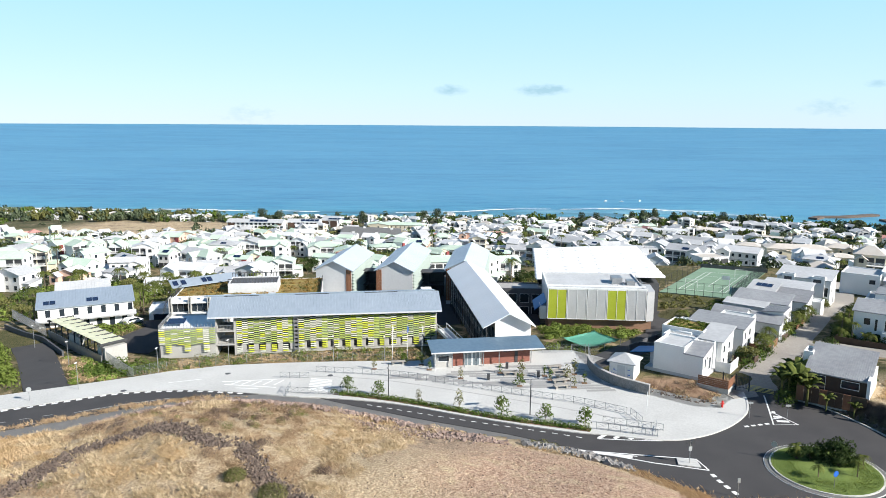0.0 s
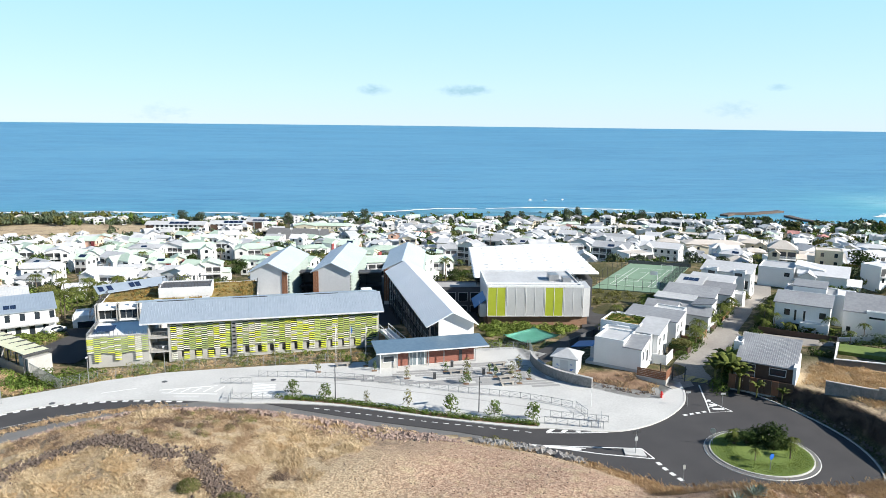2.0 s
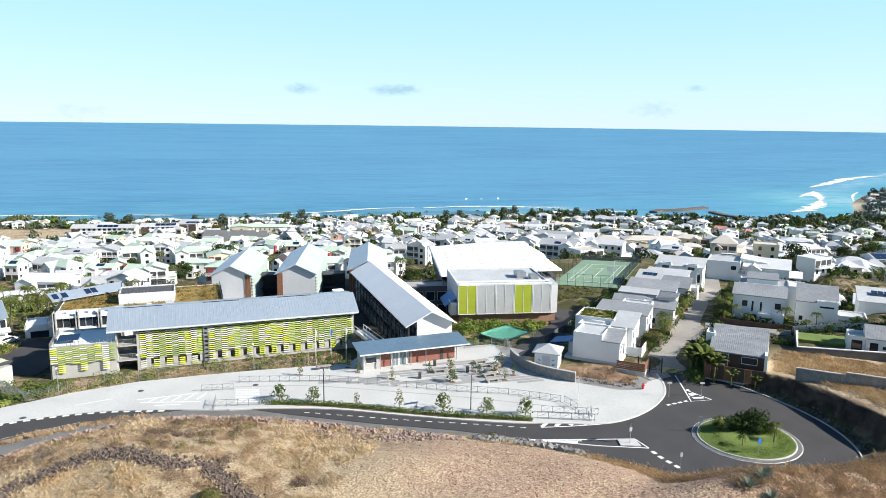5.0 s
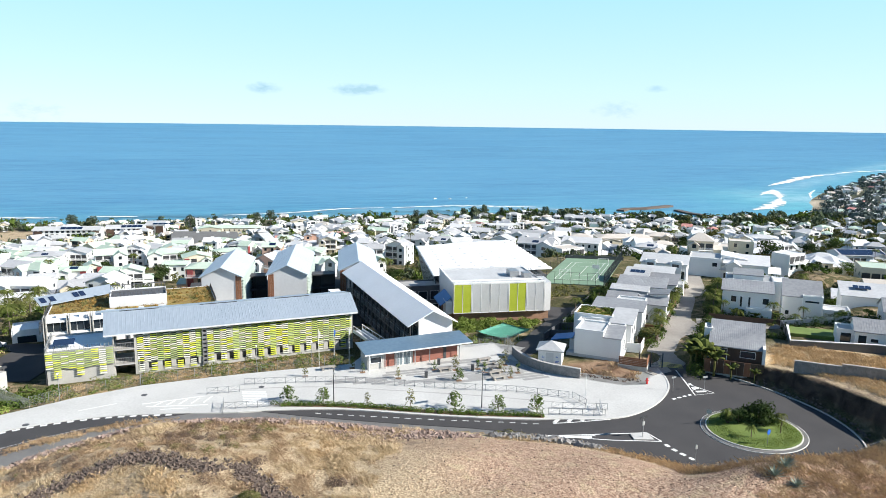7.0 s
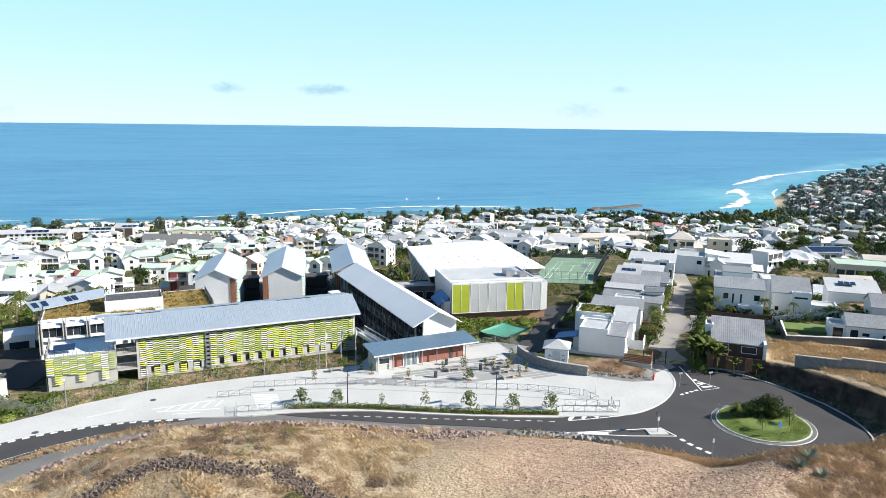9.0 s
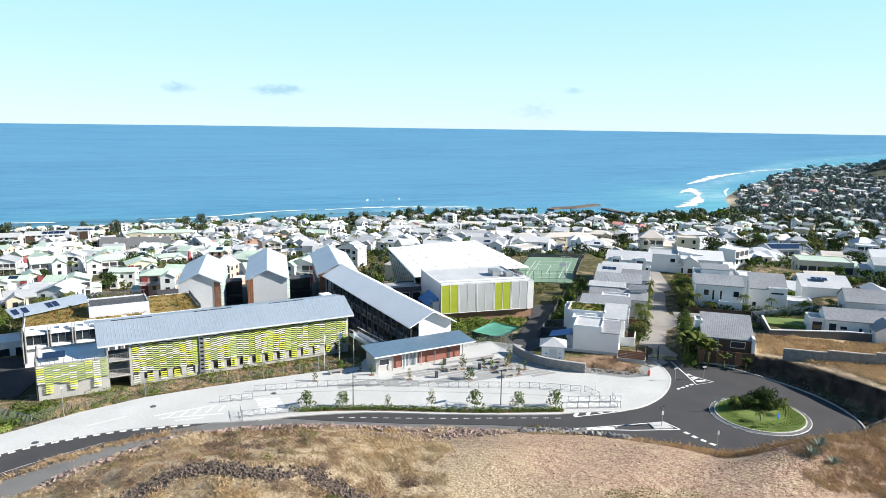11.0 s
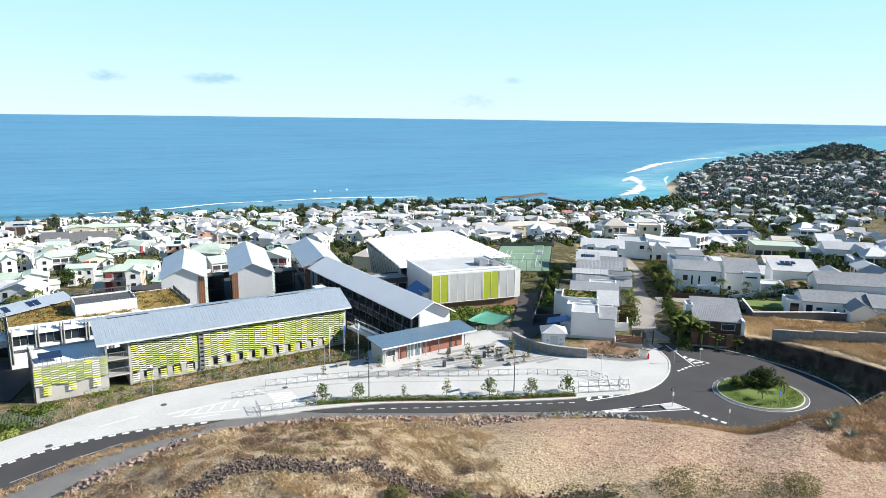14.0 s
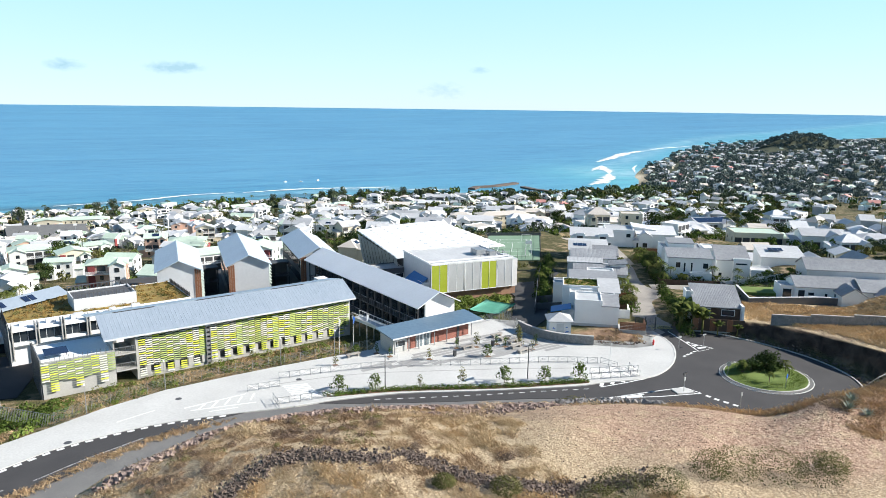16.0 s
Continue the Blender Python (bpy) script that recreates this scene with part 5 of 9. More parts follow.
foyer = thing("gymnasium_foyer", "gymnasium front block clad in lime and grey mesh panels", "gymnasium front", 20.8, 134.3, 0, -3.9)
bm = bmesh.new()
walls(bm, 0, 19.2, 0.3, 15.5, -0.3, 5.9, "flat", 0)
part("wall", bm, PALE_GREY, foyer)
bm = bmesh.new()
box(bm, 0.25, 18.9, 0.5, 15.2, 5.6, 5.66)
part("roof", bm, ROOF_PALE, foyer)
bm = bmesh.new()
box(bm, 0.4, 20.5, 0.9, 15, -4, -0.3)
part("base_wall", bm, BROWN_BRICK, foyer, "brown brick base")
bm = bmesh.new()
box(bm, -0.1, 19.4, 0.05, 0.35, 5.85, 6.15)
box(bm, -0.1, 0.15, 0.05, 15.6, 5.85, 6.15)
box(bm, -0.1, 19.4, 1.9, 2.2, 5.95, 6.2)
part("coping", bm, WHITE, foyer)
for k, m in enumerate((MESH_LIME, MESH_GREY, MESH_GREY, MESH_LIME, MESH_GREY)):
    u0 = 0.15 + 3.84 * k
    bm = bmesh.new()
    box(bm, u0, u0 + 3.6, -0.02, 0.12, -0.15, 5.75)
    pn = part("panel", bm, m, foyer, "lime mesh panel" if m is MESH_LIME else "grey perforated panel")
    bm = bmesh.new()
    for r in ((u0 - 0.06, u0 + 0.05, -0.25, 5.85), (u0 + 3.55, u0 + 3.66, -0.25, 5.85), (u0 + 1.77, u0 + 1.85, -0.15, 5.75)):
        box(bm, r[0], r[1], -0.06, 0.0, r[2], r[3])
    for z in (-0.25, 5.7):
        box(bm, u0 + 0.05, u0 + 3.55, -0.06, 0.0, z, z + 0.12)
    part("panel_frame", bm, WHITE, pn)
bm = bmesh.new()
prism(bm, [(19.4, 0.4), (20.9, 0.9), (21.3, 7), (19.4, 7)], -0.5, 5.5)
part("corner_screen", bm, MESH_GREY, foyer)
bm = bmesh.new()
for k in range(7):
    tube(bm, (13 + 1.1 * k, 3.2, 5.7), (13 + 1.1 * k, 3.2, 6.75), 0.04, n=4)
    tube(bm, (19.0, 3.2 + 1.2 * k, 5.7), (19.0, 3.2 + 1.2 * k, 6.75), 0.04, n=4)
tube(bm, (13, 3.2, 6.7), (19.6, 3.2, 6.7), 0.04, n=4)
tube(bm, (19, 3.2, 6.7), (19, 10.4, 6.7), 0.04, n=4)
box(bm, 13.5, 15.5, 6, 9, 5.7, 6.9)
box(bm, 16.2, 17.8, 5, 7, 5.7, 6.6)
part("roof_plant", bm, STEEL, foyer)
bm = bmesh.new()
prism(bm, [(-2.4, 1.0), (-0.05, 2.7), (-0.05, 2.85), (-2.4, 1.15)], 1.5, 9, "y")
part("awning", bm, BLUE_SHEET, foyer, "blue sheet canopy on the side")
bm = bmesh.new()
box(bm, -1.3, -0.05, 1.0, 4.0, -0.6, 2.0)
part("side_box", bm, WHITE, foyer)

# ---- street furniture ----
def line_points(line, gap):
    pts = [Vector((*p, 0)) for p in line]
    out, carry = [], 0.0
    for a, b in zip(pts, pts[1:]):
        n = (b - a).length
        s = carry
        while s <= n:
            q = a.lerp(b, s / n)
            out.append((q.x, q.y, math.degrees(math.atan2(b.y - a.y, b.x - a.x))))
            s += gap
        carry = s - n
    return out


def guard_panel():
    """Street barrier, one bay: two posts, two rails and a crossed filling."""
    ob = thing("guard_rail", "grey steel street barrier bay with crossed bars", "barrier", group="street barriers")
    w, h = 1.45, 1.0
    for x in (0.0, w):
        bm = bmesh.new()
        tube(bm, (x, 0, -0.1), (x, 0, h), 0.035, n=5)
        part("post", bm, STEEL, ob)
    for z in (0.18, h - 0.04):
        bm = bmesh.new()
        tube(bm, (0, 0, z), (w, 0, z), 0.03, n=5)
        part("rail", bm, STEEL, ob)
    for z0, z1 in ((0.18, h - 0.04), (h - 0.04, 0.18)):
        bm = bmesh.new()
        tube(bm, (0, 0, z0), (w, 0, z1), 0.018, n=4)
        part("cross_bar", bm, STEEL, ob)
    return ob


proto = guard_panel()
for ln in (spline([(-19.3, 103.2), (-6.9, 101), (1.6, 97.5), (9.5, 94), (18, 90.6), (24.3, 86.8)]), [(24.8, 86.6), (25.3, 84.6)], [(-21.8, 94.7), (-15, 93.9)], [(-24.3, 100.7), (-20, 100.5)],
           [(-21.9, 96.6), (-21.9, 95.0)], [(19.4, 82.3), (25.8, 80.2)], [(20.6, 84.0), (26.4, 82.0)], [(26.1, 80.3), (26.7, 81.9)]):
    for x, y, a in line_points(ln, 1.47):
        copy_thing(proto, pose(x, y, float(street(x)) + 0.06, 0, 0, a))
drop(proto)


def fence_bay(w, h):
    ob = thing("mesh_fence", "grey wire mesh fence bay beside the street", "fence", group="street fence bays")
    bm = bmesh.new()
    tube(bm, (0, 0, -0.8), (0, 0, h), 0.035, n=5)
    part("post", bm, STEEL, ob)
    bm = bmesh.new()
    for k in range(14):
        tube(bm, (w * k / 14, 0, -0.3), (w * k / 14, 0, h - 0.05), 0.009, n=3)
    for k in range(8):
        tube(bm, (0, 0, -0.2 + (h + 0.1) * k / 7), (w, 0, -0.2 + (h + 0.1) * k / 7), 0.009, n=3)
    part("wire_mesh", bm, STEEL, ob)
    return ob


proto = fence_bay(2.4, 1.5)
for x, y, a in line_points(spline([(-47.2, 102.4), (-42.5, 105), (-34.3, 107.6), (-25.5, 108.4), (-18, 108.8), (-9, 109), (-3, 109.2)]), 2.42):
    copy_thing(proto, pose(x, y, float(street(x)) - 0.05, 0, 0, a))
for ln in ([(16.8, 111.6), (24.5, 112.4)], [(24.5, 112.4), (23.4, 104.4)]):
    for x, y, a in line_points(ln, 2.42):
        copy_thing(proto, pose(x, y, 0.2, 0, 0, a))
drop(proto)
proto = fence_bay(1.0, 1.7)
bars = thing("bar_fence", "grey steel bar fence bay by the side drive", "fence", group="drive fence bays")
for k in range(9):
    bm = bmesh.new()
    tube(bm, (0.25 * k, 0, -0.3), (0.25 * k, 0, 1.5), 0.03, n=4)
    part("bar", bm, STEEL, bars)
bm = bmesh.new()
tube(bm, (0, 0, 1.45), (2.2, 0, 1.45), 0.035, n=4)
part("rail", bm, STEEL, bars)
for ln in ([(-55, 110.2), (-47.4, 102.6)], [(-86, 136), (-73, 124.5)]):
    for x, y, a in line_points(ln, 2.25):
        copy_thing(bars, pose(x, y, max(float(ground(x, y)), -1.0), 0, 0, a))
drop(bars)
drop(proto)


def solar_lamp(x, y):
    ob = thing("street_lamp", "dark street lamp post with solar panel on top", "street lamp", x, y, float(street(x)), 0, "solar street lamps")
    bm = bmesh.new()
    tube(bm, (0, 0, 0), (0, 0, 4.9), 0.08, 0.05, 8)
    part("pole", bm, DARK, ob)
    bm = bmesh.new()
    box(bm, -0.95, 0.95, -0.35, 0.35, -0.03, 0.03, pose(0, 0, 5.0, -18, 0, 10))
    part("solar_panel", bm, SOLAR, ob)
    bm = bmesh.new()
    tube(bm, (0, 0, 4.5), (0, -0.8, 4.65), 0.03, n=5)
    box(bm, -0.12, 0.12, -1.25, -0.75, 4.6, 4.68)
    part("lamp_head", bm, STEEL, ob)


solar_lamp(-7.4, 93.2)
solar_lamp(11.66, 86.75)


def pole(x, y, h, label, mat=STEEL, head=True):
    ob = thing("lamp_post", label, "lamp post", x, y, float(ground(x, y)), 0, "slim lamp posts")
    bm = bmesh.new()
    tube(bm, (0, 0, -0.5), (0, 0, h), 0.06, 0.04, 6)
    part("pole", bm, mat, ob)
    if head:
        bm = bmesh.new()
        box(bm, -0.1, 0.1, -0.45, 0.1, h, h + 0.1)
        part("lamp_head", bm, WHITE, ob)


for x, y in ((-33.9, 107), (-43.6, 103), (-52.6, 96.5), (-60.6, 109), (-72.2, 119.5), (-17.5, 108.7), (-9.2, 108.4)):
    pole(x, y, 4.2, "slim grey lamp post beside the fence")
for x, y in ((-1.0, 103.0), (27.0, 87.0)):
    pole(x, y, 3.2, "slim white post on the forecourt", WHITE, False)


def sign(x, y, h, shape, label, mat, z=None, rz=0):
    ob = thing("road_sign", label, "road sign", x, y, float(street(x)) if z is None else z, rz)
    bm = bmesh.new()
    tube(bm, (0, 0, -0.2), (0, 0, h), 0.035, n=6)
    part("post", bm, STEEL, ob)
    bm = bmesh.new()
    if shape == "round":
        prism(bm, [(0.34 * math.cos(k * 0.3927), h - 0.3 + 0.34 * math.sin(k * 0.3927)) for k in range(16)], -0.075, -0.045, "y")
    else:
        box(bm, -shape[0] / 2, shape[0] / 2, -0.075, -0.045, h - shape[1], h)
    part("plate", bm, mat, ob)
    return ob


GREY_PLATE = material("sign_back", (0.4, 0.42, 0.42), (0.5, 0.52, 0.52), 2, 0.5, 0.3)
sign(40.9, 67.4, 1.9, "round", "round blue road sign on the roundabout", SIGN_BLUE, 0.75, 20)
sign(37.8, 74.4, 1.9, "round", "grey back of a round sign on roundabout", GREY_PLATE, 0.65, -25)
sign(30.4, 66.2, 2.1, (0.3, 0.5), "narrow grey road sign at the kerb", GREY_PLATE)
sign(-57.3, 92.4, 2.0, "round", "grey back of a round sign by drive", GREY_PLATE, None, 30)
for p in ((39.9, 85.6), (44.3, 84.6)):
    sign(*p, 2.2, (0.7, 0.25), "pale direction sign at the lane mouth", GREY_PLATE)
sp = thing("solar_sign", "small grey beacon with two panels on splitter island", "road sign", 27.9, 73.3, 0.42, 15)
bm = bmesh.new()
tube(bm, (0, 0, -0.1), (0, 0, 2.6), 0.05)
part("post", bm, STEEL, sp)
for x in (-0.5, 0.08):
    bm = bmesh.new()
    box(bm, x, x + 0.45, -0.05, 0.05, 2.35, 2.7)
    part("panel", bm, DARK, sp)
bm = bmesh.new()
box(bm, -0.2, 0.2, -0.06, 0.0, 1.5, 2.0)
part("plate", bm, GREY_PLATE, sp)
hyd = thing("fire_hydrant", "red fire hydrant on the pavement edge", "hydrant", 37.7, 88.9, 0.5)
bm = bmesh.new()
tube(bm, (0, 0, -0.1), (0, 0, 0.75), 0.14, 0.13, 10)
tube(bm, (0, 0, 0.75), (0, 0, 0.95), 0.17, 0.06, 10)
part("barrel", bm, RED, hyd)
bm = bmesh.new()
tube(bm, (-0.25, 0, 0.5), (0.25, 0, 0.5), 0.07, n=8)
part("outlet", bm, RED, hyd)


def bench(x, y, rz):
    ob = thing("bench", "pale concrete slab bench on the forecourt", "bench", x, y, float(street(x)) + 0.06, rz, "forecourt benches")
    bm = bmesh.new()
    box(bm, -1.15, 1.15, -0.35, 0.35, 0.4, 0.55)
    bmesh.ops.bevel(bm, geom=bm.edges[:], offset=0.02, segments=1, affect="EDGES")
    part("seat", bm, LANE, ob)
    for u in (-0.8, 0.8):
        bm = bmesh.new()
        box(bm, u - 0.14, u + 0.14, -0.28, 0.28, 0, 0.4)
        part("leg", bm, LANE, ob)


for x, y, a in ((-6.9, 106.6, 8), (10.4, 101.5, 12), (17.6, 104.2, 14), (17.9, 102.2, 14), (18.2, 100.2, 14), (17.4, 98.2, 14), (17.3, 96.0, 14)):
    bench(x, y, a)
for x, y in ((7.0, 99.5), (10.2, 104.4), (14.6, 100.6)):
    ob = thing("litter_bin", "dark slim litter bin on the forecourt", "litter bin", x, y, float(street(x)) + 0.06, 0, "litter bins")
    bm = bmesh.new()
    box(bm, -0.2, 0.2, -0.2, 0.2, 0, 0.9)
    part("body", bm, DARK, ob)
    bm = bmesh.new()
    box(bm, -0.24, 0.24, -0.24, 0.24, 0.9, 0.98)
    part("lid", bm, CHARCOAL, ob)
for k, (x, y) in enumerate(((-8.0, 109.6), (-5.6, 109.8), (-3.2, 110.0))):
    ob = thing("flagpole", "tall white flagpole with furled flag", "flagpole", x, y, -0.6, 0, "flagpoles")
    bm = bmesh.new()
    tube(bm, (0, 0, -1), (0, 0, 6.2), 0.06, 0.03, 6)
    part("pole", bm, WHITE, ob)
    bm = bmesh.new()
    prism(bm, [(0.02, 6.0), (0.3, 5.7), (0.24, 5.2), (0.06, 4.7), (0.02, 4.8)], -0.04, 0.05, "y")
    part("flag", bm, PALE_GREY if k != 1 else SIGN_BLUE, ob)

# curved stone wall and hut
bm = bmesh.new()
ribbon(bm, spline([(23.2, 106), (23.2, 103), (24.0, 99.6), (25.8, 96.6), (29.2, 93.4)]), 0.2, 1.5, 2.0)
single("stone_wall", bm, STONE, "curved grey stone retaining wall by forecourt", "wall")
bm = bmesh.new()
ribbon(bm, spline([(23.2, 106), (23.2, 103), (24.0, 99.6), (25.8, 96.6), (29.2, 93.4)]), 0.24, 1.58, 0.08)
single("wall_coping", bm, RAW_CONCRETE, "pale coping along the curved wall", "coping")
hut = building("transformer_hut", "small white hut with pyramid roof and scrawled doors", "hut", 25.0, 99.7, 1.0, -30, [(0, 3.6, 0, 3.6, 2.1, "hip", 1.0, WHITE, ROOF_PALE, 0.35)])
bm = bmesh.new()
box(bm, 1.2, 2.4, -0.05, -0.005, 0.05, 1.8)
part("door", bm, PALE_GREY, hut)
bm = bmesh.new()
rng = random.Random(5)
for u0, u1 in ((0.25, 1.05), (2.6, 3.4)):
    for k in range(6):
        u, z = rng.uniform(u0, u1 - 0.3), rng.uniform(0.2, 1.2)
        box(bm, u, u + rng.uniform(0.15, 0.4), -0.012, -0.004, z, z + rng.uniform(0.04, 0.12))
part("scrawl", bm, SIGN_BLUE, hut, "blue and dark scrawl marks")
shade = thing("shade_sail", "teal shade cloth stretched on low posts", "shade sail", 26.6, 119.6, 0.0, 34)
bm = bmesh.new()
g = [[bm.verts.new((-4.0 + 8.0 * i / 8, -3.1 + 6.4 * j / 6, 0.15 - 0.3 * math.sin(math.pi * i / 8) * math.sin(math.pi * j / 6) + 0.25 * (i in (0, 8)) * (j in (0, 6)))) for i in range(9)] for j in range(7)]
for j in range(6):
    for i in range(8):
        bm.faces.new((g[j][i], g[j][i + 1], g[j + 1][i + 1], g[j + 1][i])).smooth = True
bmesh.ops.solidify(bm, geom=bm.faces[:], thickness=0.03)
part("cloth", bm, TEAL, shade)
for x, y in ((-4, -3.1), (4, -3.1), (4, 3.3), (-4, 3.3), (0, -3.1), (0, 3.3)):
    bm = bmesh.new()
    tube(bm, (x, y, -2.4), (x, y, 0.45), 0.05)
    part("post", bm, STEEL, shade)
pad = single("drive", slab([(24.6, 104), (30, 107.4), (36, 114.8), (42, 122.6), (47.5, 130), (54, 138.5), (61, 144), (64, 150), (60, 153), (44.5, 150.5), (42.5, 141), (39.5, 131), (34.5, 124), (29.5, 117), (24, 109.5)], 0.0, 0.3,
                           lambda x, y: float(ground(x, y)) + 0.22), ASPHALT, "dark asphalt service drive past the gymnasium", "road", "structure")

# ---- sports court ----
cv = Vector((15.4, -6.5, 0)).normalized()
court = thing("sports_court", "green hard court with white lines and goals", "sports court", 53.6, 169, -3.25, math.degrees(math.atan2(cv.y, cv.x)), kind="structure")
cl = Matrix.Rotation(-math.atan2(cv.y, cv.x), 4, "Z") @ Vector((21.9, 30.5, 0))
sk = cl.x / cl.y
bm = bmesh.new()
prism(bm, [(0, 0), (16.7, 0), (16.7 + cl.x, cl.y), (cl.x, cl.y)], -0.3, 0.08)
part("surface", bm, COURT, court)
bm = bmesh.new()
def court_line(x0, y0, x1, y1):
    ribbon(bm, [(x0 + y0 * sk, y0), (x1 + y1 * sk, y1)], 0.06, 0.092, 0.008, lambda x, y: 0.0)


for x in (2.9, 4.2, 12.5, 13.8):
    court_line(x, 6, x, 30)
for y in (6, 11.6, 24.4, 30):
    court_line(2.9 if y in (6, 30) else 4.2, y, 13.8 if y in (6, 30) else 12.5, y)
court_line(8.35, 11.6, 8.35, 24.4)
part("lines", bm, PAINT, court)
fence_h = 3.2
bm = bmesh.new()
for k in range(9):
    t = k / 8
    for x, y in ((0, cl.y * t), (16.7, cl.y * t), (16.7 * t, 0), (16.7 * t, cl.y)):
        tube(bm, (x + y * sk, y, 0), (x + y * sk, y, fence_h), 0.045, n=4)
for x0, y0, x1, y1 in ((0, 0, 0, cl.y), (16.7, 0, 16.7, cl.y), (0, 0, 16.7, 0), (0, cl.y, 16.7, cl.y)):
    for z in (0.1, 1.2, fence_h):
        tube(bm, (x0 + y0 * sk, y0, z), (x1 + y1 * sk, y1, z), 0.03, n=4)
part("fence_frame", bm, DARK, court)
bm = bmesh.new()
for k in range(130):
    t = k / 129
    tube(bm, (16.7 + cl.y * t * sk, cl.y * t, 0), (16.7 + cl.y * t * sk, cl.y * t, fence_h), 0.02, n=3)
part("fence_mesh", bm, CHARCOAL, court)
for y in (9, 27):
    bm = bmesh.new()
    x = (3.5 if y < 20 else 11) + y * sk
    for dx in (0, 3):
        tube(bm, (x + dx, y, 0.08), (x + dx, y, 2.1), 0.05, n=5)
    tube(bm, (x, y, 2.1), (x + 3, y, 2.1), 0.05, n=5)
    part("goal", bm, WHITE, court)
bm = bmesh.new()
tube(bm, (14.2 + 8 * sk, 8, 0.08), (14.2 + 8 * sk, 8, 3.2), 0.08, n=6)
tube(bm, (14.2 + 8 * sk, 8, 3.1), (13.2 + 8 * sk, 8, 3.1), 0.05, n=5)
box(bm, 12.4 + 8 * sk, 14.2 + 8 * sk, 7.95, 8.05, 2.9, 3.9)
part("hoop_board", bm, WHITE, court)
bm = bmesh.new()
box(bm, cl.x - 0.5, 17.2 + cl.x, cl.y, cl.y + 0.2, -0.5, 1.0)
part("back_wall", bm, CHARCOAL, court)

# ---- villas by the lane ----
F_X, F_Y, F_R = 31.4, 102.9, -37.7
FM = pose(F_X, F_Y, 0, 0, 0, F_R)


def estate(u, v):
    p = FM @ Vector((u, v, 0))
    return p.x, p.y


def villa(label, u, v, z, blocks, wins=(), ribs=0.0, extra=0.0):
    x, y = estate(u, v)
    return building("villa", label, "house", x, y, z, F_R + extra, blocks, wins, "villas by the lane", 2.5, ribs)


lane_pts = [estate(*p) for p in ((11.2, -1.5), (14.5, 4), (15.5, 14), (15.8, 26), (16, 40), (16, 56), (15, 72), (13, 88), (12, 96))]
bm = bmesh.new()
ribbon(bm, spline(lane_pts), 3.4, 0.06, 0.5, lambda x, y: float(ground(x, y)))
single("lane", bm, LANE, "sandy concrete lane between the villas", "road", "structure")
bm = bmesh.new()
ribbon(bm, [estate(18, 33), estate(24, 33.5), estate(33, 34.5)], 2.6, 0.055, 0.5, lambda x, y: float(ground(x, y)))
single("lane", bm, LANE, "sandy concrete side lane to the villas", "road", "structure")
H1 = villa("white villa with grey flat and sloping roofs", 0, 0, 0.9,
           [(1.1, 5.7, 0, 6.0, 4.5, "flat", 0, WHITE, ROOF_PALE, 0), (5.7, 8.5, 0.0, 4.2, 3.5, "shed_y", 0.9, WHITE, ROOF_GREY, 0.12), (0, 1.1, 1.5, 4.5, 2.2, "flat", 0, GREY_WALL, ROOF_PALE, 0)],
           [(1, "e", 0.6, 1.6, 0.7, 1.5), (1, "e", 2.6, 0.9, 1.0, 1.9), (1, "e", 1.6, 2.6, 0.5, 0.7)])
bm = bmesh.new()
box(bm, -0.2, 8.6, -0.04, 6, -2, 0.35)
part("plinth", bm, GREY_WALL, H1)
bm = bmesh.new()
box(bm, -2.6, 1.0, 1.0, 4.5, 2.3, 2.4, pose(0, 0, 0, 0, -12, 0))
part("canopy", bm, BLUE_SHEET, H1, "blue sloping canopy")
H2 = villa("white villa with planted flat roof", -1, 8.8, 0.6,
           [(0, 6.6, 0, 5.8, 5.1, "flat", 0, WHITE, SEDUM, 0), (6.6, 10.0, -1.6, 4.5, 4.4, "shed_y", 1.0, WHITE, ROOF_PALE, 0.3), (1.2, 9.2, -2.8, 0, 4.5, "flat", 0, WHITE, ROOF_PALE, 0)],
           [(1, "e", 0.8, 2.4, 0.9, 1.3), (1, "e", 0.8, 0.4, 0.9, 1.3), (1, "e", 3.4, 2.4, 0.9, 1.3), (1, "e", 3.4, 0.4, 0.9, 1.6)])
bm = bmesh.new()
tube(bm, (3.2, -1.2, 4.75), (5.2, -1.2, 4.75), 0.22, n=10)
part("water_heater", bm, WHITE, H2)
H3 = villa("white villa with pale metal roof and roof terrace", 0.4, 17.7, 0.0,
           [(0, 9, 0, 5.6, 4.6, "shed_y", 0.6, WHITE, ROOF_GREY, 0.25), (3.5, 8.8, 5.6, 8.2, 5.4, "flat", 0, WHITE, ROOF_PALE, 0), (-3.2, 0, 2, 6, 3.4, "flat", 0, WHITE, ROOF_PALE, 0)],
           [(0, "e", 0.8, 2.6, 0.8, 1.4), (0, "e", 2.8, 0.4, 1.2, 2.0), (0, "e", 3.4, 2.8, 1.0, 1.2), (1, "s", 1.0, 3.8, 1.2, 1.0)])
H4 = villa("grey villa with ribbed pitched roofs", 1.4, 27.4, -0.9,
           [(0, 5.4, 0, 4.5, 5.2, "gable_x", 0.9, WHITE, ROOF_GREY, 0.3), (5.4, 11, 2.2, 7.2, 4.2, "gable_x", 1.1, GREY_WALL, ROOF_GREY, 0.3), (7.6, 11, 4.4, 8.5, 5.6, "shed_x", 0.4, PALE_GREY, ROOF_GREY, 0.25)],
           [(2, "e", 0.8, 3.4, 0.9, 1.2), (2, "e", 2.4, 1.0, 1.2, 1.6), (1, "s", 1.4, 1.0, 1.0, 1.2)], 0.3)
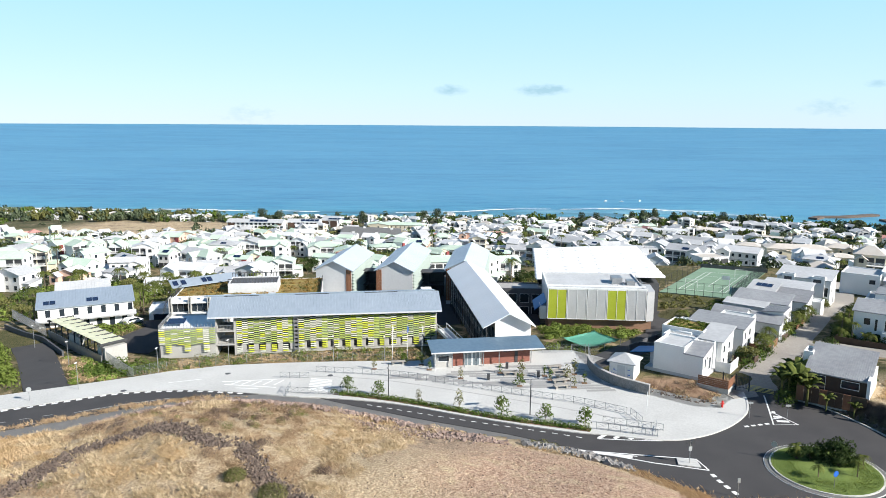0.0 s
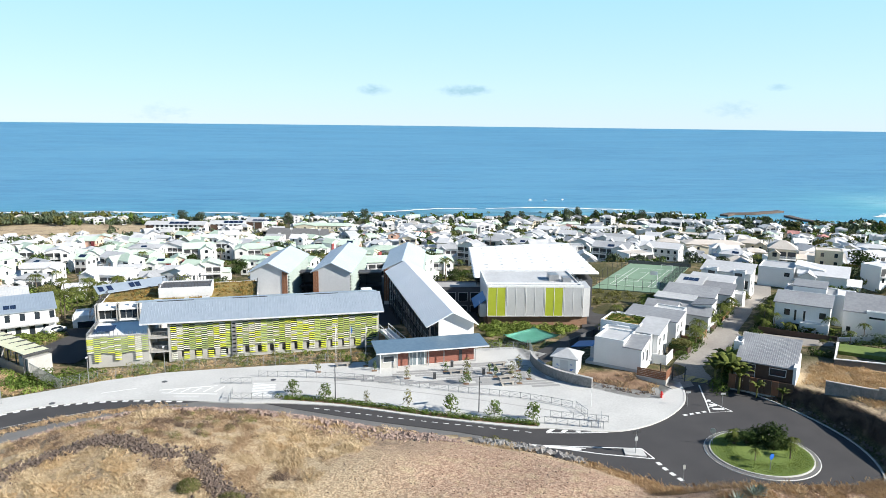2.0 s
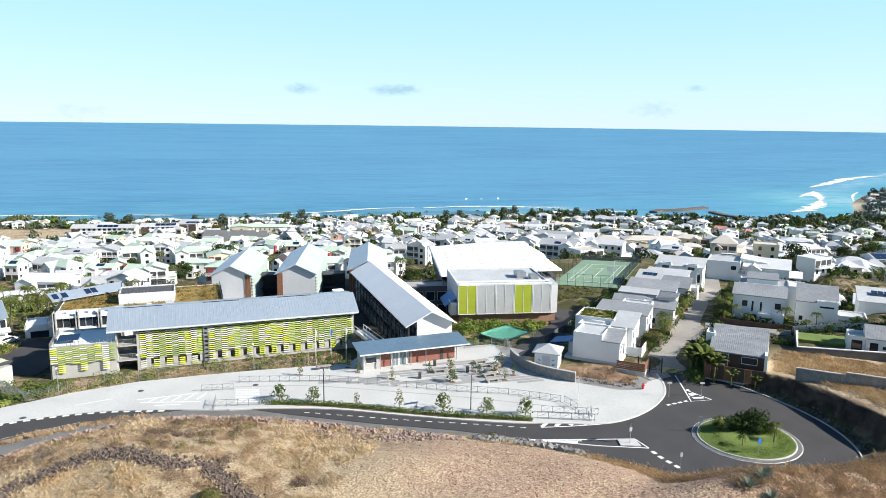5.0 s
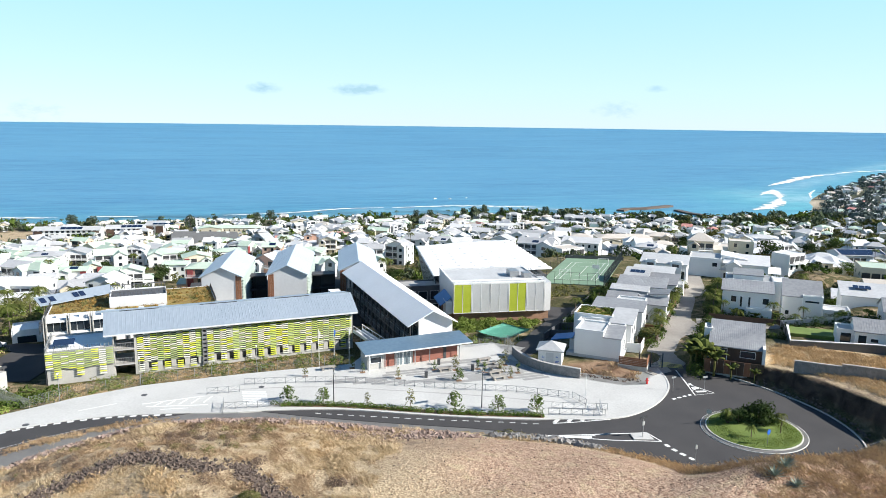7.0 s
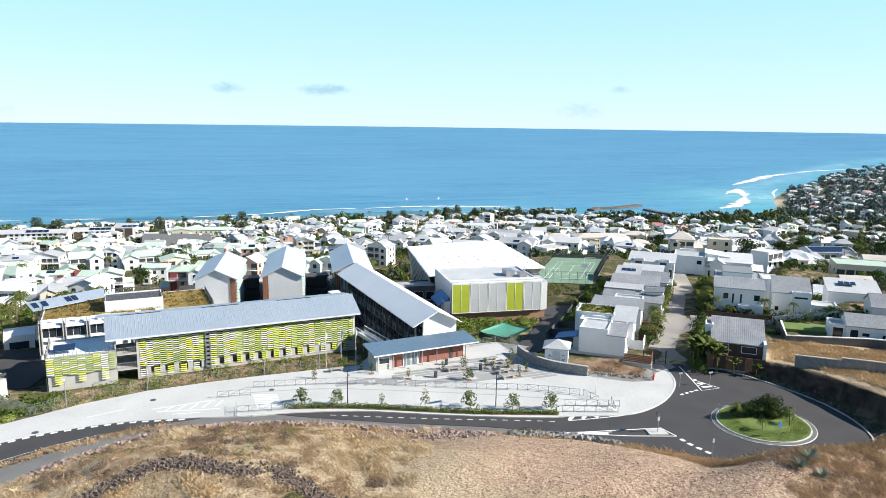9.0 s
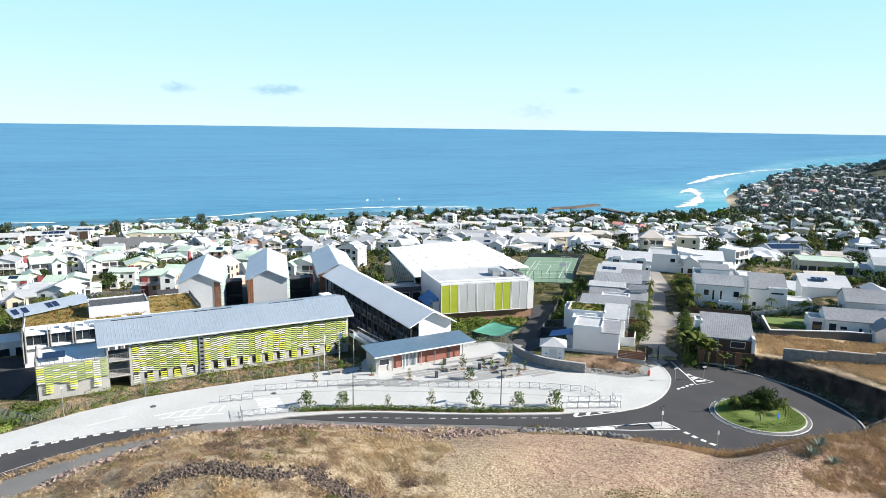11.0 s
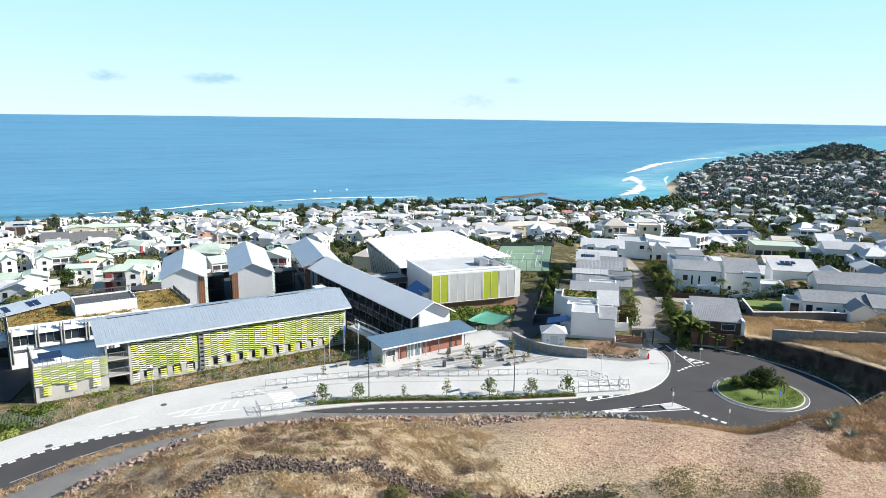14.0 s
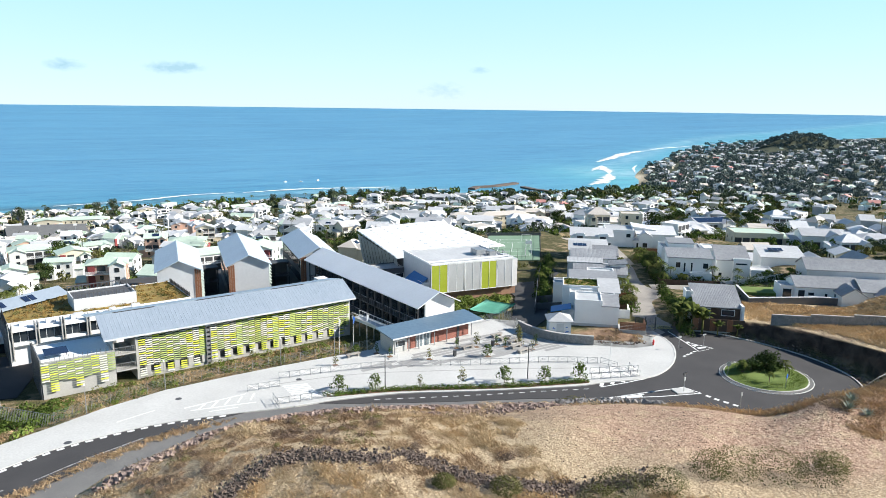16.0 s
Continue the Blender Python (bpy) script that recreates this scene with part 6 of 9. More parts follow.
H5 = villa("white villa with wide ribbed grey roof", 1.2, 41.8, -1.6,
           [(0, 9.6, 0, 5.0, 5.6, "shed_y", 0.9, WHITE, ROOF_GREY, 0.4), (6.6, 9.6, -2.5, 0, 5.0, "flat", 0, PALE_GREY, ROOF_PALE, 0), (-1, 6.6, -3.4, -0.4, 5.2, "shed_y", 0.4, GREY_WALL, ROOF_PALE, 0.2)],
           [(0, "e", 0.8, 3.2, 0.9, 1.3), (0, "e", 2.8, 0.5, 1.3, 1.9), (1, "e", 0.6, 3.0, 1.0, 1.2)], 0.3)
H6 = villa("white villa with solar panels on pale roof", 0.7, 53.0, -2.3,
           [(0, 5.2, 0, 6.5, 5.7, "shed_y", 1.0, WHITE, ROOF_PALE, 0.3), (5.2, 11.6, -0.3, 5.4, 4.8, "shed_y", 1.2, WHITE, ROOF_GREY, 0.3)],
           [(1, "e", 0.8, 2.6, 1.0, 1.6), (1, "e", 2.8, 2.6, 1.0, 1.2), (1, "e", 1.6, 0.2, 1.4, 2.0)], 0.35)
for k in range(3):
    bm = bmesh.new()
    box(bm, 1.0 + 1.1 * k, 2.0 + 1.1 * k, 3.0, 4.8, 0.25, 0.3, pose(0, 0, 6.1 - 0.15 * 3.0, 8.7, 0, 0))
    part("solar_panel", bm, SOLAR, H6)
H7 = villa("white villa with flat roof and terrace", 1.0, 64.5, -2.9,
           [(0, 9.5, 0, 6.0, 5.4, "shed_y", 0.5, WHITE, ROOF_PALE, 0.3), (9.5, 12, 1, 5, 3.0, "flat", 0, WHITE, ROOF_PALE, 0)], [(0, "e", 1.0, 3.2, 1.2, 1.4), (0, "s", 2, 3.4, 1.2, 1.0)])
H8 = villa("tall white villa with two dormers and balcony", 1.4, 77, -3.5,
           [(0, 11.4, 0, 7.5, 6.2, "shed_y", 1.1, WHITE, ROOF_PALE, 0.35), (1.2, 3.8, -0.6, 1.2, 6.9, "flat", 0, WHITE, ROOF_GREY, 0), (7.4, 10.2, -0.6, 1.2, 6.9, "flat", 0, WHITE, ROOF_GREY, 0)],
           [(1, "s", 0.4, 5.5, 1.8, 0.9), (2, "s", 0.4, 5.5, 1.8, 0.9), (0, "s", 8.6, 2.4, 2.4, 2.2), (0, "s", 8.6, 0.1, 1.6, 2.2), (0, "e", 1.5, 3.2, 1.2, 1.4), (0, "e", 4.2, 0.2, 1.2, 2.1)])
KR = villa("white cubic villa with raised parapets", 12.0, 96.5, -4.3,
           [(0, 8.5, 0, 10, 5.9, "flat", 0, WHITE, ROOF_PALE, 0), (8.5, 15, 3.5, 11, 6.4, "shed_x", -0.8, WHITE, ROOF_WHITE, 0.3), (8.5, 13.5, -0.5, 3.5, 3.0, "hip", 0.9, WHITE, ROOF_PALE, 0.4)],
           [(0, "s", 6.2, 3.6, 1.4, 1.2), (1, "s", 0.8, 3.8, 0.6, 0.9), (1, "s", 3.4, 3.8, 0.6, 0.9), (2, "s", 0.8, 0.2, 2.0, 2.1)])
K1 = villa("white two-storey villa with ribbed grey roof", 22.2, 39.6, -0.4,
           [(0, 9.2, 0, 5.5, 5.9, "shed_y", 1.0, WHITE, ROOF_GREY, 0.3), (4.6, 9.2, -1.4, 0, 2.9, "flat", 0, WHITE, ROOF_PALE, 0)],
           [(0, "s", 1.6, 3.6, 1.1, 1.3), (0, "s", 3.3, 2.7, 0.5, 2.2), (0, "s", 4.8, 2.7, 0.5, 2.2), (0, "s", 7.4, 3.6, 1.2, 1.3), (0, "s", 3.2, 0.1, 1.2, 2.2), (1, "s", 0.8, 0.5, 0.6, 1.2), (1, "s", 2.6, 0.5, 0.6, 1.2)], 0.3)
K2 = villa("white cubic villa with parapet and long window", 22.4, 52, -1.0,
           [(0, 9.5, 0, 7, 6.4, "flat", 0, WHITE, ROOF_GREY, 0), (1.5, 7.5, 0.8, 6, 7.2, "shed_y", 0.4, WHITE, ROOF_GREY, 0.1), (9.5, 12.5, -0.6, 5, 6.7, "flat", 0, WHITE, ROOF_WHITE, 0)],
           [(0, "s", 0.8, 4.0, 1.6, 1.1), (0, "s", 6.2, 4.0, 1.8, 1.1), (0, "s", 2.8, 4.3, 0.8, 0.8)])
M1 = villa("grey-roofed villa with slot window", 33.4, 44.2, -0.2,
           [(0, 7.2, 0, 6, 4.6, "shed_y", 2.2, WHITE, ROOF_GREY, 0.15), (7.2, 12, -1.6, 3.0, 3.0, "flat", 0, WHITE, ROOF_PALE, 0), (3.6, 7.2, -0.5, 0.6, 5.1, "flat", 0, WHITE, ROOF_PALE, 0)],
           [(2, "s", 0.4, 3.7, 2.6, 0.5), (0, "s", 0.6, 0.8, 0.8, 1.0), (0, "s", 4.6, 0.8, 0.9, 1.0), (1, "e", 1.2, 0.3, 1.4, 2.0)])
M2 = villa("white villa with solar heater on pale roof", 44.5, 50, -0.6,
           [(0, 9.5, 0, 7, 5.0, "shed_y", 1.4, WHITE, ROOF_PALE, 0.3), (6, 10, -3, 0, 3.0, "flat", 0, WHITE, ROOF_PALE, 0)], [(0, "s", 1, 1, 1.2, 1.2), (1, "s", 1, 0.2, 1.6, 2.0)])
for k in range(3):
    bm = bmesh.new()
    box(bm, 2.2 + 1.1 * k, 3.2 + 1.1 * k, 3.0, 4.6, 0.3, 0.36, pose(0, 0, 5.2, 11.3, 0, 0))
    part("solar_panel", bm, SOLAR, M2)
V1 = villa("long low villa with ribbed grey gable roofs", 40.8, 21.4, 1.6,
           [(2.6, 14, 0, 6.5, 3.0, "gable_x", 1.4, WHITE, ROOF_GREY, 0.3), (9.5, 13.5, -4.0, 0.4, 2.6, "gable_y", 1.3, WHITE, ROOF_GREY, 0.25), (14, 24, -1.5, 6, 2.9, "gable_x", 1.5, WHITE, ROOF_GREY, 0.3),
            (16, 20.5, -4.5, -1, 2.6, "gable_y", 1.3, WHITE, ROOF_GREY, 0.25), (0, 2.6, 1.0, 5, 2.9, "flat", 0, WHITE, ROOF_PALE, 0)],
           [(0, "s", 2.2, 1.3, 1.2, 0.7), (0, "s", 5.2, 1.1, 0.6, 0.8), (4, "s", 0.5, 0.1, 1.7, 2.2), (1, "w", 0.6, 0.2, 1.0, 1.9), (0, "s", 0.4, 0.2, 1.3, 2.2)], 0.4)
V2 = villa("large villa with wide ribbed grey gable roof", 49.6, 35, 0.4,
           [(0, 16, 0, 7, 4.8, "gable_x", 1.8, GREY_WALL, ROOF_GREY, 0.3), (5, 18, -2.5, 0, 3.6, "flat", 0, GREY_WALL, ROOF_PALE, 0)], [(0, "w", 1.2, 1.2, 1.2, 1.2), (1, "s", 1, 1, 1.4, 1.2)], 0.4)
R1 = villa("dark timber bungalow under a ribbed grey roof", 21.3, 2.2, 2.2,
           [(0.3, 7.6, 0.6, 7.2, 2.5, "shed_y", 2.1, WOOD_DARK, ROOF_GREY, 0.35), (7.6, 8.0, -0.4, 7.0, 3.0, "flat", 0, WHITE, ROOF_PALE, 0), (-0.9, 0.3, 4, 7, 4.2, "flat", 0, WHITE, ROOF_PALE, 0)],
           [(0, "s", 4.2, 1.0, 2.2, 1.1), (0, "s", 1.0, 0.1, 1.4, 2.1)], 0.28)
for k in range(9):
    bm = bmesh.new()
    box(bm, -0.4 + 0.93 * k, 0.5 + 0.93 * k, -1.5, -1.38, -1.2, 0.9)
    part("terrace_board", bm, WOOD_DARK if k % 3 else WOOD, R1)
bm = bmesh.new()
box(bm, -0.3, 7.8, -1.35, 0.6, -1.5, 0.1)
part("terrace", bm, RAW_CONCRETE, R1)


def garden_wall(pts, top, thick, mat, label, cat="garden wall", name="garden_wall", deep=1.6):
    bm = bmesh.new()
    ribbon(bm, [estate(*p) for p in pts], thick / 2, top, deep, lambda x, y: float(ground(x, y)))
    return single(name, bm, mat, label, cat)


for pts, z in (([(33.0, -0.4), (39, -0.45)], 4.8), ([(39, -0.45), (45.5, -0.5)], 5.15), ([(45.5, -0.5), (62, -0.6)], 5.5)):
    bm = bmesh.new()
    ribbon(bm, [estate(*p) for p in pts], 0.12, z, 2.6, lambda x, y: 0.0)
    single("block_wall", bm, STONE, "grey block wall stepping along the bank", "wall")
    bm = bmesh.new()
    ribbon(bm, [estate(*p) for p in pts], 0.17, z + 0.09, 0.1, lambda x, y: 0.0)
    single("wall_coping", bm, RAW_CONCRETE, "pale coping on the block wall", "coping")
bm = bmesh.new()
ribbon(bm, [estate(*p) for p in ((33.4, 25), (33.4, 15.2), (46, 18.4), (50, 18.6))], 0.15, 3.4, 2.4, lambda x, y: 0.0)
single("garden_wall", bm, CHARCOAL, "dark garden wall round a pool garden", "garden wall")
bm = bmesh.new()
ribbon(bm, [estate(*p) for p in ((33.4, 25), (33.4, 15.2), (46, 18.4), (50, 18.6))], 0.2, 3.5, 0.12, lambda x, y: 0.0)
single("wall_coping", bm, WHITE, "white coping on the pool garden wall", "coping")
bm = bmesh.new()
prism(bm, [estate(*p) for p in ((33.6, 24), (33.6, 28.5), (42, 29.5), (42, 24.5))], 0.5, 2.3)
single("garden_lawn", bm, LAWN, "small green garden lawn behind walls", "lawn", "structure")
for pts, top, mat, label in (
        ([(8.7, 5.5), (10.9, 5.5), (10.9, 9.5)], 1.7, WHITE, "white garden wall beside the lane"),
        ([(9.2, 14.5), (12.2, 14.5)], 1.8, WHITE, "white garden wall beside the lane"),
        ([(11, 30), (12.6, 30.5), (12.6, 37)], 1.7, PALE_GREY, "pale garden wall beside the lane"),
        ([(20, 36.5), (26, 36.5), (33, 36.8)], 1.3, WOOD_DARK, "dark boarded garden fence on lane"),
        ([(33, 37), (46, 38)], 1.2, PALE_GREY, "pale boundary wall by the lane"),
        ([(9.5, 21.5), (12.5, 21.5), (12.5, 28)], 1.4, WOOD, "brown timber fence by a villa"),
        ([(12.2, 52), (12.4, 62)], 1.5, WOOD, "brown timber fence by a villa"),
        ([(20.5, 88), (27, 88.5)], 1.4, WOOD, "brown timber fence by a villa"),
        ([(9.6, 12.2), (12.6, 12.4), (12.7, 14.3)], 1.3, WOOD_DARK, "dark timber terrace fence by a villa"),
        ([(10.5, 23.6), (12.9, 23.6)], 1.6, PALE_GREY, "pale garden wall between two villas"),
        ([(12.7, 30.6), (12.8, 36.0)], 1.3, WOOD_DARK, "dark timber terrace fence by a villa"),
        ([(12.5, 44), (12.7, 51)], 1.3, WOOD, "brown timber fence by a villa"),
        ([(33.2, 25.2), (33.2, 36.4)], 1.3, CHARCOAL, "dark boundary wall beside the parking court"),
        ([(20.2, 37.0), (20.2, 50)], 1.3, WOOD_DARK, "dark boarded garden fence on lane"),
        ([(-6.0, 8), (-6.2, 24), (-6.4, 40), (-6.2, 58)], 1.6, CHARCOAL, "dark boundary wall behind the villas"),
        ([(-6.0, 12), (-1.2, 12)], 1.5, CHARCOAL, "dark plot wall behind the villas"),
        ([(-6.1, 20), (-0.4, 20)], 1.5, CHARCOAL, "dark plot wall behind the villas")):
    garden_wall(pts, top, 0.14, mat, label)
deck = thing("timber_deck", "brown timber terrace screen on stone base", "terrace", *estate(8.6, -2.2), 0.9, F_R)
for k in range(5):
    bm = bmesh.new()
    box(bm, 0, 4.2, -0.04, 0.04, 0.35 + 0.26 * k, 0.57 + 0.26 * k)
    part("board", bm, WOOD, deck)
    bm = bmesh.new()
    box(bm, 4.16, 4.24, 0, 3, 0.35 + 0.26 * k, 0.57 + 0.26 * k)
    part("board", bm, WOOD, deck)
bm = bmesh.new()
box(bm, -0.1, 4.3, -0.15, 3, -0.9, 0.3)
part("base", bm, RAW_CONCRETE, deck)
gate = thing("lane_gate", "dark steel double gate at the lane mouth", "gate", *estate(11.4, 0.2), 0.75, F_R + 12)
for x in (0, 1.75, 3.5):
    bm = bmesh.new()
    box(bm, x - 0.08, x + 0.08, -0.08, 0.08, -0.5, 2.1)
    part("post", bm, DARK, gate)
for x in (0.1, 1.85):
    bm = bmesh.new()
    for k in range(9):
        tube(bm, (x + 0.19 * k, 0, 0.1), (x + 0.19 * k, 0, 1.8), 0.02, n=4)
    tube(bm, (x, 0, 0.15), (x + 1.5, 0, 0.15), 0.03, n=4)
    tube(bm, (x, 0, 1.75), (x + 1.5, 0, 1.75), 0.03, n=4)
    part("leaf", bm, DARK, gate)

# ---- left side: terrace house, carport, service buildings ----
lb = building("terrace_house", "long white two-storey terrace with grey-blue roof", "house", -78.2, 131.4, -3.2, 26.5,
              [(0, 17, 0, 7, 4.9, "shed_y", 1.5, WHITE, ROOF_BLUE, 0.35), (-0.3, 17.3, -1.3, 0, 2.5, "shed_y", 0.35, WHITE, ROOF_PALE, 0.15, 2.3), (3, 13, 7, 13, 5.4, "shed_y", 1.6, WHITE, ROOF_PALE, 0.3)],
              [(0, "s", 1.2 + 2.45 * k, 3.0, 1.0, 1.6) for k in range(7)] + [(0, "s", 0.9 + 2.3 * k, 0.2, 1.1, 1.9) for k in range(7)], ribs=0.5)
for u in (1.0, 2.1, 8.6, 9.7):
    bm = bmesh.new()
    box(bm, u, u + 0.95, 1.2, 2.8, 0.1, 0.15, pose(0, 0, 5.0, 12, 0, 0))
    part("solar_panel", bm, SOLAR, lb)
garage = building("garage_row", "low white garage row with dark doors", "garage", -61.0, 141.5, -4.2, 14, [(0, 16, 0, 6, 3.4, "flat", 0, WHITE, ROOF_WHITE, 0)],
                  [(0, "s", 0.8 + 4.0 * k, 0.3, 3.2, 2.0) for k in range(4)])
car = thing("car", "white hatchback parked beside the garages", "car", -63.0, 138.2, float(ground(-63.0, 138.2)) + 0.02, 60)


def build_car(ob, mat):
    bm = bmesh.new()
    prism(bm, [(-2.0, 0.3), (2.0, 0.3), (2.05, 0.75), (1.2, 0.92), (0.6, 1.42), (-1.3, 1.45), (-1.95, 0.95)], -0.85, 0.85, "y")
    bmesh.ops.bevel(bm, geom=bm.edges[:], offset=0.06, segments=1, affect="EDGES")
    part("body", bm, mat, ob)
    bm = bmesh.new()
    prism(bm, [(-1.75, 0.97), (1.02, 0.97), (0.55, 1.36), (-1.25, 1.38)], -0.87, 0.87, "y")
    part("glazing", bm, GLASS, ob)
    for x in (-1.25, 1.25):
        for y in (-0.8, 0.8):
            bm = bmesh.new()
            tube(bm, (x, y - 0.1, 0.31), (x, y + 0.1, 0.31), 0.31, n=12)
            wh = part("wheel", bm, DARK, ob)
            bm = bmesh.new()
            tube(bm, (x, y - 0.11, 0.31), (x, y + 0.11, 0.31), 0.18, n=10)
            part("rim", bm, STEEL, wh)


build_car(car, WHITE)
single("drive", slab([(-63.6, 124.6), (-61.8, 127.4), (-60.6, 132), (-59.4, 136.2), (-66, 139), (-60, 141), (-48, 143), (-49, 136), (-50, 128), (-52, 119), (-57, 119.6)], 0.0, 0.4, lambda x, y: float(ground(x, y)) + 0.1), ASPHALT, "dark asphalt yard beside the school annexe", "road", "structure")
bm = bmesh.new()
ribbon(bm, [(-84.5, 131), (-78, 126.4), (-73, 123.6), (-68.6, 119.2), (-65, 115.4)], 0.15, 0.95, 1.8, lambda x, y: float(ground(x, y)))
single("retaining_wall", bm, CHARCOAL, "low dark retaining wall beside the side drive", "wall")
port = thing("carport", "long carport roofed with pale translucent panels", "carport", -56.2, 112.6, -1.6, 139.5)
for i in range(8):
    for j in range(3):
        bm = bmesh.new()
        box(bm, 0.2 + 2.7 * i, 2.7 + 2.7 * i, -3.6 + 1.45 * j, -2.3 + 1.45 * j, 2.5 + 0.12 * j, 2.56 + 0.12 * j)
        part("panel", bm, material("cream_panel", (0.62, 0.62, 0.42), (0.72, 0.72, 0.52), 0.6, 0.5) if i + j == 0 else bpy.data.materials["cream_panel"], port)
for i in range(9):
    bm = bmesh.new()
    box(bm, 0.04 + 2.7 * i, 0.16 + 2.7 * i, -3.8, 0.9, 2.35, 2.75)
    part("beam", bm, DARK, port)
for i in range(9):
    for y in (-3.4, 0.5):
        bm = bmesh.new()
        box(bm, 0.02 + 2.7 * i, 0.18 + 2.7 * i, y, y + 0.16, -2.5, 2.4)
        part("post", bm, DARK, port)
bm = bmesh.new()
box(bm, -0.6, 2.2, -3.3, 0.4, -2.5, 2.1)
part("store", bm, RAW_CONCRETE, port)
bm = bmesh.new()
box(bm, 9, 13.5, -0.3, 0.5, -2.5, 1.9)
part("store", bm, RAW_CONCRETE, port)
bm = bmesh.new()
box(bm, 0, 22, 0.75, 0.85, -2.5, 0.8)
part("side_wall", bm, STEEL, port)

# ---- town ----
class Chart:
    """Heights and distances read off a coarse chart, for the many far things."""
    def __init__(self, f, step_m=10):
        self.s = step_m
        self.x0, self.y0 = -900, 190
        gx, gy = np.meshgrid(np.arange(-900, 2100, step_m), np.arange(190, 1800, step_m))
        self.z = f(gx, gy)

    def __call__(self, x, y):
        u, v = (x - self.x0) / self.s, (y - self.y0) / self.s
        i, j = int(u), int(v)
        a, b = u - i, v - j
        z = self.z
        return float((z[j, i] * (1 - a) + z[j, i + 1] * a) * (1 - b) + (z[j + 1, i] * (1 - a) + z[j + 1, i + 1] * a) * b)


height_at = Chart(ground)
shore_at = Chart(lambda x, y: off_line(x, y, SHORE))


WALLS = {"white": WHITE, "cream": CREAM, "grey": PALE_GREY, "pink": PINK}
TOWN_PALE = material("town_white_roof", (0.56, 0.56, 0.565), (0.68, 0.68, 0.685), 0.2, 0.6, spread=0.12)
TOWN_GREY = material("town_grey_roof", (0.38, 0.385, 0.395), (0.5, 0.505, 0.515), 0.2, 0.6, spread=0.16)
ROOFS = {"pale": TOWN_PALE, "mint": ROOF_MINT, "grey": TOWN_GREY, "sand": ROOF_SAND, "red": ROOF_RED}
NAMES = {"pale": "pale", "mint": "mint-green", "grey": "grey", "sand": "sand-coloured", "red": "pinkish"}
SHAPES = {"gable_x": "pitched", "gable_y": "pitched", "hip": "hipped", "flat": "flat", "shed_y": "sloping"}
taken = []


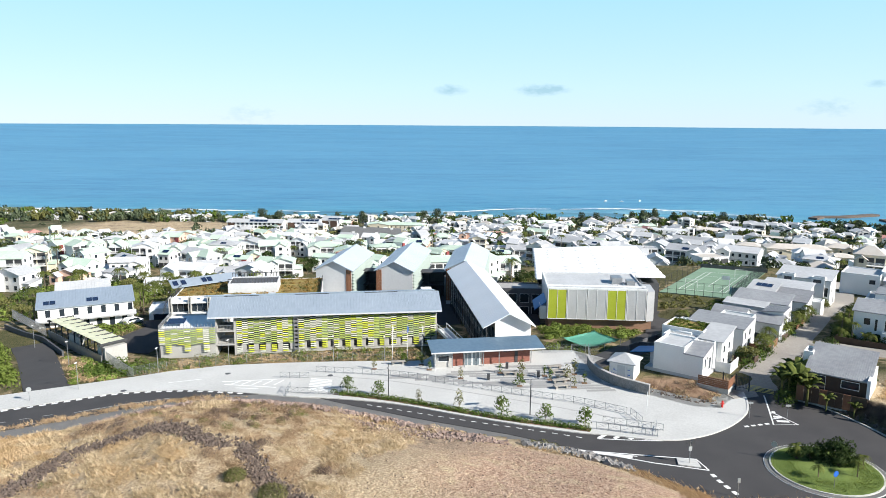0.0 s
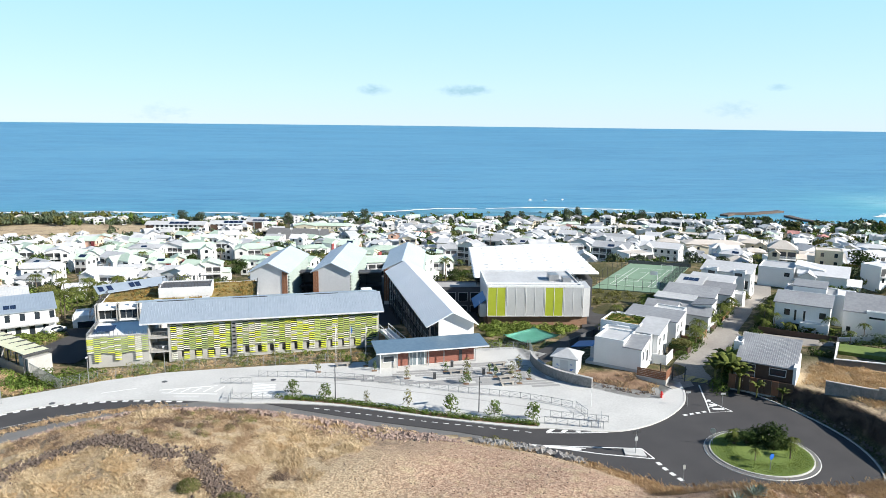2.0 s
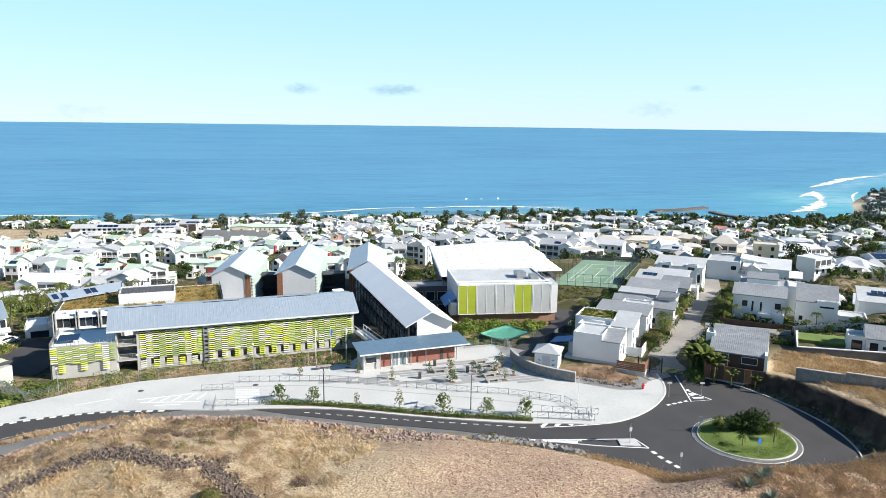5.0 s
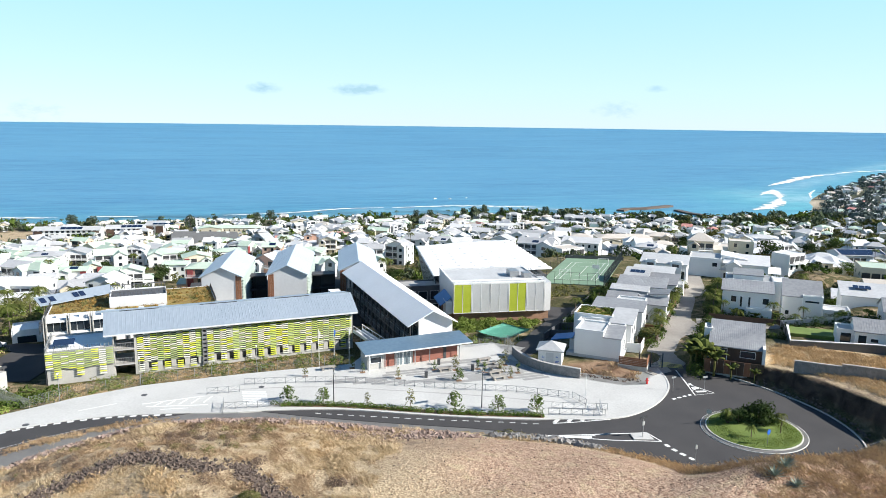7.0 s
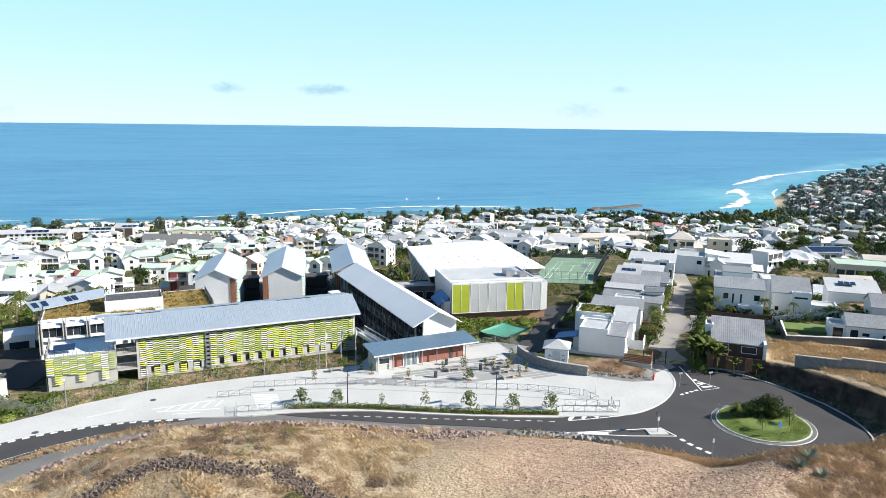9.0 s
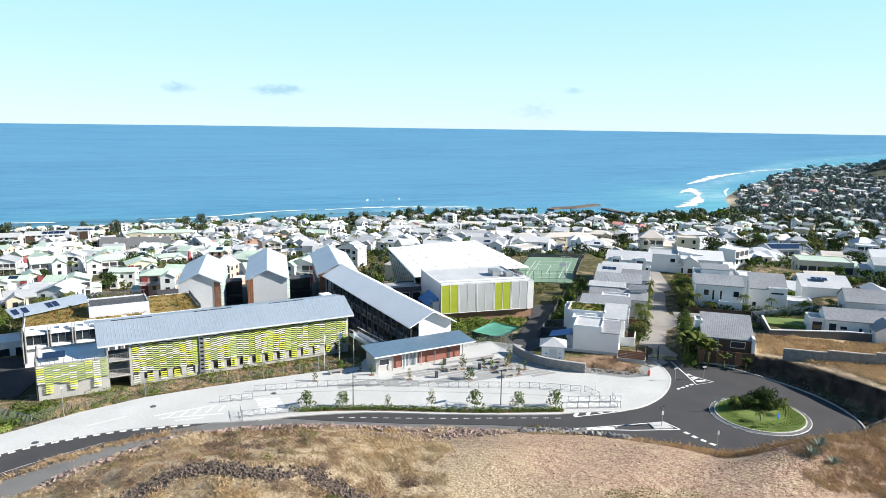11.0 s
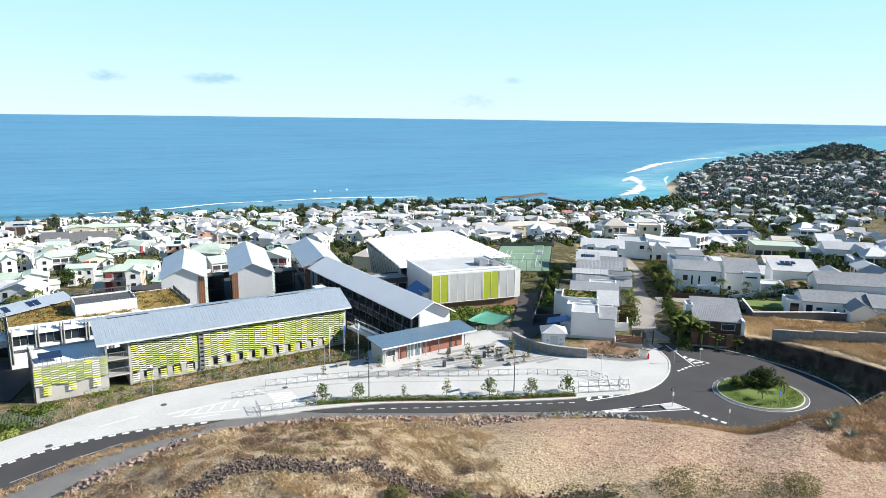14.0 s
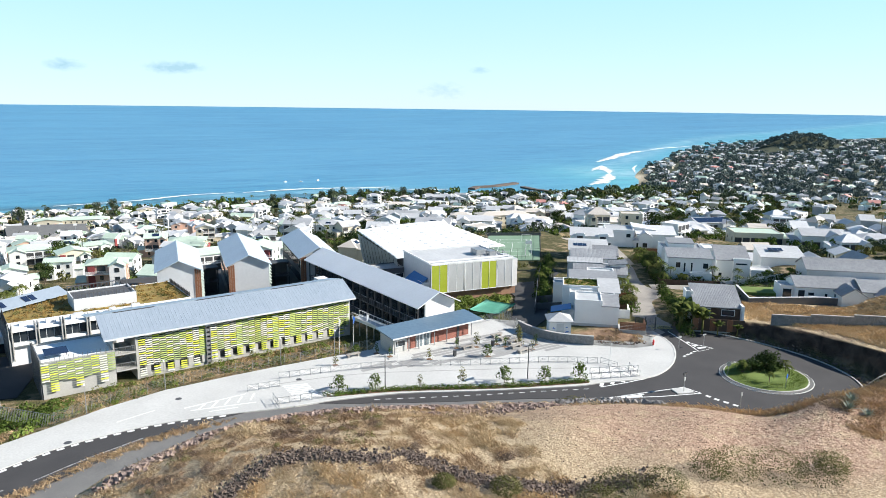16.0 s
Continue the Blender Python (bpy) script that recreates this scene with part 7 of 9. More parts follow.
def town_house(x, y, w, h, rise, rz, kind, rf, wl, z=None):
    """A town house: main block, a cross wing under its own gable, a lean-to, windows, balconies and painted veranda
    shade.
    """
    d = min(max(w * 0.72, 6.5), 12.0)
    z = float(ground(x, y)) if z is None else z
    ob = thing("house", "%s house with %s %s roof" % ({"white": "white rendered", "cream": "cream rendered", "grey": "grey rendered", "pink": "pink rendered"}[wl], NAMES[rf], SHAPES[kind]), "house", x, y, z, rz)
    wm, rm = WALLS[wl], ROOFS[rf]
    luck = random.Random(int(x * 31 + y * 17))
    near = math.hypot(x, y) < 400
    main = (-w / 2, w / 2, 0, d)
    bm = bmesh.new()
    walls(bm, *main, -4, h, kind, rise)
    part("wall", bm, wm, ob)
    bm = bmesh.new()
    roof(bm, *main, h, kind, rise, 0.45, 0.16)
    part("roof", bm, rm, ob)
    left = luck.random() < 0.5
    cross = None
    if w > 7.5 and kind != "flat":
        cw = w * luck.uniform(0.32, 0.42)
        x0 = -w / 2 + 0.4 if left else w / 2 - 0.4 - cw
        ch = h - luck.choice((0.0, 0.3, 1.2 if h > 5 else 0.3))
        cross = (x0, x0 + cw, -luck.uniform(1.6, 3.0), d * 0.5)
        bm = bmesh.new()
        walls(bm, *cross, -4, ch, "gable_y", min(rise * 0.8, cw * 0.36))
        part("wall", bm, wm if luck.random() < 0.7 else WHITE, ob)
        bm = bmesh.new()
        roof(bm, *cross, ch, "gable_y", min(rise * 0.8, cw * 0.36), 0.35, 0.14)
        part("roof", bm, rm, ob)
    if w > 8:
        x0 = w / 2 if left else -w / 2 - 3.0
        lean = (x0, x0 + 3.0, 0.8, d * 0.8)
        bm = bmesh.new()
        walls(bm, *lean, -4, min(h * 0.55, 3.0), "shed_y", 0.7)
        part("wall", bm, wm, ob)
        bm = bmesh.new()
        roof(bm, *lean, min(h * 0.55, 3.0), "shed_y", 0.7, 0.3, 0.12)
        part("roof", bm, rm, ob)
    floors = max(1, int(h / 2.7))
    n = max(2, int(w / (2.7 if near else 4.0)))
    for f in range(floors):
        low = f * 2.75
        balcony = luck.random() < (0.6 if near else 0.35)
        for k in range(n):
            u = -w / 2 + w * (k + 0.5) / n
            if cross and cross[0] - 0.7 < u < cross[1] + 0.7:
                continue
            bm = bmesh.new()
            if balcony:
                # no recess here: a flush dark box paints the veranda's shade
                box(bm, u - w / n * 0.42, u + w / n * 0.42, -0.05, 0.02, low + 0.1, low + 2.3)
                part("veranda_opening", bm, DARK, ob, "flat dark panel painted as veranda shade")
            else:
                box(bm, u - 0.5, u + 0.5, -0.06, 0.02, low + 0.85, low + 2.15)
                part("window", bm, GLASS, ob)
        if balcony and f and near:
            a, b = (cross[1], w / 2) if cross and left else ((-w / 2, cross[0]) if cross else (-w / 2, w / 2))
            if b - a > 1.5:
                bm = bmesh.new()
                box(bm, a, b, -1.3, 0, low - 0.12, low)
                for q in (0.35, 0.65, 0.95):
                    box(bm, a, b, -1.3, -1.24, low + q - 0.07, low + q + 0.07)
                part("balcony", bm, WHITE, ob)
        if cross and low + 2.4 < h:
            bm = bmesh.new()
            mid = (cross[0] + cross[1]) / 2
            box(bm, mid - 0.65, mid + 0.65, cross[2] - 0.06, cross[2] + 0.02, low + 0.8, low + 2.15)
            part("window", bm, GLASS, ob)
        for k in range(2):
            v = d * (k + 0.5) / 2
            for sx in ((w / 2,) if rz > -20 else (w / 2, -w / 2)):
                if sx < 0 and not near:
                    continue
                bm = bmesh.new()
                box(bm, sx - 0.05, sx + 0.05, v - 0.5, v + 0.5, low + 0.85, low + 2.15)
                part("window", bm, GLASS, ob)
    if rf == "mint" and h > 5 and luck.random() < 0.4:
        bm = bmesh.new()
        u = w * 0.28 if left else -w * 0.28 - 1.9
        box(bm, u, u + 1.9, -0.5, 0.03, -3, h - 0.3)
        part("stair_bay", bm, RED_BAY, ob, "dark red stair bay")
    if near and luck.random() < 0.22 and kind in ("gable_x", "hip"):
        bm = bmesh.new()
        tilt = math.degrees(math.atan2(rise, d / 2))
        box(bm, -1.4, 1.4, 0.9, 2.9, 0.24, 0.3, pose(0, 0, h, tilt, 0, 0))
        part("solar_panel", bm, SOLAR, ob)
    taken.append((x, y, max(w, d) * 0.58))
    return ob


town_house(-201, 523, 34.2, 3.4, 2.5, 4, "hip", "pale", "white")
town_house(-213, 501, 19.9, 3.4, 1.8, -20, "hip", "pale", "white")
town_house(-140, 296, 5.6, 8.4, 1.8, 3, "gable_y", "mint", "white")
town_house(-152, 335, 8.1, 6.0, 2.4, -9, "gable_x", "mint", "cream")
town_house(-127, 294, 9.9, 8.4, 1.3, 12, "gable_y", "pale", "white")
town_house(-116, 287, 5.0, 6.0, 1.4, -14, "gable_x", "mint", "white")
town_house(-120, 310, 7.6, 6.0, 1.7, 8, "gable_y", "mint", "white")
town_house(-112, 316, 7.6, 6.0, 1.1, -6, "gable_y", "mint", "white")
town_house(-146, 408, 8.8, 3.4, 1.9, 15, "hip", "mint", "cream")
town_house(-116, 355, 14.0, 3.4, 1.1, -20, "gable_x", "mint", "white")
town_house(-114, 359, 14.7, 6.0, 1.5, 3, "hip", "grey", "white")
town_house(-107, 380, 13.5, 6.0, 1.9, -9, "gable_y", "grey", "white")
town_house(-111, 439, 11.1, 6.0, 1.7, 12, "gable_x", "pale", "white")
town_house(-96, 428, 13.2, 8.4, 1.4, -14, "gable_x", "pale", "cream")
town_house(-96, 482, 12.8, 8.4, 2.0, 8, "gable_x", "pale", "white")
town_house(-81, 270, 9.2, 6.0, 0.9, -6, "gable_x", "mint", "white")
town_house(-77, 282, 5.2, 6.0, 1.2, 15, "gable_y", "mint", "cream")
town_house(-68, 261, 5.5, 6.0, 1.3, -20, "gable_x", "mint", "white")
town_house(-61, 260, 9.2, 6.0, 1.5, 3, "gable_y", "mint", "white")
town_house(-69, 240, 11.2, 6.0, 1.3, -9, "hip", "grey", "white")
town_house(-85, 249, 7.1, 6.0, 1.1, 12, "gable_x", "grey", "cream")
town_house(-88, 233, 14.6, 6.0, 1.5, -14, "gable_x", "pale", "white")
town_house(-118, 257, 12.2, 6.0, 1.1, 8, "gable_x", "pale", "white")
town_house(-107, 224, 8.5, 6.0, 1.0, -6, "hip", "grey", "white")
town_house(-86, 216, 14.8, 3.4, 1.0, 15, "gable_x", "pale", "white")
town_house(-42, 628, 52.0, 6.0, 1.8, -6, "hip", "mint", "cream")
town_house(-59, 344, 15.7, 6.0, 1.7, 3, "hip", "mint", "white")
town_house(-48, 278, 8.7, 6.0, 0.8, -9, "gable_x", "mint", "white")
town_house(-33, 392, 14.5, 3.4, 1.2, 12, "hip", "mint", "white")
town_house(6, 365, 17.6, 3.4, 1.5, -14, "hip", "mint", "white")
town_house(2, 263, 15.5, 6.0, 1.4, 8, "gable_x", "mint", "white")
town_house(25, 295, 7.8, 6.0, 1.2, -6, "hip", "mint", "cream")
town_house(41, 560, 23.8, 3.4, 1.6, 15, "flat", "red", "cream")
town_house(44, 652, 21.3, 3.4, 2.4, -20, "gable_x", "grey", "white")
town_house(64, 641, 18.9, 3.4, 2.1, 3, "gable_y", "pale", "white")
town_house(35, 326, 9.4, 6.0, 1.5, -9, "gable_x", "grey", "white")
town_house(41, 300, 10.4, 8.4, 2.1, -35, "gable_y", "grey", "white")
town_house(96, 603, 18.9, 6.0, 2.5, -30, "gable_x", "pale", "white")
town_house(74, 410, 16.0, 6.0, 2.8, -38, "gable_x", "grey", "white")
town_house(83, 379, 15.9, 6.0, 2.1, -25, "hip", "grey", "white")
town_house(115, 493, 17.3, 6.0, 2.4, -35, "gable_y", "grey", "white")
town_house(144, 559, 16.9, 6.0, 2.3, -30, "gable_x", "pale", "white")
town_house(115, 373, 12.8, 6.0, 2.4, -38, "gable_y", "grey", "white")
town_house(146, 506, 12.9, 6.0, 2.3, -25, "gable_x", "grey", "white")
town_house(101, 288, 15.5, 8.4, 1.8, -35, "gable_x", "grey", "white")
town_house(156, 436, 21.5, 6.0, 2.2, -30, "gable_x", "grey", "white")
town_house(191, 577, 28.2, 6.0, 2.2, -11, "flat", "pale", "white")
town_house(173, 432, 12.9, 6.0, 1.5, -25, "hip", "sand", "cream")
town_house(122, 286, 16.3, 8.4, 1.6, -35, "gable_x", "pale", "white")
town_house(167, 377, 12.5, 6.0, 1.5, -30, "hip", "sand", "cream")
town_house(266, 612, 22.8, 3.4, 2.0, -38, "gable_x", "pale", "white")
town_house(236, 615, 19.9, 3.4, 1.2, -25, "shed_y", "sand", "white")
town_house(179, 346, 30.3, 6.0, 1.6, -10, "hip", "sand", "cream")
town_house(205, 355, 14.1, 6.0, 1.8, -30, "hip", "sand", "cream")
town_house(151, 276, 12.2, 6.0, 1.5, -38, "hip", "pale", "white")
town_house(186, 321, 10.6, 3.4, 1.5, -25, "hip", "sand", "cream")
town_house(216, 356, 13.6, 6.0, 2.0, -35, "hip", "grey", "white")
town_house(253, 538, 20.4, 3.4, 1.3, -30, "flat", "sand", "cream")
town_house(301, 579, 20.2, 3.4, 1.2, -38, "hip", "pale", "white")
town_house(171, 247, 15.5, 6.0, 2.8, -25, "gable_x", "sand", "cream")
town_house(202, 261, 26.6, 3.4, 1.5, -35, "flat", "pale", "white")
town_house(204, 286, 10.1, 6.0, 1.6, -30, "gable_x", "pale", "white")
town_house(299, 384, 17.9, 6.0, 1.8, -38, "hip", "pale", "white")

for x, y, w, h, rise, rz, kind, rf, wl in ((124, 133, 17, 4.2, 1.0, -36, "flat", "mint", "cream"), (104, 137, 12, 4.6, 1.4, -38, "gable_x", "pale", "white"), (133, 121, 13, 4.6, 1.8, -38, "gable_x", "grey", "white"),
                                           (143, 130, 12, 3.4, 1.6, -32, "hip", "pale", "white"), (150, 116, 12, 3.4, 1.6, -38, "hip", "grey", "white"), (131, 153, 13, 4.6, 1.4, 52, "gable_x", "pale", "white"),
                                           (112, 163, 11, 4.6, 1.3, -38, "shed_y", "pale", "white"), (146, 146, 12, 3.4, 1.6, -30, "hip", "sand", "cream"), (160, 134, 12, 3.4, 1.5, -38, "gable_x", "pale", "white")):
    far = 1.0 if (x, y) in ((104, 137), (112, 163)) else 1.35
    town_house((x + 30) * far - 30, (y - 6) * far + 6, w, h, rise, rz, kind, rf, wl)
town_house(216, 277, 27, 5.6, 1.8, 8, "hip", "pale", "white")
solar_hall = town_house(250, 258, 21, 3.6, 1.8, -14, "gable_x", "grey", "white")
for i in range(6):
    for j in range(2):
        bm = bmesh.new()
        box(bm, -10.0 + 3.4 * i, -6.7 + 3.4 * i, 0.1 + 2.9 * j, 2.9 + 2.9 * j, 0.2, 0.26, pose(0, 0, 3.65, math.degrees(math.atan2(1.8, 6.5)), 0, 0))
        part("solar_panel", bm, SOLAR, solar_hall)
for x, y, w, dd, h, a in ((-168, 622, 50, 13, 8.2, -4), (-126, 632, 30, 12, 8.0, -2), (-104, 640, 15, 24, 9.6, -6)):
    ob = thing("apartment_block", "white apartment block with dark end walls and pale roof", "apartment block", x, y, float(ground(x, y)), a, "apartment blocks")
    bm = bmesh.new()
    walls(bm, -w / 2, w / 2, 0, dd, -5, h, "gable_x", 2.2)
    part("wall", bm, WHITE, ob)
    bm = bmesh.new()
    roof(bm, -w / 2, w / 2, 0, dd, h, "gable_x", 2.2, 0.8, 0.25)
    part("roof", bm, ROOF_PALE, ob)
    for u in (-w / 2 + 0.5, w / 2 - 6.5):
        bm = bmesh.new()
        box(bm, u, u + 6, -0.5, 0, -4, h - 0.8)
        part("stair_tower", bm, WOOD_DARK, ob, "dark brown stair tower")
    for f in range(3):
        for k in range(int(w / 4)):
            bm = bmesh.new()
            box(bm, -w / 2 + 1 + 4 * k, -w / 2 + 3.2 + 4 * k, -0.12, 0.05, 0.7 + 2.7 * f, 2.4 + 2.7 * f)
            part("window", bm, GLASS, ob)
    for k in range(4):
        bm = bmesh.new()
        box(bm, -w * 0.1 + 4.2 * k, -w * 0.1 + 3.8 + 4.2 * k, 1.0, 4.8, 0.3, 0.45, pose(0, 0, h + 0.1, math.degrees(math.atan(4.4 / dd)), 0, 0))
        part("solar_panel", bm, SOLAR, ob)
    taken.append((x, y, w * 0.5))

bm = bmesh.new()
ribbon(bm, [(206, 262), (222, 266), (240, 272)], 5.5, 0.25, 2.0, lambda x, y: float(ground(x, y)))
single("car_park", bm, ASPHALT, "dark asphalt car park behind the villas", "car park", "structure")
for k in range(9):
    x, y = 207 + 3.3 * k, 259.5 + 0.95 * k
    ob = thing("car", "parked car on the dark car park", "car", x, y, float(ground(x, y)) + 0.3, 100 + 6 * (k % 3), "cars behind the villas")
    build_car(ob, (WHITE, STEEL, DARK, PALE_GREY, WHITE)[k % 5])
# clear ground: school, estate, courts, roads
for x, y, r in ((224, 265, 17),(-20, 125, 34), (5, 165, 36), (35, 165, 34), (72, 180, 24), (-62, 130, 24), (60, 120, 34), (80, 140, 36), (90, 105, 36), (94, 158, 17), (-30, 165, 30), (-45, 150, 22), (102, 116, 14), (-48, 545, 34), (25, 510, 22)):
    taken.append((x, y, r))


def free(x, y, r):
    return all((x - a) ** 2 + (y - b) ** 2 > (r + c) ** 2 for a, b, c in taken)


def gap_for_tree(x, y):
    return all((x - a) ** 2 + (y - b) ** 2 > (0.72 * c if c < 14 else c) ** 2 for a, b, c in taken)


def in_view(x, y):
    """Inside the wedge that the walk looks over."""
    return math.atan2(x - 0, y) > -0.66 and math.atan2(x + 43, y - 10) < 1.13


# courtside hard area, market halls
bm = bmesh.new()
prism(bm, [(-78, 520), (-30, 514), (-34, 575), (-84, 585)], -60, -49.3)
single("hard_court", bm, OLD_ASPHALT, "grey asphalt play courts with hoops", "sports court", "structure")
for x, y in ((-68, 530), (-50, 528), (-40, 550), (-62, 556)):
    ob = thing("basketball_hoop", "white basketball hoop on a grey post", "hoop", x, y, -49.3, 0, "basketball hoops")
    bm = bmesh.new()
    tube(bm, (0, 0, 0), (0, 0, 3.4), 0.12)
    part("post", bm, STEEL, ob)
    bm = bmesh.new()
    box(bm, -1.1, 1.1, -0.3, -0.2, 2.8, 4.2)
    part("board", bm, WHITE, ob)
for x, y, a in ((10, 500, 20), (34, 512, -10), (85, 480, 15)):
    ob = thing("market_hall", "open hall with arched roof of blue solar panels", "hall", x, y, float(ground(x, y)), a, "market halls")
    bm = bmesh.new()
    prism(bm, [(-6, 4.4), (-3, 5.8), (0, 6.3), (3, 5.8), (6, 4.4), (6, 4.7), (3, 6.1), (0, 6.6), (-3, 6.1), (-6, 4.7)], -9, 9, "y")
    part("roof", bm, ROOF_WHITE, ob)
    for u in (-4.4, 1.6):
        for k in range(4):
            bm = bmesh.new()
            box(bm, -1.3, 1.3, -1.9, 1.9, 0.05, 0.12, pose(u + 1.4, -6.5 + 4.2 * k, 5.9, 0, -22 if u < 0 else 22, 0))
            part("solar_panel", bm, SOLAR, ob)
    bm = bmesh.new()
    for u in (-5.6, 5.6):
        for k in range(4):
            box(bm, u - 0.2, u + 0.2, -8 + 5 * k, -7.6 + 5 * k, -3, 4.5)
    box(bm, -4, 4, -6, 6, -3, 2.8)
    part("frame", bm, PALE_GREY, ob)

rng = random.Random(21)
count = 0
tries = 0
while count < 175 and tries < 9000:
    tries += 1
    y = rng.uniform(205, 500) if tries % 4 else rng.uniform(60, 240)
    x = rng.uniform(-0.62 * y - 20, 1.25 * y + 20) if tries % 4 else rng.uniform(125, 420)
    if not in_view(x, y) or math.hypot(x, y) > 520 or shore_at(x, y) < 60:
        continue
    left = x < 30
    w = rng.uniform(8, 12.5) if left else rng.uniform(7.5, 11)
    if not free(x, y, w * (0.52 if left else 0.8)):
        continue
    kind = rng.choice(("gable_x", "gable_y", "hip", "gable_y", "gable_x") if left else ("gable_x", "gable_y", "hip", "hip", "flat"))
    rf = rng.choice(("mint", "mint", "mint", "pale", "mint", "grey")) if left else rng.choice(("pale", "grey", "pale", "pale", "sand", "pale"))
    town_house(x, y, w, rng.choice((5.6, 5.8, 8.2)) if left else rng.choice((3.2, 5.8, 5.8)), rng.uniform(1.3, 2.0) if left else rng.uniform(1.8, 2.8), rng.choice((-38, -32, 52, 10, -12)) + rng.uniform(-6, 6), kind, rf,
               rng.choice(("white", "white", "white", "cream", "white", "pink" if left else "grey")))
    count += 1

# the quarter behind the villas
count = tries = 0
while count < 34 and tries < 3000:
    tries += 1
    x, y = rng.uniform(106, 300), rng.uniform(84, 232)
    if not in_view(x, y) or not free(x, y, 8):
        continue
    town_house(x, y, rng.uniform(6.5, 10.0), rng.choice((2.8, 3.0, 5.2)), rng.uniform(1.5, 2.3), rng.choice((-38, 52, -30)) + rng.uniform(-8, 8), rng.choice(("gable_x", "gable_y", "hip", "hip")),
               rng.choice(("pale", "grey", "pale", "pale", "sand")), rng.choice(("white", "white", "grey", "cream")))
    count += 1


def far_houses():
    """Roofs and walls of the distant quarters down to the shore and along the cape."""
    r2 = random.Random(33)
    groups = {}
    spots = []
    tries = 0
    while len(spots) < 1750 and tries < 24000:
        tries += 1
        if tries % 3:
            y = r2.uniform(400, 860)
            x = r2.uniform(-0.62 * y - 30, 1.3 * y + 40)
        else:
            x, y = r2.uniform(420, 2000), r2.uniform(330, 1650)
        d = shore_at(x, y)
        if not in_view(x, y) or d < 22 or (math.hypot(x, y) < 600 and not free(x, y, 6)) or (x > 600 and (x - 1490) ** 2 + (y - 1090) ** 2 < 100 ** 2):
            continue
        if x < -195 and 562 < y < 735:
            continue
        gap = 16.5 if x < 200 else (18.5 if x < 600 else 16.5)
        if any((x - a) ** 2 + (y - b) ** 2 < gap * gap for a, b in spots):
            continue
        if r2.random() < 0.12:
            continue
        spots.append((x, y))
    for x, y in spots:
        big = r2.random() < 0.08
        w, d = r2.uniform(6.5, 11) * (1.8 if big else 1), r2.uniform(6, 9)
        h = r2.choice((3.0, 3.0, 5.6)) * (1.5 if big else 1)
        m = pose(x, y, height_at(x, y), 0, 0, r2.choice((-38, 52, 10, -70)) + r2.uniform(-12, 12))
        rf = r2.choice(("pale", "pale", "pale", "grey", "mint", "sand", "red" if r2.random() < 0.25 else "pale"))
        wl = r2.choice(("white", "white", "cream", "grey"))
        kind = r2.choice(("gable_x", "hip", "hip", "gable_y", "flat"))
        for key, fn in ((wl, "w"), (rf, "r"), ("glass", "g")):
            bm = groups.setdefault(key, bmesh.new())
            start = len(bm.verts)
            if fn == "w":
                walls(bm, -w / 2, w / 2, 0, d, -4, h, kind, 2.0)
                walls(bm, -w * 0.4, -w * 0.02, -2.2, d * 0.5, -4, h - 0.4, "gable_y", 1.4)
            elif fn == "r":
                roof(bm, -w / 2, w / 2, 0, d, h, kind, 2.0, 0.5, 0.2)
                roof(bm, -w * 0.4, -w * 0.02, -2.2, d * 0.5, h - 0.4, "gable_y", 1.4, 0.3, 0.15)
            else:
                for f in range(max(1, int(h / 2.7))):
                    box(bm, w * 0.06, w * 0.44, -0.1, 0.05, 0.3 + 2.7 * f, 2.2 + 2.7 * f)
                    box(bm, -w * 0.3, -w * 0.14, -2.3, -2.15, 0.8 + 2.7 * f, 2.0 + 2.7 * f)
                    box(bm, w / 2 - 0.05, w / 2 + 0.1, d * 0.3, d * 0.55, 0.8 + 2.7 * f, 2.1 + 2.7 * f)
            bm.verts.ensure_lookup_table()
            for v in bm.verts[start:]:
                v.co = m @ v.co
    mats = {**WALLS, **ROOFS, "glass": GLASS}
    for key, bm in groups.items():
        what = "dark windows of distant houses" if key == "glass" else ("%s walls of distant town houses" % key if key in WALLS else "%s roofs of distant town houses" % NAMES[key])
        single("distant_houses", bm, mats[key], what, "houses", "stuff")
    return spots


far_spots = far_houses()

# ---- trees of the town ----
kinds = [tree(41, "broad leafy green tree between houses", 6.5, 4.2, LEAF, 1300, 0.27, 0.2), tree(42, "dark leafy tree between houses", 7.5, 4.6, LEAF_DARK, 1400, 0.29, 0.22),
         tree(43, "small olive-green tree in a garden", 4.8, 3.4, LEAF_DRY, 900, 0.24, 0.15), tree(44, "dark round tree in a garden", 5.4, 3.2, LEAF_DARK, 950, 0.25, 0.16)]
palms = [palm(51, "coconut palm with drooping fronds", 6.5), palm(52, "short leafy palm in a garden", 3.6, 15, 2.6), palm(53, "tall slim palm above roofs", 9.0, 13, 3.0)]
rng = random.Random(61)
n = tries = 0
while n < 250 and tries < 12000:
    tries += 1
    y = rng.uniform(205, 500) if tries % 4 else rng.uniform(60, 260)
    x = rng.uniform(-0.62 * y - 20, 1.25 * y + 20) if tries % 4 else rng.uniform(118, 420)
    if not in_view(x, y) or shore_at(x, y) < 40 or not gap_for_tree(x, y):
        continue
    put(rng.choice(kinds if rng.random() < 0.55 else palms), x, y, rng.uniform(0, 360), rng.uniform(0.75, 1.25))
    n += 1
for k in range(46):
    x = rng.uniform(-420, 520)
    put(palms[2], x, float(np.interp(x, SHORE[:, 0], SHORE[:, 1])) - rng.uniform(14, 60), rng.uniform(0, 360), rng.uniform(0.8, 1.15))
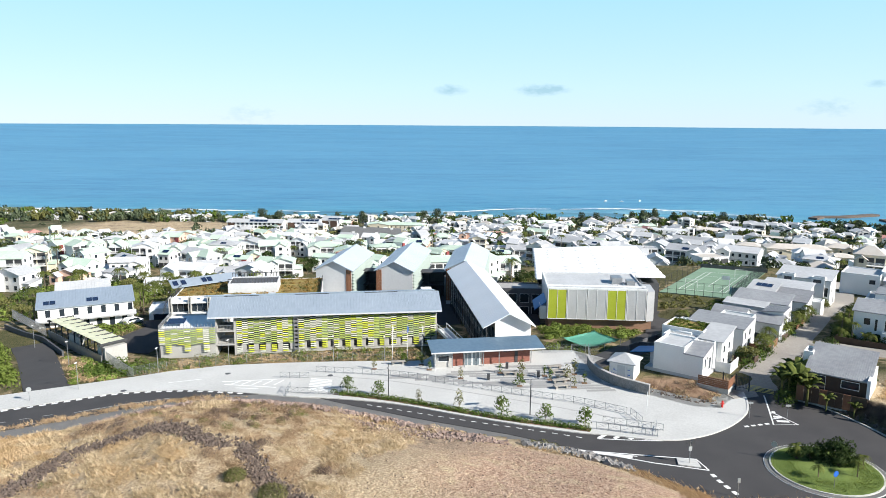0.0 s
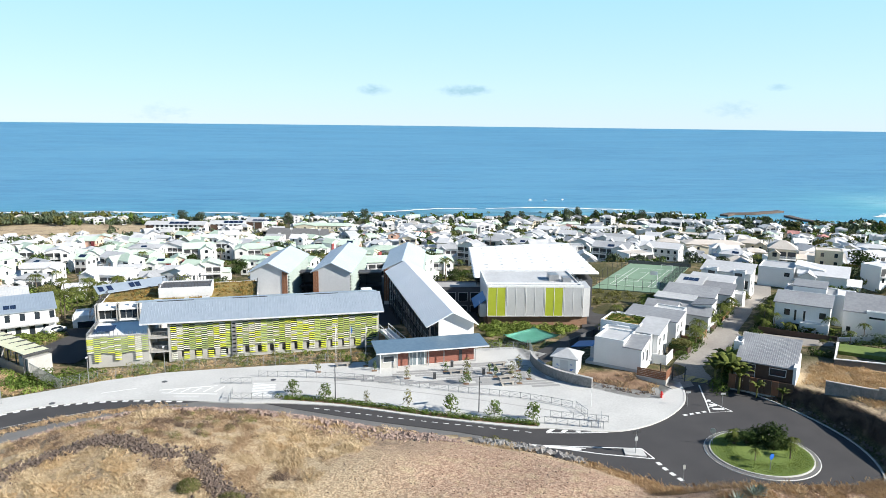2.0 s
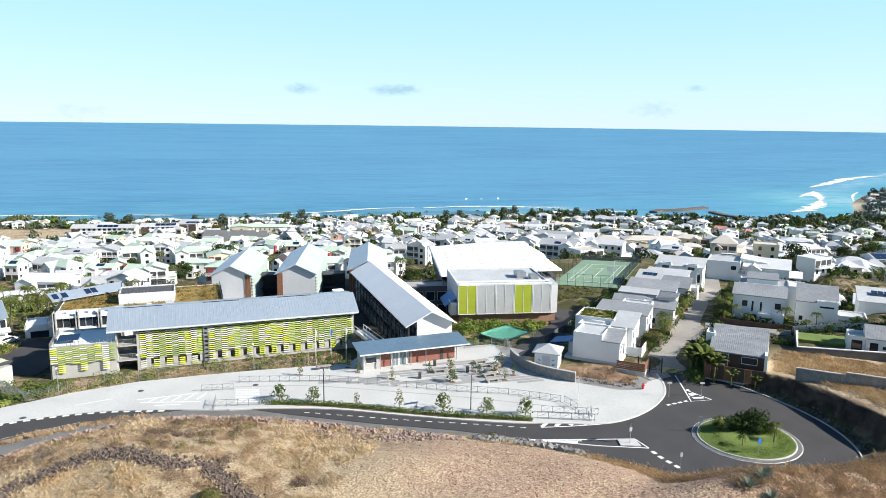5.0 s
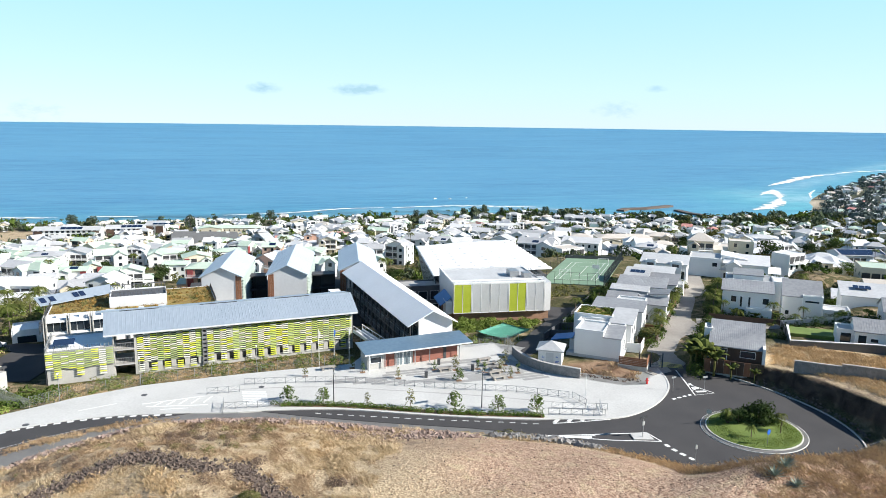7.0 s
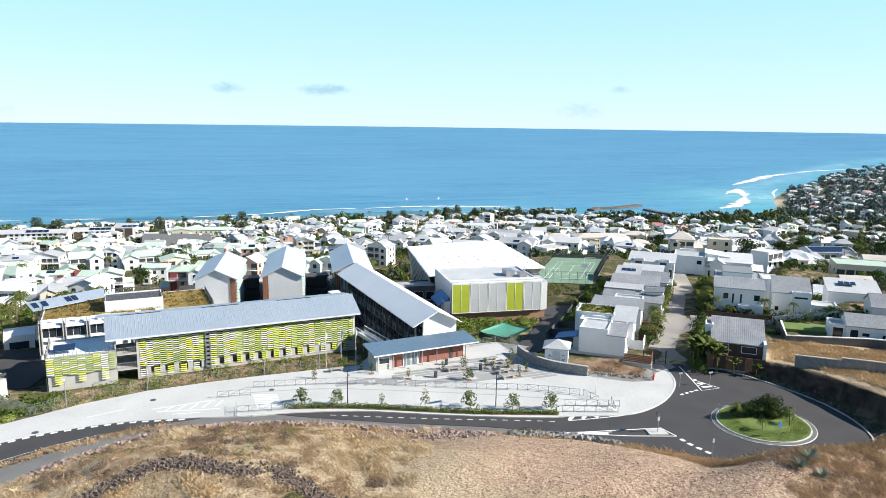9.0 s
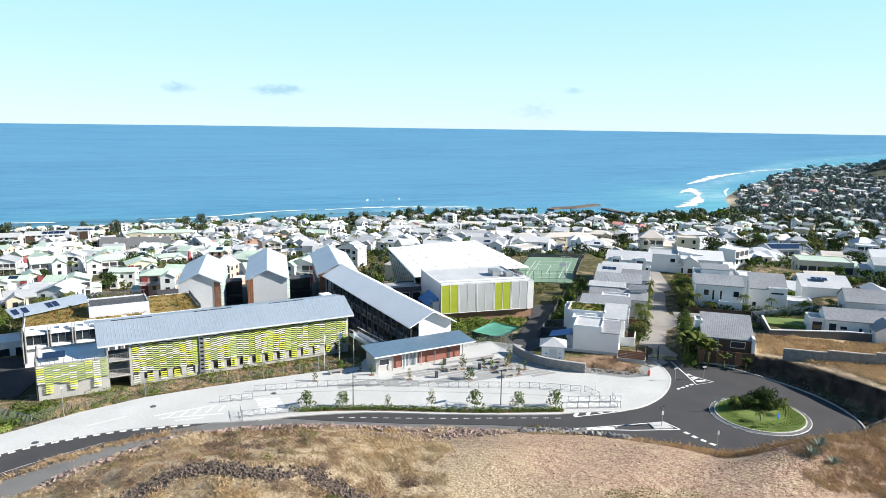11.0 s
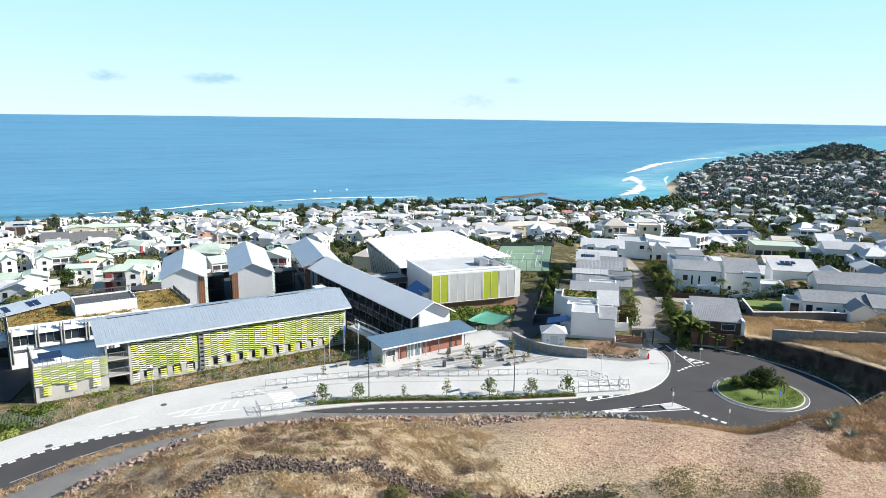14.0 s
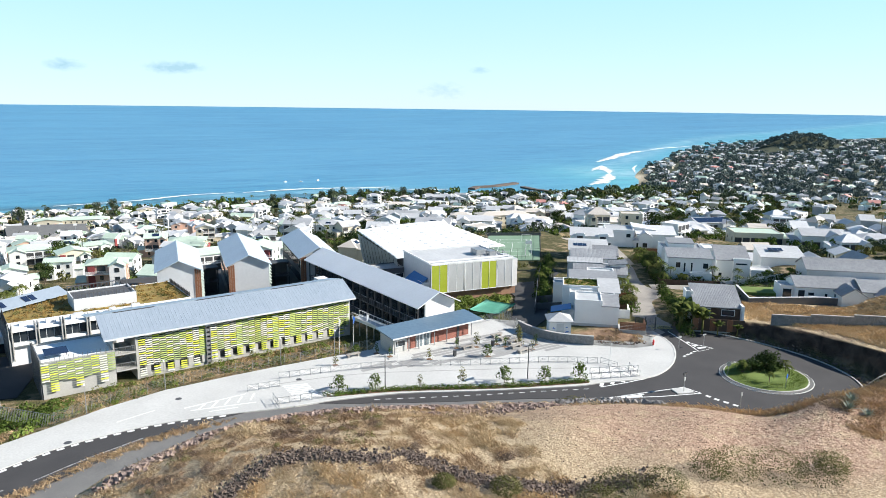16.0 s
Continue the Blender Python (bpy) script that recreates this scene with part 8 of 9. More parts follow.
# around the terrace house and behind the school's left end
for k in range(64):
    x, y = rng.uniform(-112, -52), rng.uniform(146, 212)
    if y > 148 and (x + 68) ** 2 + (y - 138) ** 2 > 190 and all((x - a) ** 2 + (y - b) ** 2 > c * c * 0.4 for a, b, c in taken if b > 200):
        put(rng.choice((palms[0], palms[1], palms[0], kinds[2], palms[1], palms[1])), x, y, rng.uniform(0, 360), rng.uniform(0.85, 1.15))
for x, y, s in ((-64, 152, 0.9), (-60, 158, 1.05), (-70, 154, 0.85), (-56, 166, 1.0), (-66, 170, 1.1), (-78, 158, 0.9), (-52, 160, 0.9), (-72, 163, 1.0), (-84, 140, 0.85), (-88, 128, 0.9), (-80, 150, 0.9), (-92, 140, 1.0), (-96, 132, 0.8)):
    put(palms[0], x, y, x * 9 % 360, s)
# along the lane
for u, v, k, s in ((10.5, 12.5, 1, 0.8), (11.6, 17, 0, 0.65), (12.6, 20, 3, 0.7), (11.5, 33, 4, 0.9), (12.8, 37, 0, 0.6), (12.6, 40, 4, 0.95), (12.4, 47, 3, 0.65), (13, 51, 4, 0.8),
                   (19.5, 9, 3, 0.75), (19.8, 13, 0, 0.75), (19.6, 17, 3, 0.65), (20, 22, 2, 0.7), (19.2, 28, 2, 0.55), (20.6, 39, 4, 0.95), (20.8, 43, 1, 0.7), (20.6, 47, 4, 0.9), (21, 50, 0, 0.7),
                   (21, 54, 4, 0.85), (20.5, 60, 2, 0.7), (20.5, 66, 4, 0.8), (19, 75, 2, 0.6), (31.5, 38.6, 4, 0.9), (32, 43, 3, 0.7), (25, 37.8, 5, 0.9), (22.5, 37.8, 4, 0.8), (28.5, 37.8, 0, 0.55),
                   (34.5, 38.5, 0, 0.6), (37, 39, 4, 0.75), (40, 39.5, 2, 0.55), (43.5, 41, 0, 0.7), (33.6, 30, 3, 0.6), (35, 31, 4, 0.6), (-6, 33, 4, 0.9), (-3.5, 30, 3, 0.6), (-5, 38, 0, 0.6), (-3, 44, 4, 0.9), (-4, 52, 2, 0.8),
                   (20.4, 6.5, 4, 0.75), (28.6, 10, 0, 0.5), (31, 33, 2, 0.6), (48, 40, 0, 0.7), (52, 41, 3, 0.7)):
    put((kinds + palms)[k], *estate(u, v), (u * 37 + v * 11) % 360, s * (0.42 if k < 4 else 0.72))

# banana plants by the bungalow
bana = thing("banana_plant", "banana plant with broad ragged leaves", "banana plant")
rb = random.Random(71)
bm = bmesh.new()
tube(bm, (0, 0, -0.3), (0, 0, 2.0), 0.16, 0.1)
part("stem", bm, LEAF_DRY, bana)
bm = bmesh.new()
for k in range(9):
    a, lift = 2 * math.pi * k / 9 + rb.uniform(-0.2, 0.2), rb.uniform(0.9, 1.9)
    prev = None
    for s in range(7):
        t = s / 6
        r, z = 1.5 * t, 1.9 + 2.0 * lift * t - 1.5 * t * t * lift
        w = 0.34 * math.sin(math.pi * min(1, 0.12 + t * 0.88))
        row = [bm.verts.new((r * math.cos(a) - q * math.sin(a), r * math.sin(a) + q * math.cos(a), z - abs(q) * 0.4)) for q in (-w, 0, w)]
        if prev:
            for i in (0, 1):
                bm.faces.new((prev[i], prev[i + 1], row[i + 1], row[i]))
        prev = row
part("leaves", bm, PALM, bana)
for u, v, s in ((19.6, 3.0, 1.1), (21.0, 1.0, 1.2), (22.4, 0.2, 1.0), (20.4, 4.6, 1.1), (18.9, 1.6, 1.0), (19.2, 6.2, 0.9), (21.8, 2.2, 0.9), (21.4, 44, 0.7), (21.6, 49, 0.75), (24.6, 37.9, 0.6), (28.6, 37.9, 0.55), (32.4, 38.4, 0.6), (12.2, 33, 0.7), (12.4, 35.4, 0.75), (12.3, 39, 0.65), (12.0, 18, 0.55), (24.8, -0.2, 0.6), (28.0, 0.0, 0.5)):
    put(bana, *estate(u, v), u * 70, s * 1.35)
drop(bana)

hedges = [(*estate(u + rng.uniform(-0.6, 0.6), v), rng.uniform(0.8, 1.5), rng.uniform(1.0, 2.6)) for u, a, b in ((11.9, 10, 24), (12.0, 30, 60), (19.8, 6, 34), (20.4, 38, 80), (-4.5, 20, 76), (-5.5, 24, 60)) for v in np.arange(a, b, 1.1).tolist()]
hedges += [(*estate(rng.uniform(20.4, 22.0), v), rng.uniform(0.8, 1.4), rng.uniform(1.4, 3.0)) for v in np.arange(38, 84, 0.8).tolist()]
hedges += [(*estate(u, rng.uniform(37.2, 38.8)), rng.uniform(0.7, 1.2), rng.uniform(1.2, 2.4)) for u in np.arange(21, 47, 0.9).tolist()]
hedges += [(*estate(rng.uniform(19.2, 20.6), v), rng.uniform(0.8, 1.3), rng.uniform(1.3, 2.6)) for v in np.arange(-1.5, 12, 0.9).tolist()]
hedges += [(*estate(u, v + rng.uniform(-0.5, 0.5)), rng.uniform(0.6, 1.1), rng.uniform(0.8, 1.7)) for v, a, b in ((37.6, 21, 50), (31, 33.5, 42), (20.5, 30, 33)) for u in np.arange(a, b, 1.2).tolist()]
shrubs("hedge_shrubs", "mixed garden shrubs along the lane", hedges[::2], LEAF, 0.17, 130, 15)
shrubs("hedge_shrubs", "dark garden shrubs along the lane", hedges[1::2], LEAF_DARK, 0.17, 130, 16)

for k in range(34):
    u, v = rng.uniform(19.4, 21.6) if k % 3 else rng.uniform(11.4, 12.6), rng.uniform(34, 82) if k % 3 else rng.uniform(8, 80)
    put(palms[1] if k % 4 else kinds[2], *estate(u, v), rng.uniform(0, 360), rng.uniform(0.65, 0.95) if k % 4 else 0.6)
grove = [(rng.uniform(-116, -54), rng.uniform(150, 216), rng.uniform(1.3, 2.4), rng.uniform(1.8, 3.6)) for _ in range(150)]
grove = [q for q in grove if (q[0] + 68) ** 2 + (q[1] - 138) ** 2 > 230 and all((q[0] - a) ** 2 + (q[1] - b) ** 2 > c * c * 0.5 for a, b, c in taken if b > 200)]
shrubs("garden_greenery", "thick garden greenery between low houses", grove[::2], LEAF, 0.3, 110, 17)
shrubs("garden_greenery", "bright garden greenery between low houses", grove[1::2], LEAF_BRIGHT, 0.3, 110, 18)

# roundabout planting
for x, y, a, s in ((44.4, 73.2, 40, 0.46), (42.9, 73.8, 100, 0.34), (44.0, 72.0, 200, 0.3), (45.4, 72.6, 300, 0.3), (41.6, 73.6, 10, 0.34), (40.2, 73.8, 70, 0.28)):
    put(kinds[1 if a % 3 else 0], x, y, a, s, 0.1, s * 1.05)
for x, y, s in ((40.2, 74.0, 0.45), (40.4, 69.6, 0.36), (44.6, 69.6, 0.42), (46.3, 71.4, 0.42)):
    put(palms[1], x, y, x * 50, s, 0.8)
shrubs("shrubs", "dark shrub clump on the roundabout", [(43.2 + 0.55 * math.cos(k * 2.4) * k ** 0.5, 73.1 + 0.4 * math.sin(k * 2.4) * k ** 0.5, 0.6, 1.1) for k in range(11)], LEAF_DARK, 0.12, 90, 19)
for p in kinds + palms:
    drop(p)

# young trees of the forecourt and hedge
young = [tree(81, "young leafy tree in the planting strip", 2.0, 1.25, LEAF, 420, 0.11, 0.05, True), tree(82, "young staked tree on the forecourt", 2.2, 0.9, LEAF_DRY, 170, 0.11, 0.04, True),
         tree(83, "thin young tree on the forecourt", 1.9, 0.7, LEAF, 110, 0.11, 0.04, True)]
for k, (x, y) in enumerate(((-13.4, 95.1), (-8.8, 93.4), (-3.1, 91.2), (2.4, 89.2), (7.9, 87.0), (13.4, 85.0), (18.2, 83.3))):
    put(young[0] if k not in (2, 3) else young[1], x, y, 80 * k, (1.2, 1.15, 0.85, 1.2, 1.3, 1.15, 1.25)[k], float(street(x)) + 0.1)
for k, (x, y) in enumerate(((2.9, 100.1), (11.4, 97), (12.1, 101.4), (15.6, 101.0), (19.2, 96.3), (21, 97.9), (18.6, 99), (-1.9, 104), (-10.5, 104.4), (16.2, 99.4), (20.2, 101.6), (9, 102.4), (-6.0, 107.6), (-3.2, 106.2))):
    put(young[1 + k % 2] if k not in (1, 12) else young[0], x, y, 55 * k, (0.8, 1.0, 1.15, 0.9)[k % 4], float(street(x)) + 0.07)
    bm = bmesh.new()
    box(bm, x - 0.4, x + 0.4, y - 0.4, y + 0.4, float(street(x)) + 0.065, float(street(x)) + 0.085)
    single("tree_pit", bm, SOIL, "bare soil pit round a young tree", "tree pit", group="tree pits")
for p in young:
    drop(p)
rng = random.Random(90)
hedge_line = spline([(-15.2, 94.6), (-6.4, 91.9), (1.5, 88.5), (8.7, 85.4), (18.6, 82.0)])
bm = bmesh.new()
ribbon(bm, hedge_line, 0.55, 0.09, 0.02)
single("planting_strip", bm, SOIL, "dark soil strip under the low hedge", "planting bed", "structure")
verts, faces = [], []
for x, y, a in line_points(hedge_line, 0.55):
    if rng.random() < 0.1:
        continue
    v, f = leaf_cloud(rng, [(x + rng.uniform(-0.1, 0.1), y + rng.uniform(-0.15, 0.15), float(street(x)) + 0.25, rng.uniform(0.4, 0.7), rng.uniform(0.28, 0.55))], 150, 0.095)
    o = len(verts)
    verts += v
    faces += [tuple(i + o for i in q) for q in f]
tagged(mesh_object("hedge", verts, faces, LEAF, None), "low green hedge along the planting strip", "hedge", kind="stuff")


# ---- scrub, gardens ----
def scatter(n, xr, yr, ok, rr, hr):
    out = []
    while len(out) < n:
        x, y = rng.uniform(*xr), rng.uniform(*yr)
        if ok(x, y):
            out.append((x, y, rng.uniform(*rr), rng.uniform(*hr)))
    return out


def front_strip(x, y):
    n0 = -float(off_line(x, y, KERB_NORTH))
    wall = 117.4 + (x + 40.3) * math.tan(radians(A_R))
    return n0 > 0.6 and y < wall - (1.2 if x < -39 else 0.3)


spots = scatter(170, (-52, -3), (101, 121), front_strip, (0.5, 1.2), (0.5, 1.2))
shrubs("shrubs", "green shrubs below the slatted school wing", spots[:90], LEAF_BRIGHT, 0.16, 90, 1)
shrubs("shrubs", "olive scrub below the slatted school wing", spots[120:], LEAF_DRY, 0.16, 80, 2)
west = scatter(430, (-88, -57), (82, 119), lambda x, y: off_line(x, y, KERB_NORTH) < -1 and x < -53.6 - (y - 91.4) * 0.72 - 4.4, (0.8, 1.8), (0.8, 1.9))
shrubs("shrubs", "thick green scrub left of the side drive", west, LEAF_BRIGHT, 0.24, 70, 3)
PORT_M, HOUSE_M = port.matrix_basis.inverted(), lb.matrix_basis.inverted()


def in_yard(x, y):
    return (PORT_M @ Vector((x, y, 0))).y < -4.4 and (HOUSE_M @ Vector((x, y, 0))).y < -2.0 and x < -61.8 + (y - 127.4) * 0.25 - 0.8


def on_verge(x, y):
    return (PORT_M @ Vector((x, y, 0))).y > 1.4 and x > -54.0 - (y - 94.7) * 0.69 + 2.4 and off_line(x, y, KERB_NORTH) < 0.5 and x < -49.5


yard = scatter(90, (-80, -56), (116, 140), in_yard, (0.6, 1.3), (0.6, 1.3))
shrubs("shrubs", "garden shrubs before the terrace house", yard, LEAF_BRIGHT, 0.2, 60, 4)
verge_b = scatter(26, (-66, -49), (92, 114), on_verge, (0.5, 1.0), (0.5, 1.0))
shrubs("shrubs", "green bushes on the verge by the carport", verge_b, LEAF_BRIGHT, 0.2, 60, 7)
corner = scatter(46, (-57, -46), (103, 116), lambda x, y: off_line(x, y, KERB_NORTH) < -1.5 and (PORT_M @ Vector((x, y, 0))).x < -1.5, (0.7, 1.4), (0.7, 1.4))
shrubs("shrubs", "leafy bushes between carport and school annexe", corner, LEAF, 0.22, 70, 9)
gym_g = scatter(120, (19, 42), (113.5, 133), lambda x, y: y > 113.5 and not (20.5 < x < 33 and 115.5 < y < 123.5) and y < 133.2 - 0.07 * (x - 20) and x < 24 + (y - 113) * 0.85 - 1, (0.6, 1.2), (0.5, 1.3))
shrubs("shrubs", "green bushes before the gymnasium", gym_g, LEAF_BRIGHT, 0.22, 65, 5)


def roof_plants(frame_m, spots, mat, label, seed, size=0.13):
    """Low planting on a flat roof, in the building's own frame: (u, v, z, radius, height)."""
    r9 = random.Random(seed)
    verts, faces = [], []
    for u, v, z, r, h in spots:
        p = frame_m @ Vector((u, v, z))
        w, f = leaf_cloud(r9, [(p.x, p.y, p.z + h * 0.2, r, h)], 34, size)
        o = len(verts)
        verts += w
        faces += [tuple(i + o for i in q) for q in f]
    tagged(mesh_object("roof_planting", verts, faces, mat, None), label, "planting", kind="stuff")


AM = pose(A_X, A_Y, 0, 0, 0, A_R)
sed = [(rng.uniform(-10, 18), rng.uniform(22, 35.5), 2.92, rng.uniform(0.3, 0.8), rng.uniform(0.15, 0.55)) for _ in range(420)]
sed = [q for q in sed if not (-1 < q[0] < 10.2 and 22.8 < q[1] < 30.6)]
roof_plants(AM, sed[::2], material("dry_sedum", (0.2, 0.11, 0.035), (0.33, 0.22, 0.07), 0.8, 0.9, spec=0.0), "brown sedum tufts on the planted roof", 4)
roof_plants(AM, sed[1::4], LEAF_DRY, "olive sedum tufts on the planted roof", 5)
roof_plants(FM, [(rng.uniform(-0.6, 5.2), rng.uniform(9.3, 14.2), 5.5, 0.35, 0.25) for _ in range(70)], LEAF_BRIGHT, "green tufts on a flat villa roof", 6)
mound = scatter(26, (29, 42), (90, 97), lambda x, y: -off_line(x, y, KERB_NORTH) > 1.5 and (FM.inverted() @ Vector((x, y, 0))).y < -1.2, (0.25, 0.5), (0.4, 0.9))
court_g = scatter(60, (46, 70), (146, 166), lambda x, y: y - 0.45 * (x - 46) > 150 and y < 169 - (x - 53) * 0.42 - 1.5, (0.4, 0.9), (0.4, 0.9))
shrubs("shrubs", "dry scrub beside the sports court", court_g, LEAF_DRY, 0.2, 40, 8)


# ---- dry grass of the hill ----
def fast_mesh(name, verts, faces, mat, label, category):
    """Triangles from arrays, as one object of stuff."""
    me = bpy.data.meshes.new(name)
    me.vertices.add(len(verts))
    me.vertices.foreach_set("co", np.ascontiguousarray(verts, np.float32).ravel())
    me.loops.add(faces.size)
    me.loops.foreach_set("vertex_index", np.ascontiguousarray(faces, np.int32).ravel())
    me.polygons.add(len(faces))
    me.polygons.foreach_set("loop_start", np.arange(0, faces.size, 3, dtype=np.int32))
    me.update(calc_edges=True)
    me.materials.append(mat)
    return tagged(new(name, me), label, category, kind="stuff")


def grass(name, label, spots, mat, blades, height, width, seed):
    """Bent tapering blades in tufts. spots: (x, y, size)."""
    r3 = np.random.RandomState(seed)
    q = np.array(spots, float)
    base = ground(q[:, 0], q[:, 1]) - 0.05
    q, z = np.repeat(q, blades, 0), np.repeat(base, blades)
    n = len(q)
    s = q[:, 2]
    a = r3.uniform(0, 2 * math.pi, n)
    bx, by = q[:, 0] + r3.normal(0, 1, n) * 0.3 * s, q[:, 1] + r3.normal(0, 1, n) * 0.3 * s
    hh, ww = height * s * r3.uniform(0.6, 1.25, n), width * r3.uniform(0.7, 1.3, n)
    lx, ly = np.cos(a) * hh * 0.6 - 0.2 * hh, np.sin(a) * hh * 0.6 + 0.1 * hh
    dx, dy = -np.sin(a) * ww, np.cos(a) * ww
    v = np.stack([np.stack([bx - dx, by - dy, z], -1), np.stack([bx + dx, by + dy, z], -1),
                  np.stack([bx + lx * 0.4 + dx * 0.7, by + ly * 0.4 + dy * 0.7, z + hh * 0.55], -1), np.stack([bx + lx, by + ly, z + hh * 0.8], -1)], 1)
    i = 4 * np.arange(n)[:, None]
    f = np.concatenate([i + [[0, 1, 2]], i + [[0, 2, 3]]])
    return fast_mesh(name, v.reshape(-1, 3), f, mat, label, "grass")


ROCK_LINE = spline([(-38, 52), (-37, 58), (-35.8, 63.6), (-33, 66), (-30, 67.3), (-27.7, 67.4), (-24, 64.6), (-20.8, 62.2)]) + spline([(-19, 63), (-16.9, 59.4), (-14, 55), (-9, 52.2), (-2, 50)])
r4 = np.random.RandomState(7)
tufts = {"straw": [], "red": [], "short": [], "gold": []}
px, py = r4.uniform(-60, 66, 62000), r4.uniform(40, 93, 62000)
pe = off_line(px, py, KERB_SOUTH)
line_x, line_y = np.array(ROCK_LINE).T
for x, y, e in zip(px.tolist(), py.tolist(), pe.tolist()):
    if e < (4.4 if -46 < x < 10 else 1.2) or e > 42 or np.min((x - line_x) ** 2 + (y - line_y) ** 2) < 0.95:
        continue
    if -46 < x < 8 and e < 6.5 and r4.rand() < 0.6:
        continue
    patch = noise.noise((x * 0.07, y * 0.07, 3.1)) + 0.35 * noise.noise((x * 0.3, y * 0.3, 9.0))
    lump = noise.noise((x * 0.55, y * 0.55, 1.0)) + 0.5 * noise.noise((x * 1.3, y * 1.3, 4.0))
    rim = noise.noise((x * 0.2, y * 0.2, 7.0)) * 3
    bald = 5 + rim < e < 34 and x > -6 + 0.3 * (y - 60) + rim and x < 24 + rim + 0.25 * (56 - y)
    if bald:
        if r4.rand() < (0.75 if lump > 0.1 else 0.3):
            tufts["short"].append((x, y, r4.uniform(0.5, 1.0)))
    elif x > 20 and e > 1.2:
        if lump > -0.25:
            tufts["red" if r4.rand() < (0.85 if lump < 0.15 else 0.4) else "gold"].append((x, y, r4.uniform(0.6, 1.2) * (1.1 + 1.2 * max(0.0, lump))))
    elif patch > 0.05:
        if lump > -0.1 and r4.rand() < 0.8:
            tufts["red"].append((x, y, r4.uniform(0.5, 1.0) * (1.0 + 1.2 * max(0.0, lump))))
    elif lump > -0.15 and r4.rand() < 0.9:
        tufts["straw" if patch > -0.22 else "gold"].append((x, y, r4.uniform(0.5, 1.1) * (1.0 + 1.6 * max(0.0, lump))))
grass("dry_grass", "tall straw-coloured dry grass on the hillside", tufts["straw"], STRAW, 22, 0.29, 0.009, 1)
grass("dry_grass", "russet dry grass and scrub on the hillside", tufts["red"], STRAW_RED, 22, 0.27, 0.009, 2)
grass("dry_grass", "golden dry grass clumps on the slope", tufts["gold"], STRAW_GOLD, 22, 0.32, 0.009, 7)
grass("dry_grass", "short bleached grass stubble on bare slope", tufts["short"], STRAW_PALE, 10, 0.17, 0.016, 3)
bank = [(x, y, r4.uniform(0.6, 1.2)) for x, y in zip(r4.uniform(54, 96, 5200), r4.uniform(58, 96, 5200)) if -off_line(x, y, KERB_NORTH) > 4.5 and (FM.inverted() @ Vector((x, y, 0))).y < 15 and
        not (20 < (FM.inverted() @ Vector((x, y, 0))).x < 30.5 and (FM.inverted() @ Vector((x, y, 0))).y > -1)]
grass("dry_grass", "tawny dry grass on the bank by villas", bank[::3], STRAW, 26, 0.5, 0.011, 4)
grass("dry_grass", "russet dry grass on the bank by villas", [(x, y, q * 1.2) for k, (x, y, q) in enumerate(bank) if k % 3], STRAW_GOLD, 26, 0.5, 0.011, 10)
odd = [(x, y, r4.uniform(0.7, 1.4)) for x, y, _, _ in mound] + [(x, y, 1.0) for x, y, _, _ in scatter(170, (-66, -49), (92, 114), on_verge, (1, 1), (1, 1))] + [(x, y, 1.0) for x, y, _, _ in scatter(160, (-80, -56), (116, 140), in_yard, (1, 1), (1, 1))] + [(x, y, 0.9) for x, y, _, _ in spots[::3]]
odd += [(x + r4.uniform(-0.6, 0.6), y - 1.5 + r4.uniform(-0.6, 0.6), r4.uniform(0.5, 1.3)) for x, y, a in line_points([(-56, 84.5), (-52, 86.5), (-44, 91), (-36, 94.2), (-30, 94.6)], 0.32)]
odd += [(x + r4.uniform(-1, 1), y - 1.3 + r4.uniform(-0.5, 0.5), 0.6) for x, y, a in line_points([(-52, 86.5), (-44, 91), (-36, 94.2), (-28, 94.4)], 0.25)]
grass("dry_grass", "dry tufts on verges and planting beds", odd[::2], STRAW_GOLD, 30, 0.5, 0.009, 5)
grass("dry_grass", "brown tufts on verges and planting beds", odd[1::2], STRAW_RED, 30, 0.5, 0.009, 9)
turf = [(C[0] + 5.4 * math.sqrt(q) * math.cos(a), C[1] + 5.4 * math.sqrt(q) * math.sin(a), r4.uniform(0.5, 1.1)) for q, a in zip(r4.uniform(0, 1, 2600), r4.uniform(0, 6.283, 2600))]
lawn_grass = grass("lawn_grass", "short green turf on the roundabout", turf, material("turf", (0.14, 0.2, 0.04), (0.28, 0.33, 0.1), 0.6, 0.9, spec=0.0), 6, 0.1, 0.03, 8)
lawn_grass.location.z = 0.44
verge = [(x, y, r4.uniform(0.6, 1.2)) for x, y in zip(r4.uniform(-48, -4, 2600), r4.uniform(104, 121, 2600)) if front_strip(x, y)]
grass("dry_grass", "tawny grass strip below the school wing", verge, STRAW_GOLD, 22, 0.4, 0.011, 6)


# ---- rocks ----
def rocks(name, label, spots, seed, mat=ROCK):
    r5 = random.Random(seed)
    bm = bmesh.new()
    heights = ground([q[0] for q in spots], [q[1] for q in spots])
    for (x, y, s), z in zip(spots, heights.tolist()):
        m = pose(x, y, z + s * 0.25, r5.uniform(0, 360), r5.uniform(0, 360), r5.uniform(0, 360))
        v = box(bm, -s * 0.5, s * 0.5, -s * 0.4, s * 0.4, -s * 0.32, s * 0.32)
        for q in v:
            q.co = m @ (q.co * r5.uniform(0.65, 1.2))
    return single(name, bm, mat, label, "rocks", "stuff")


def rubble(line, half, per, lo, hi, seed):
    r5 = random.Random(seed)
    out = []
    for x, y, a in line_points(line, 0.3):
        for _ in range(per):
            out.append((x + r5.gauss(0, half), y + r5.gauss(0, half), r5.uniform(lo, hi)))
    return out


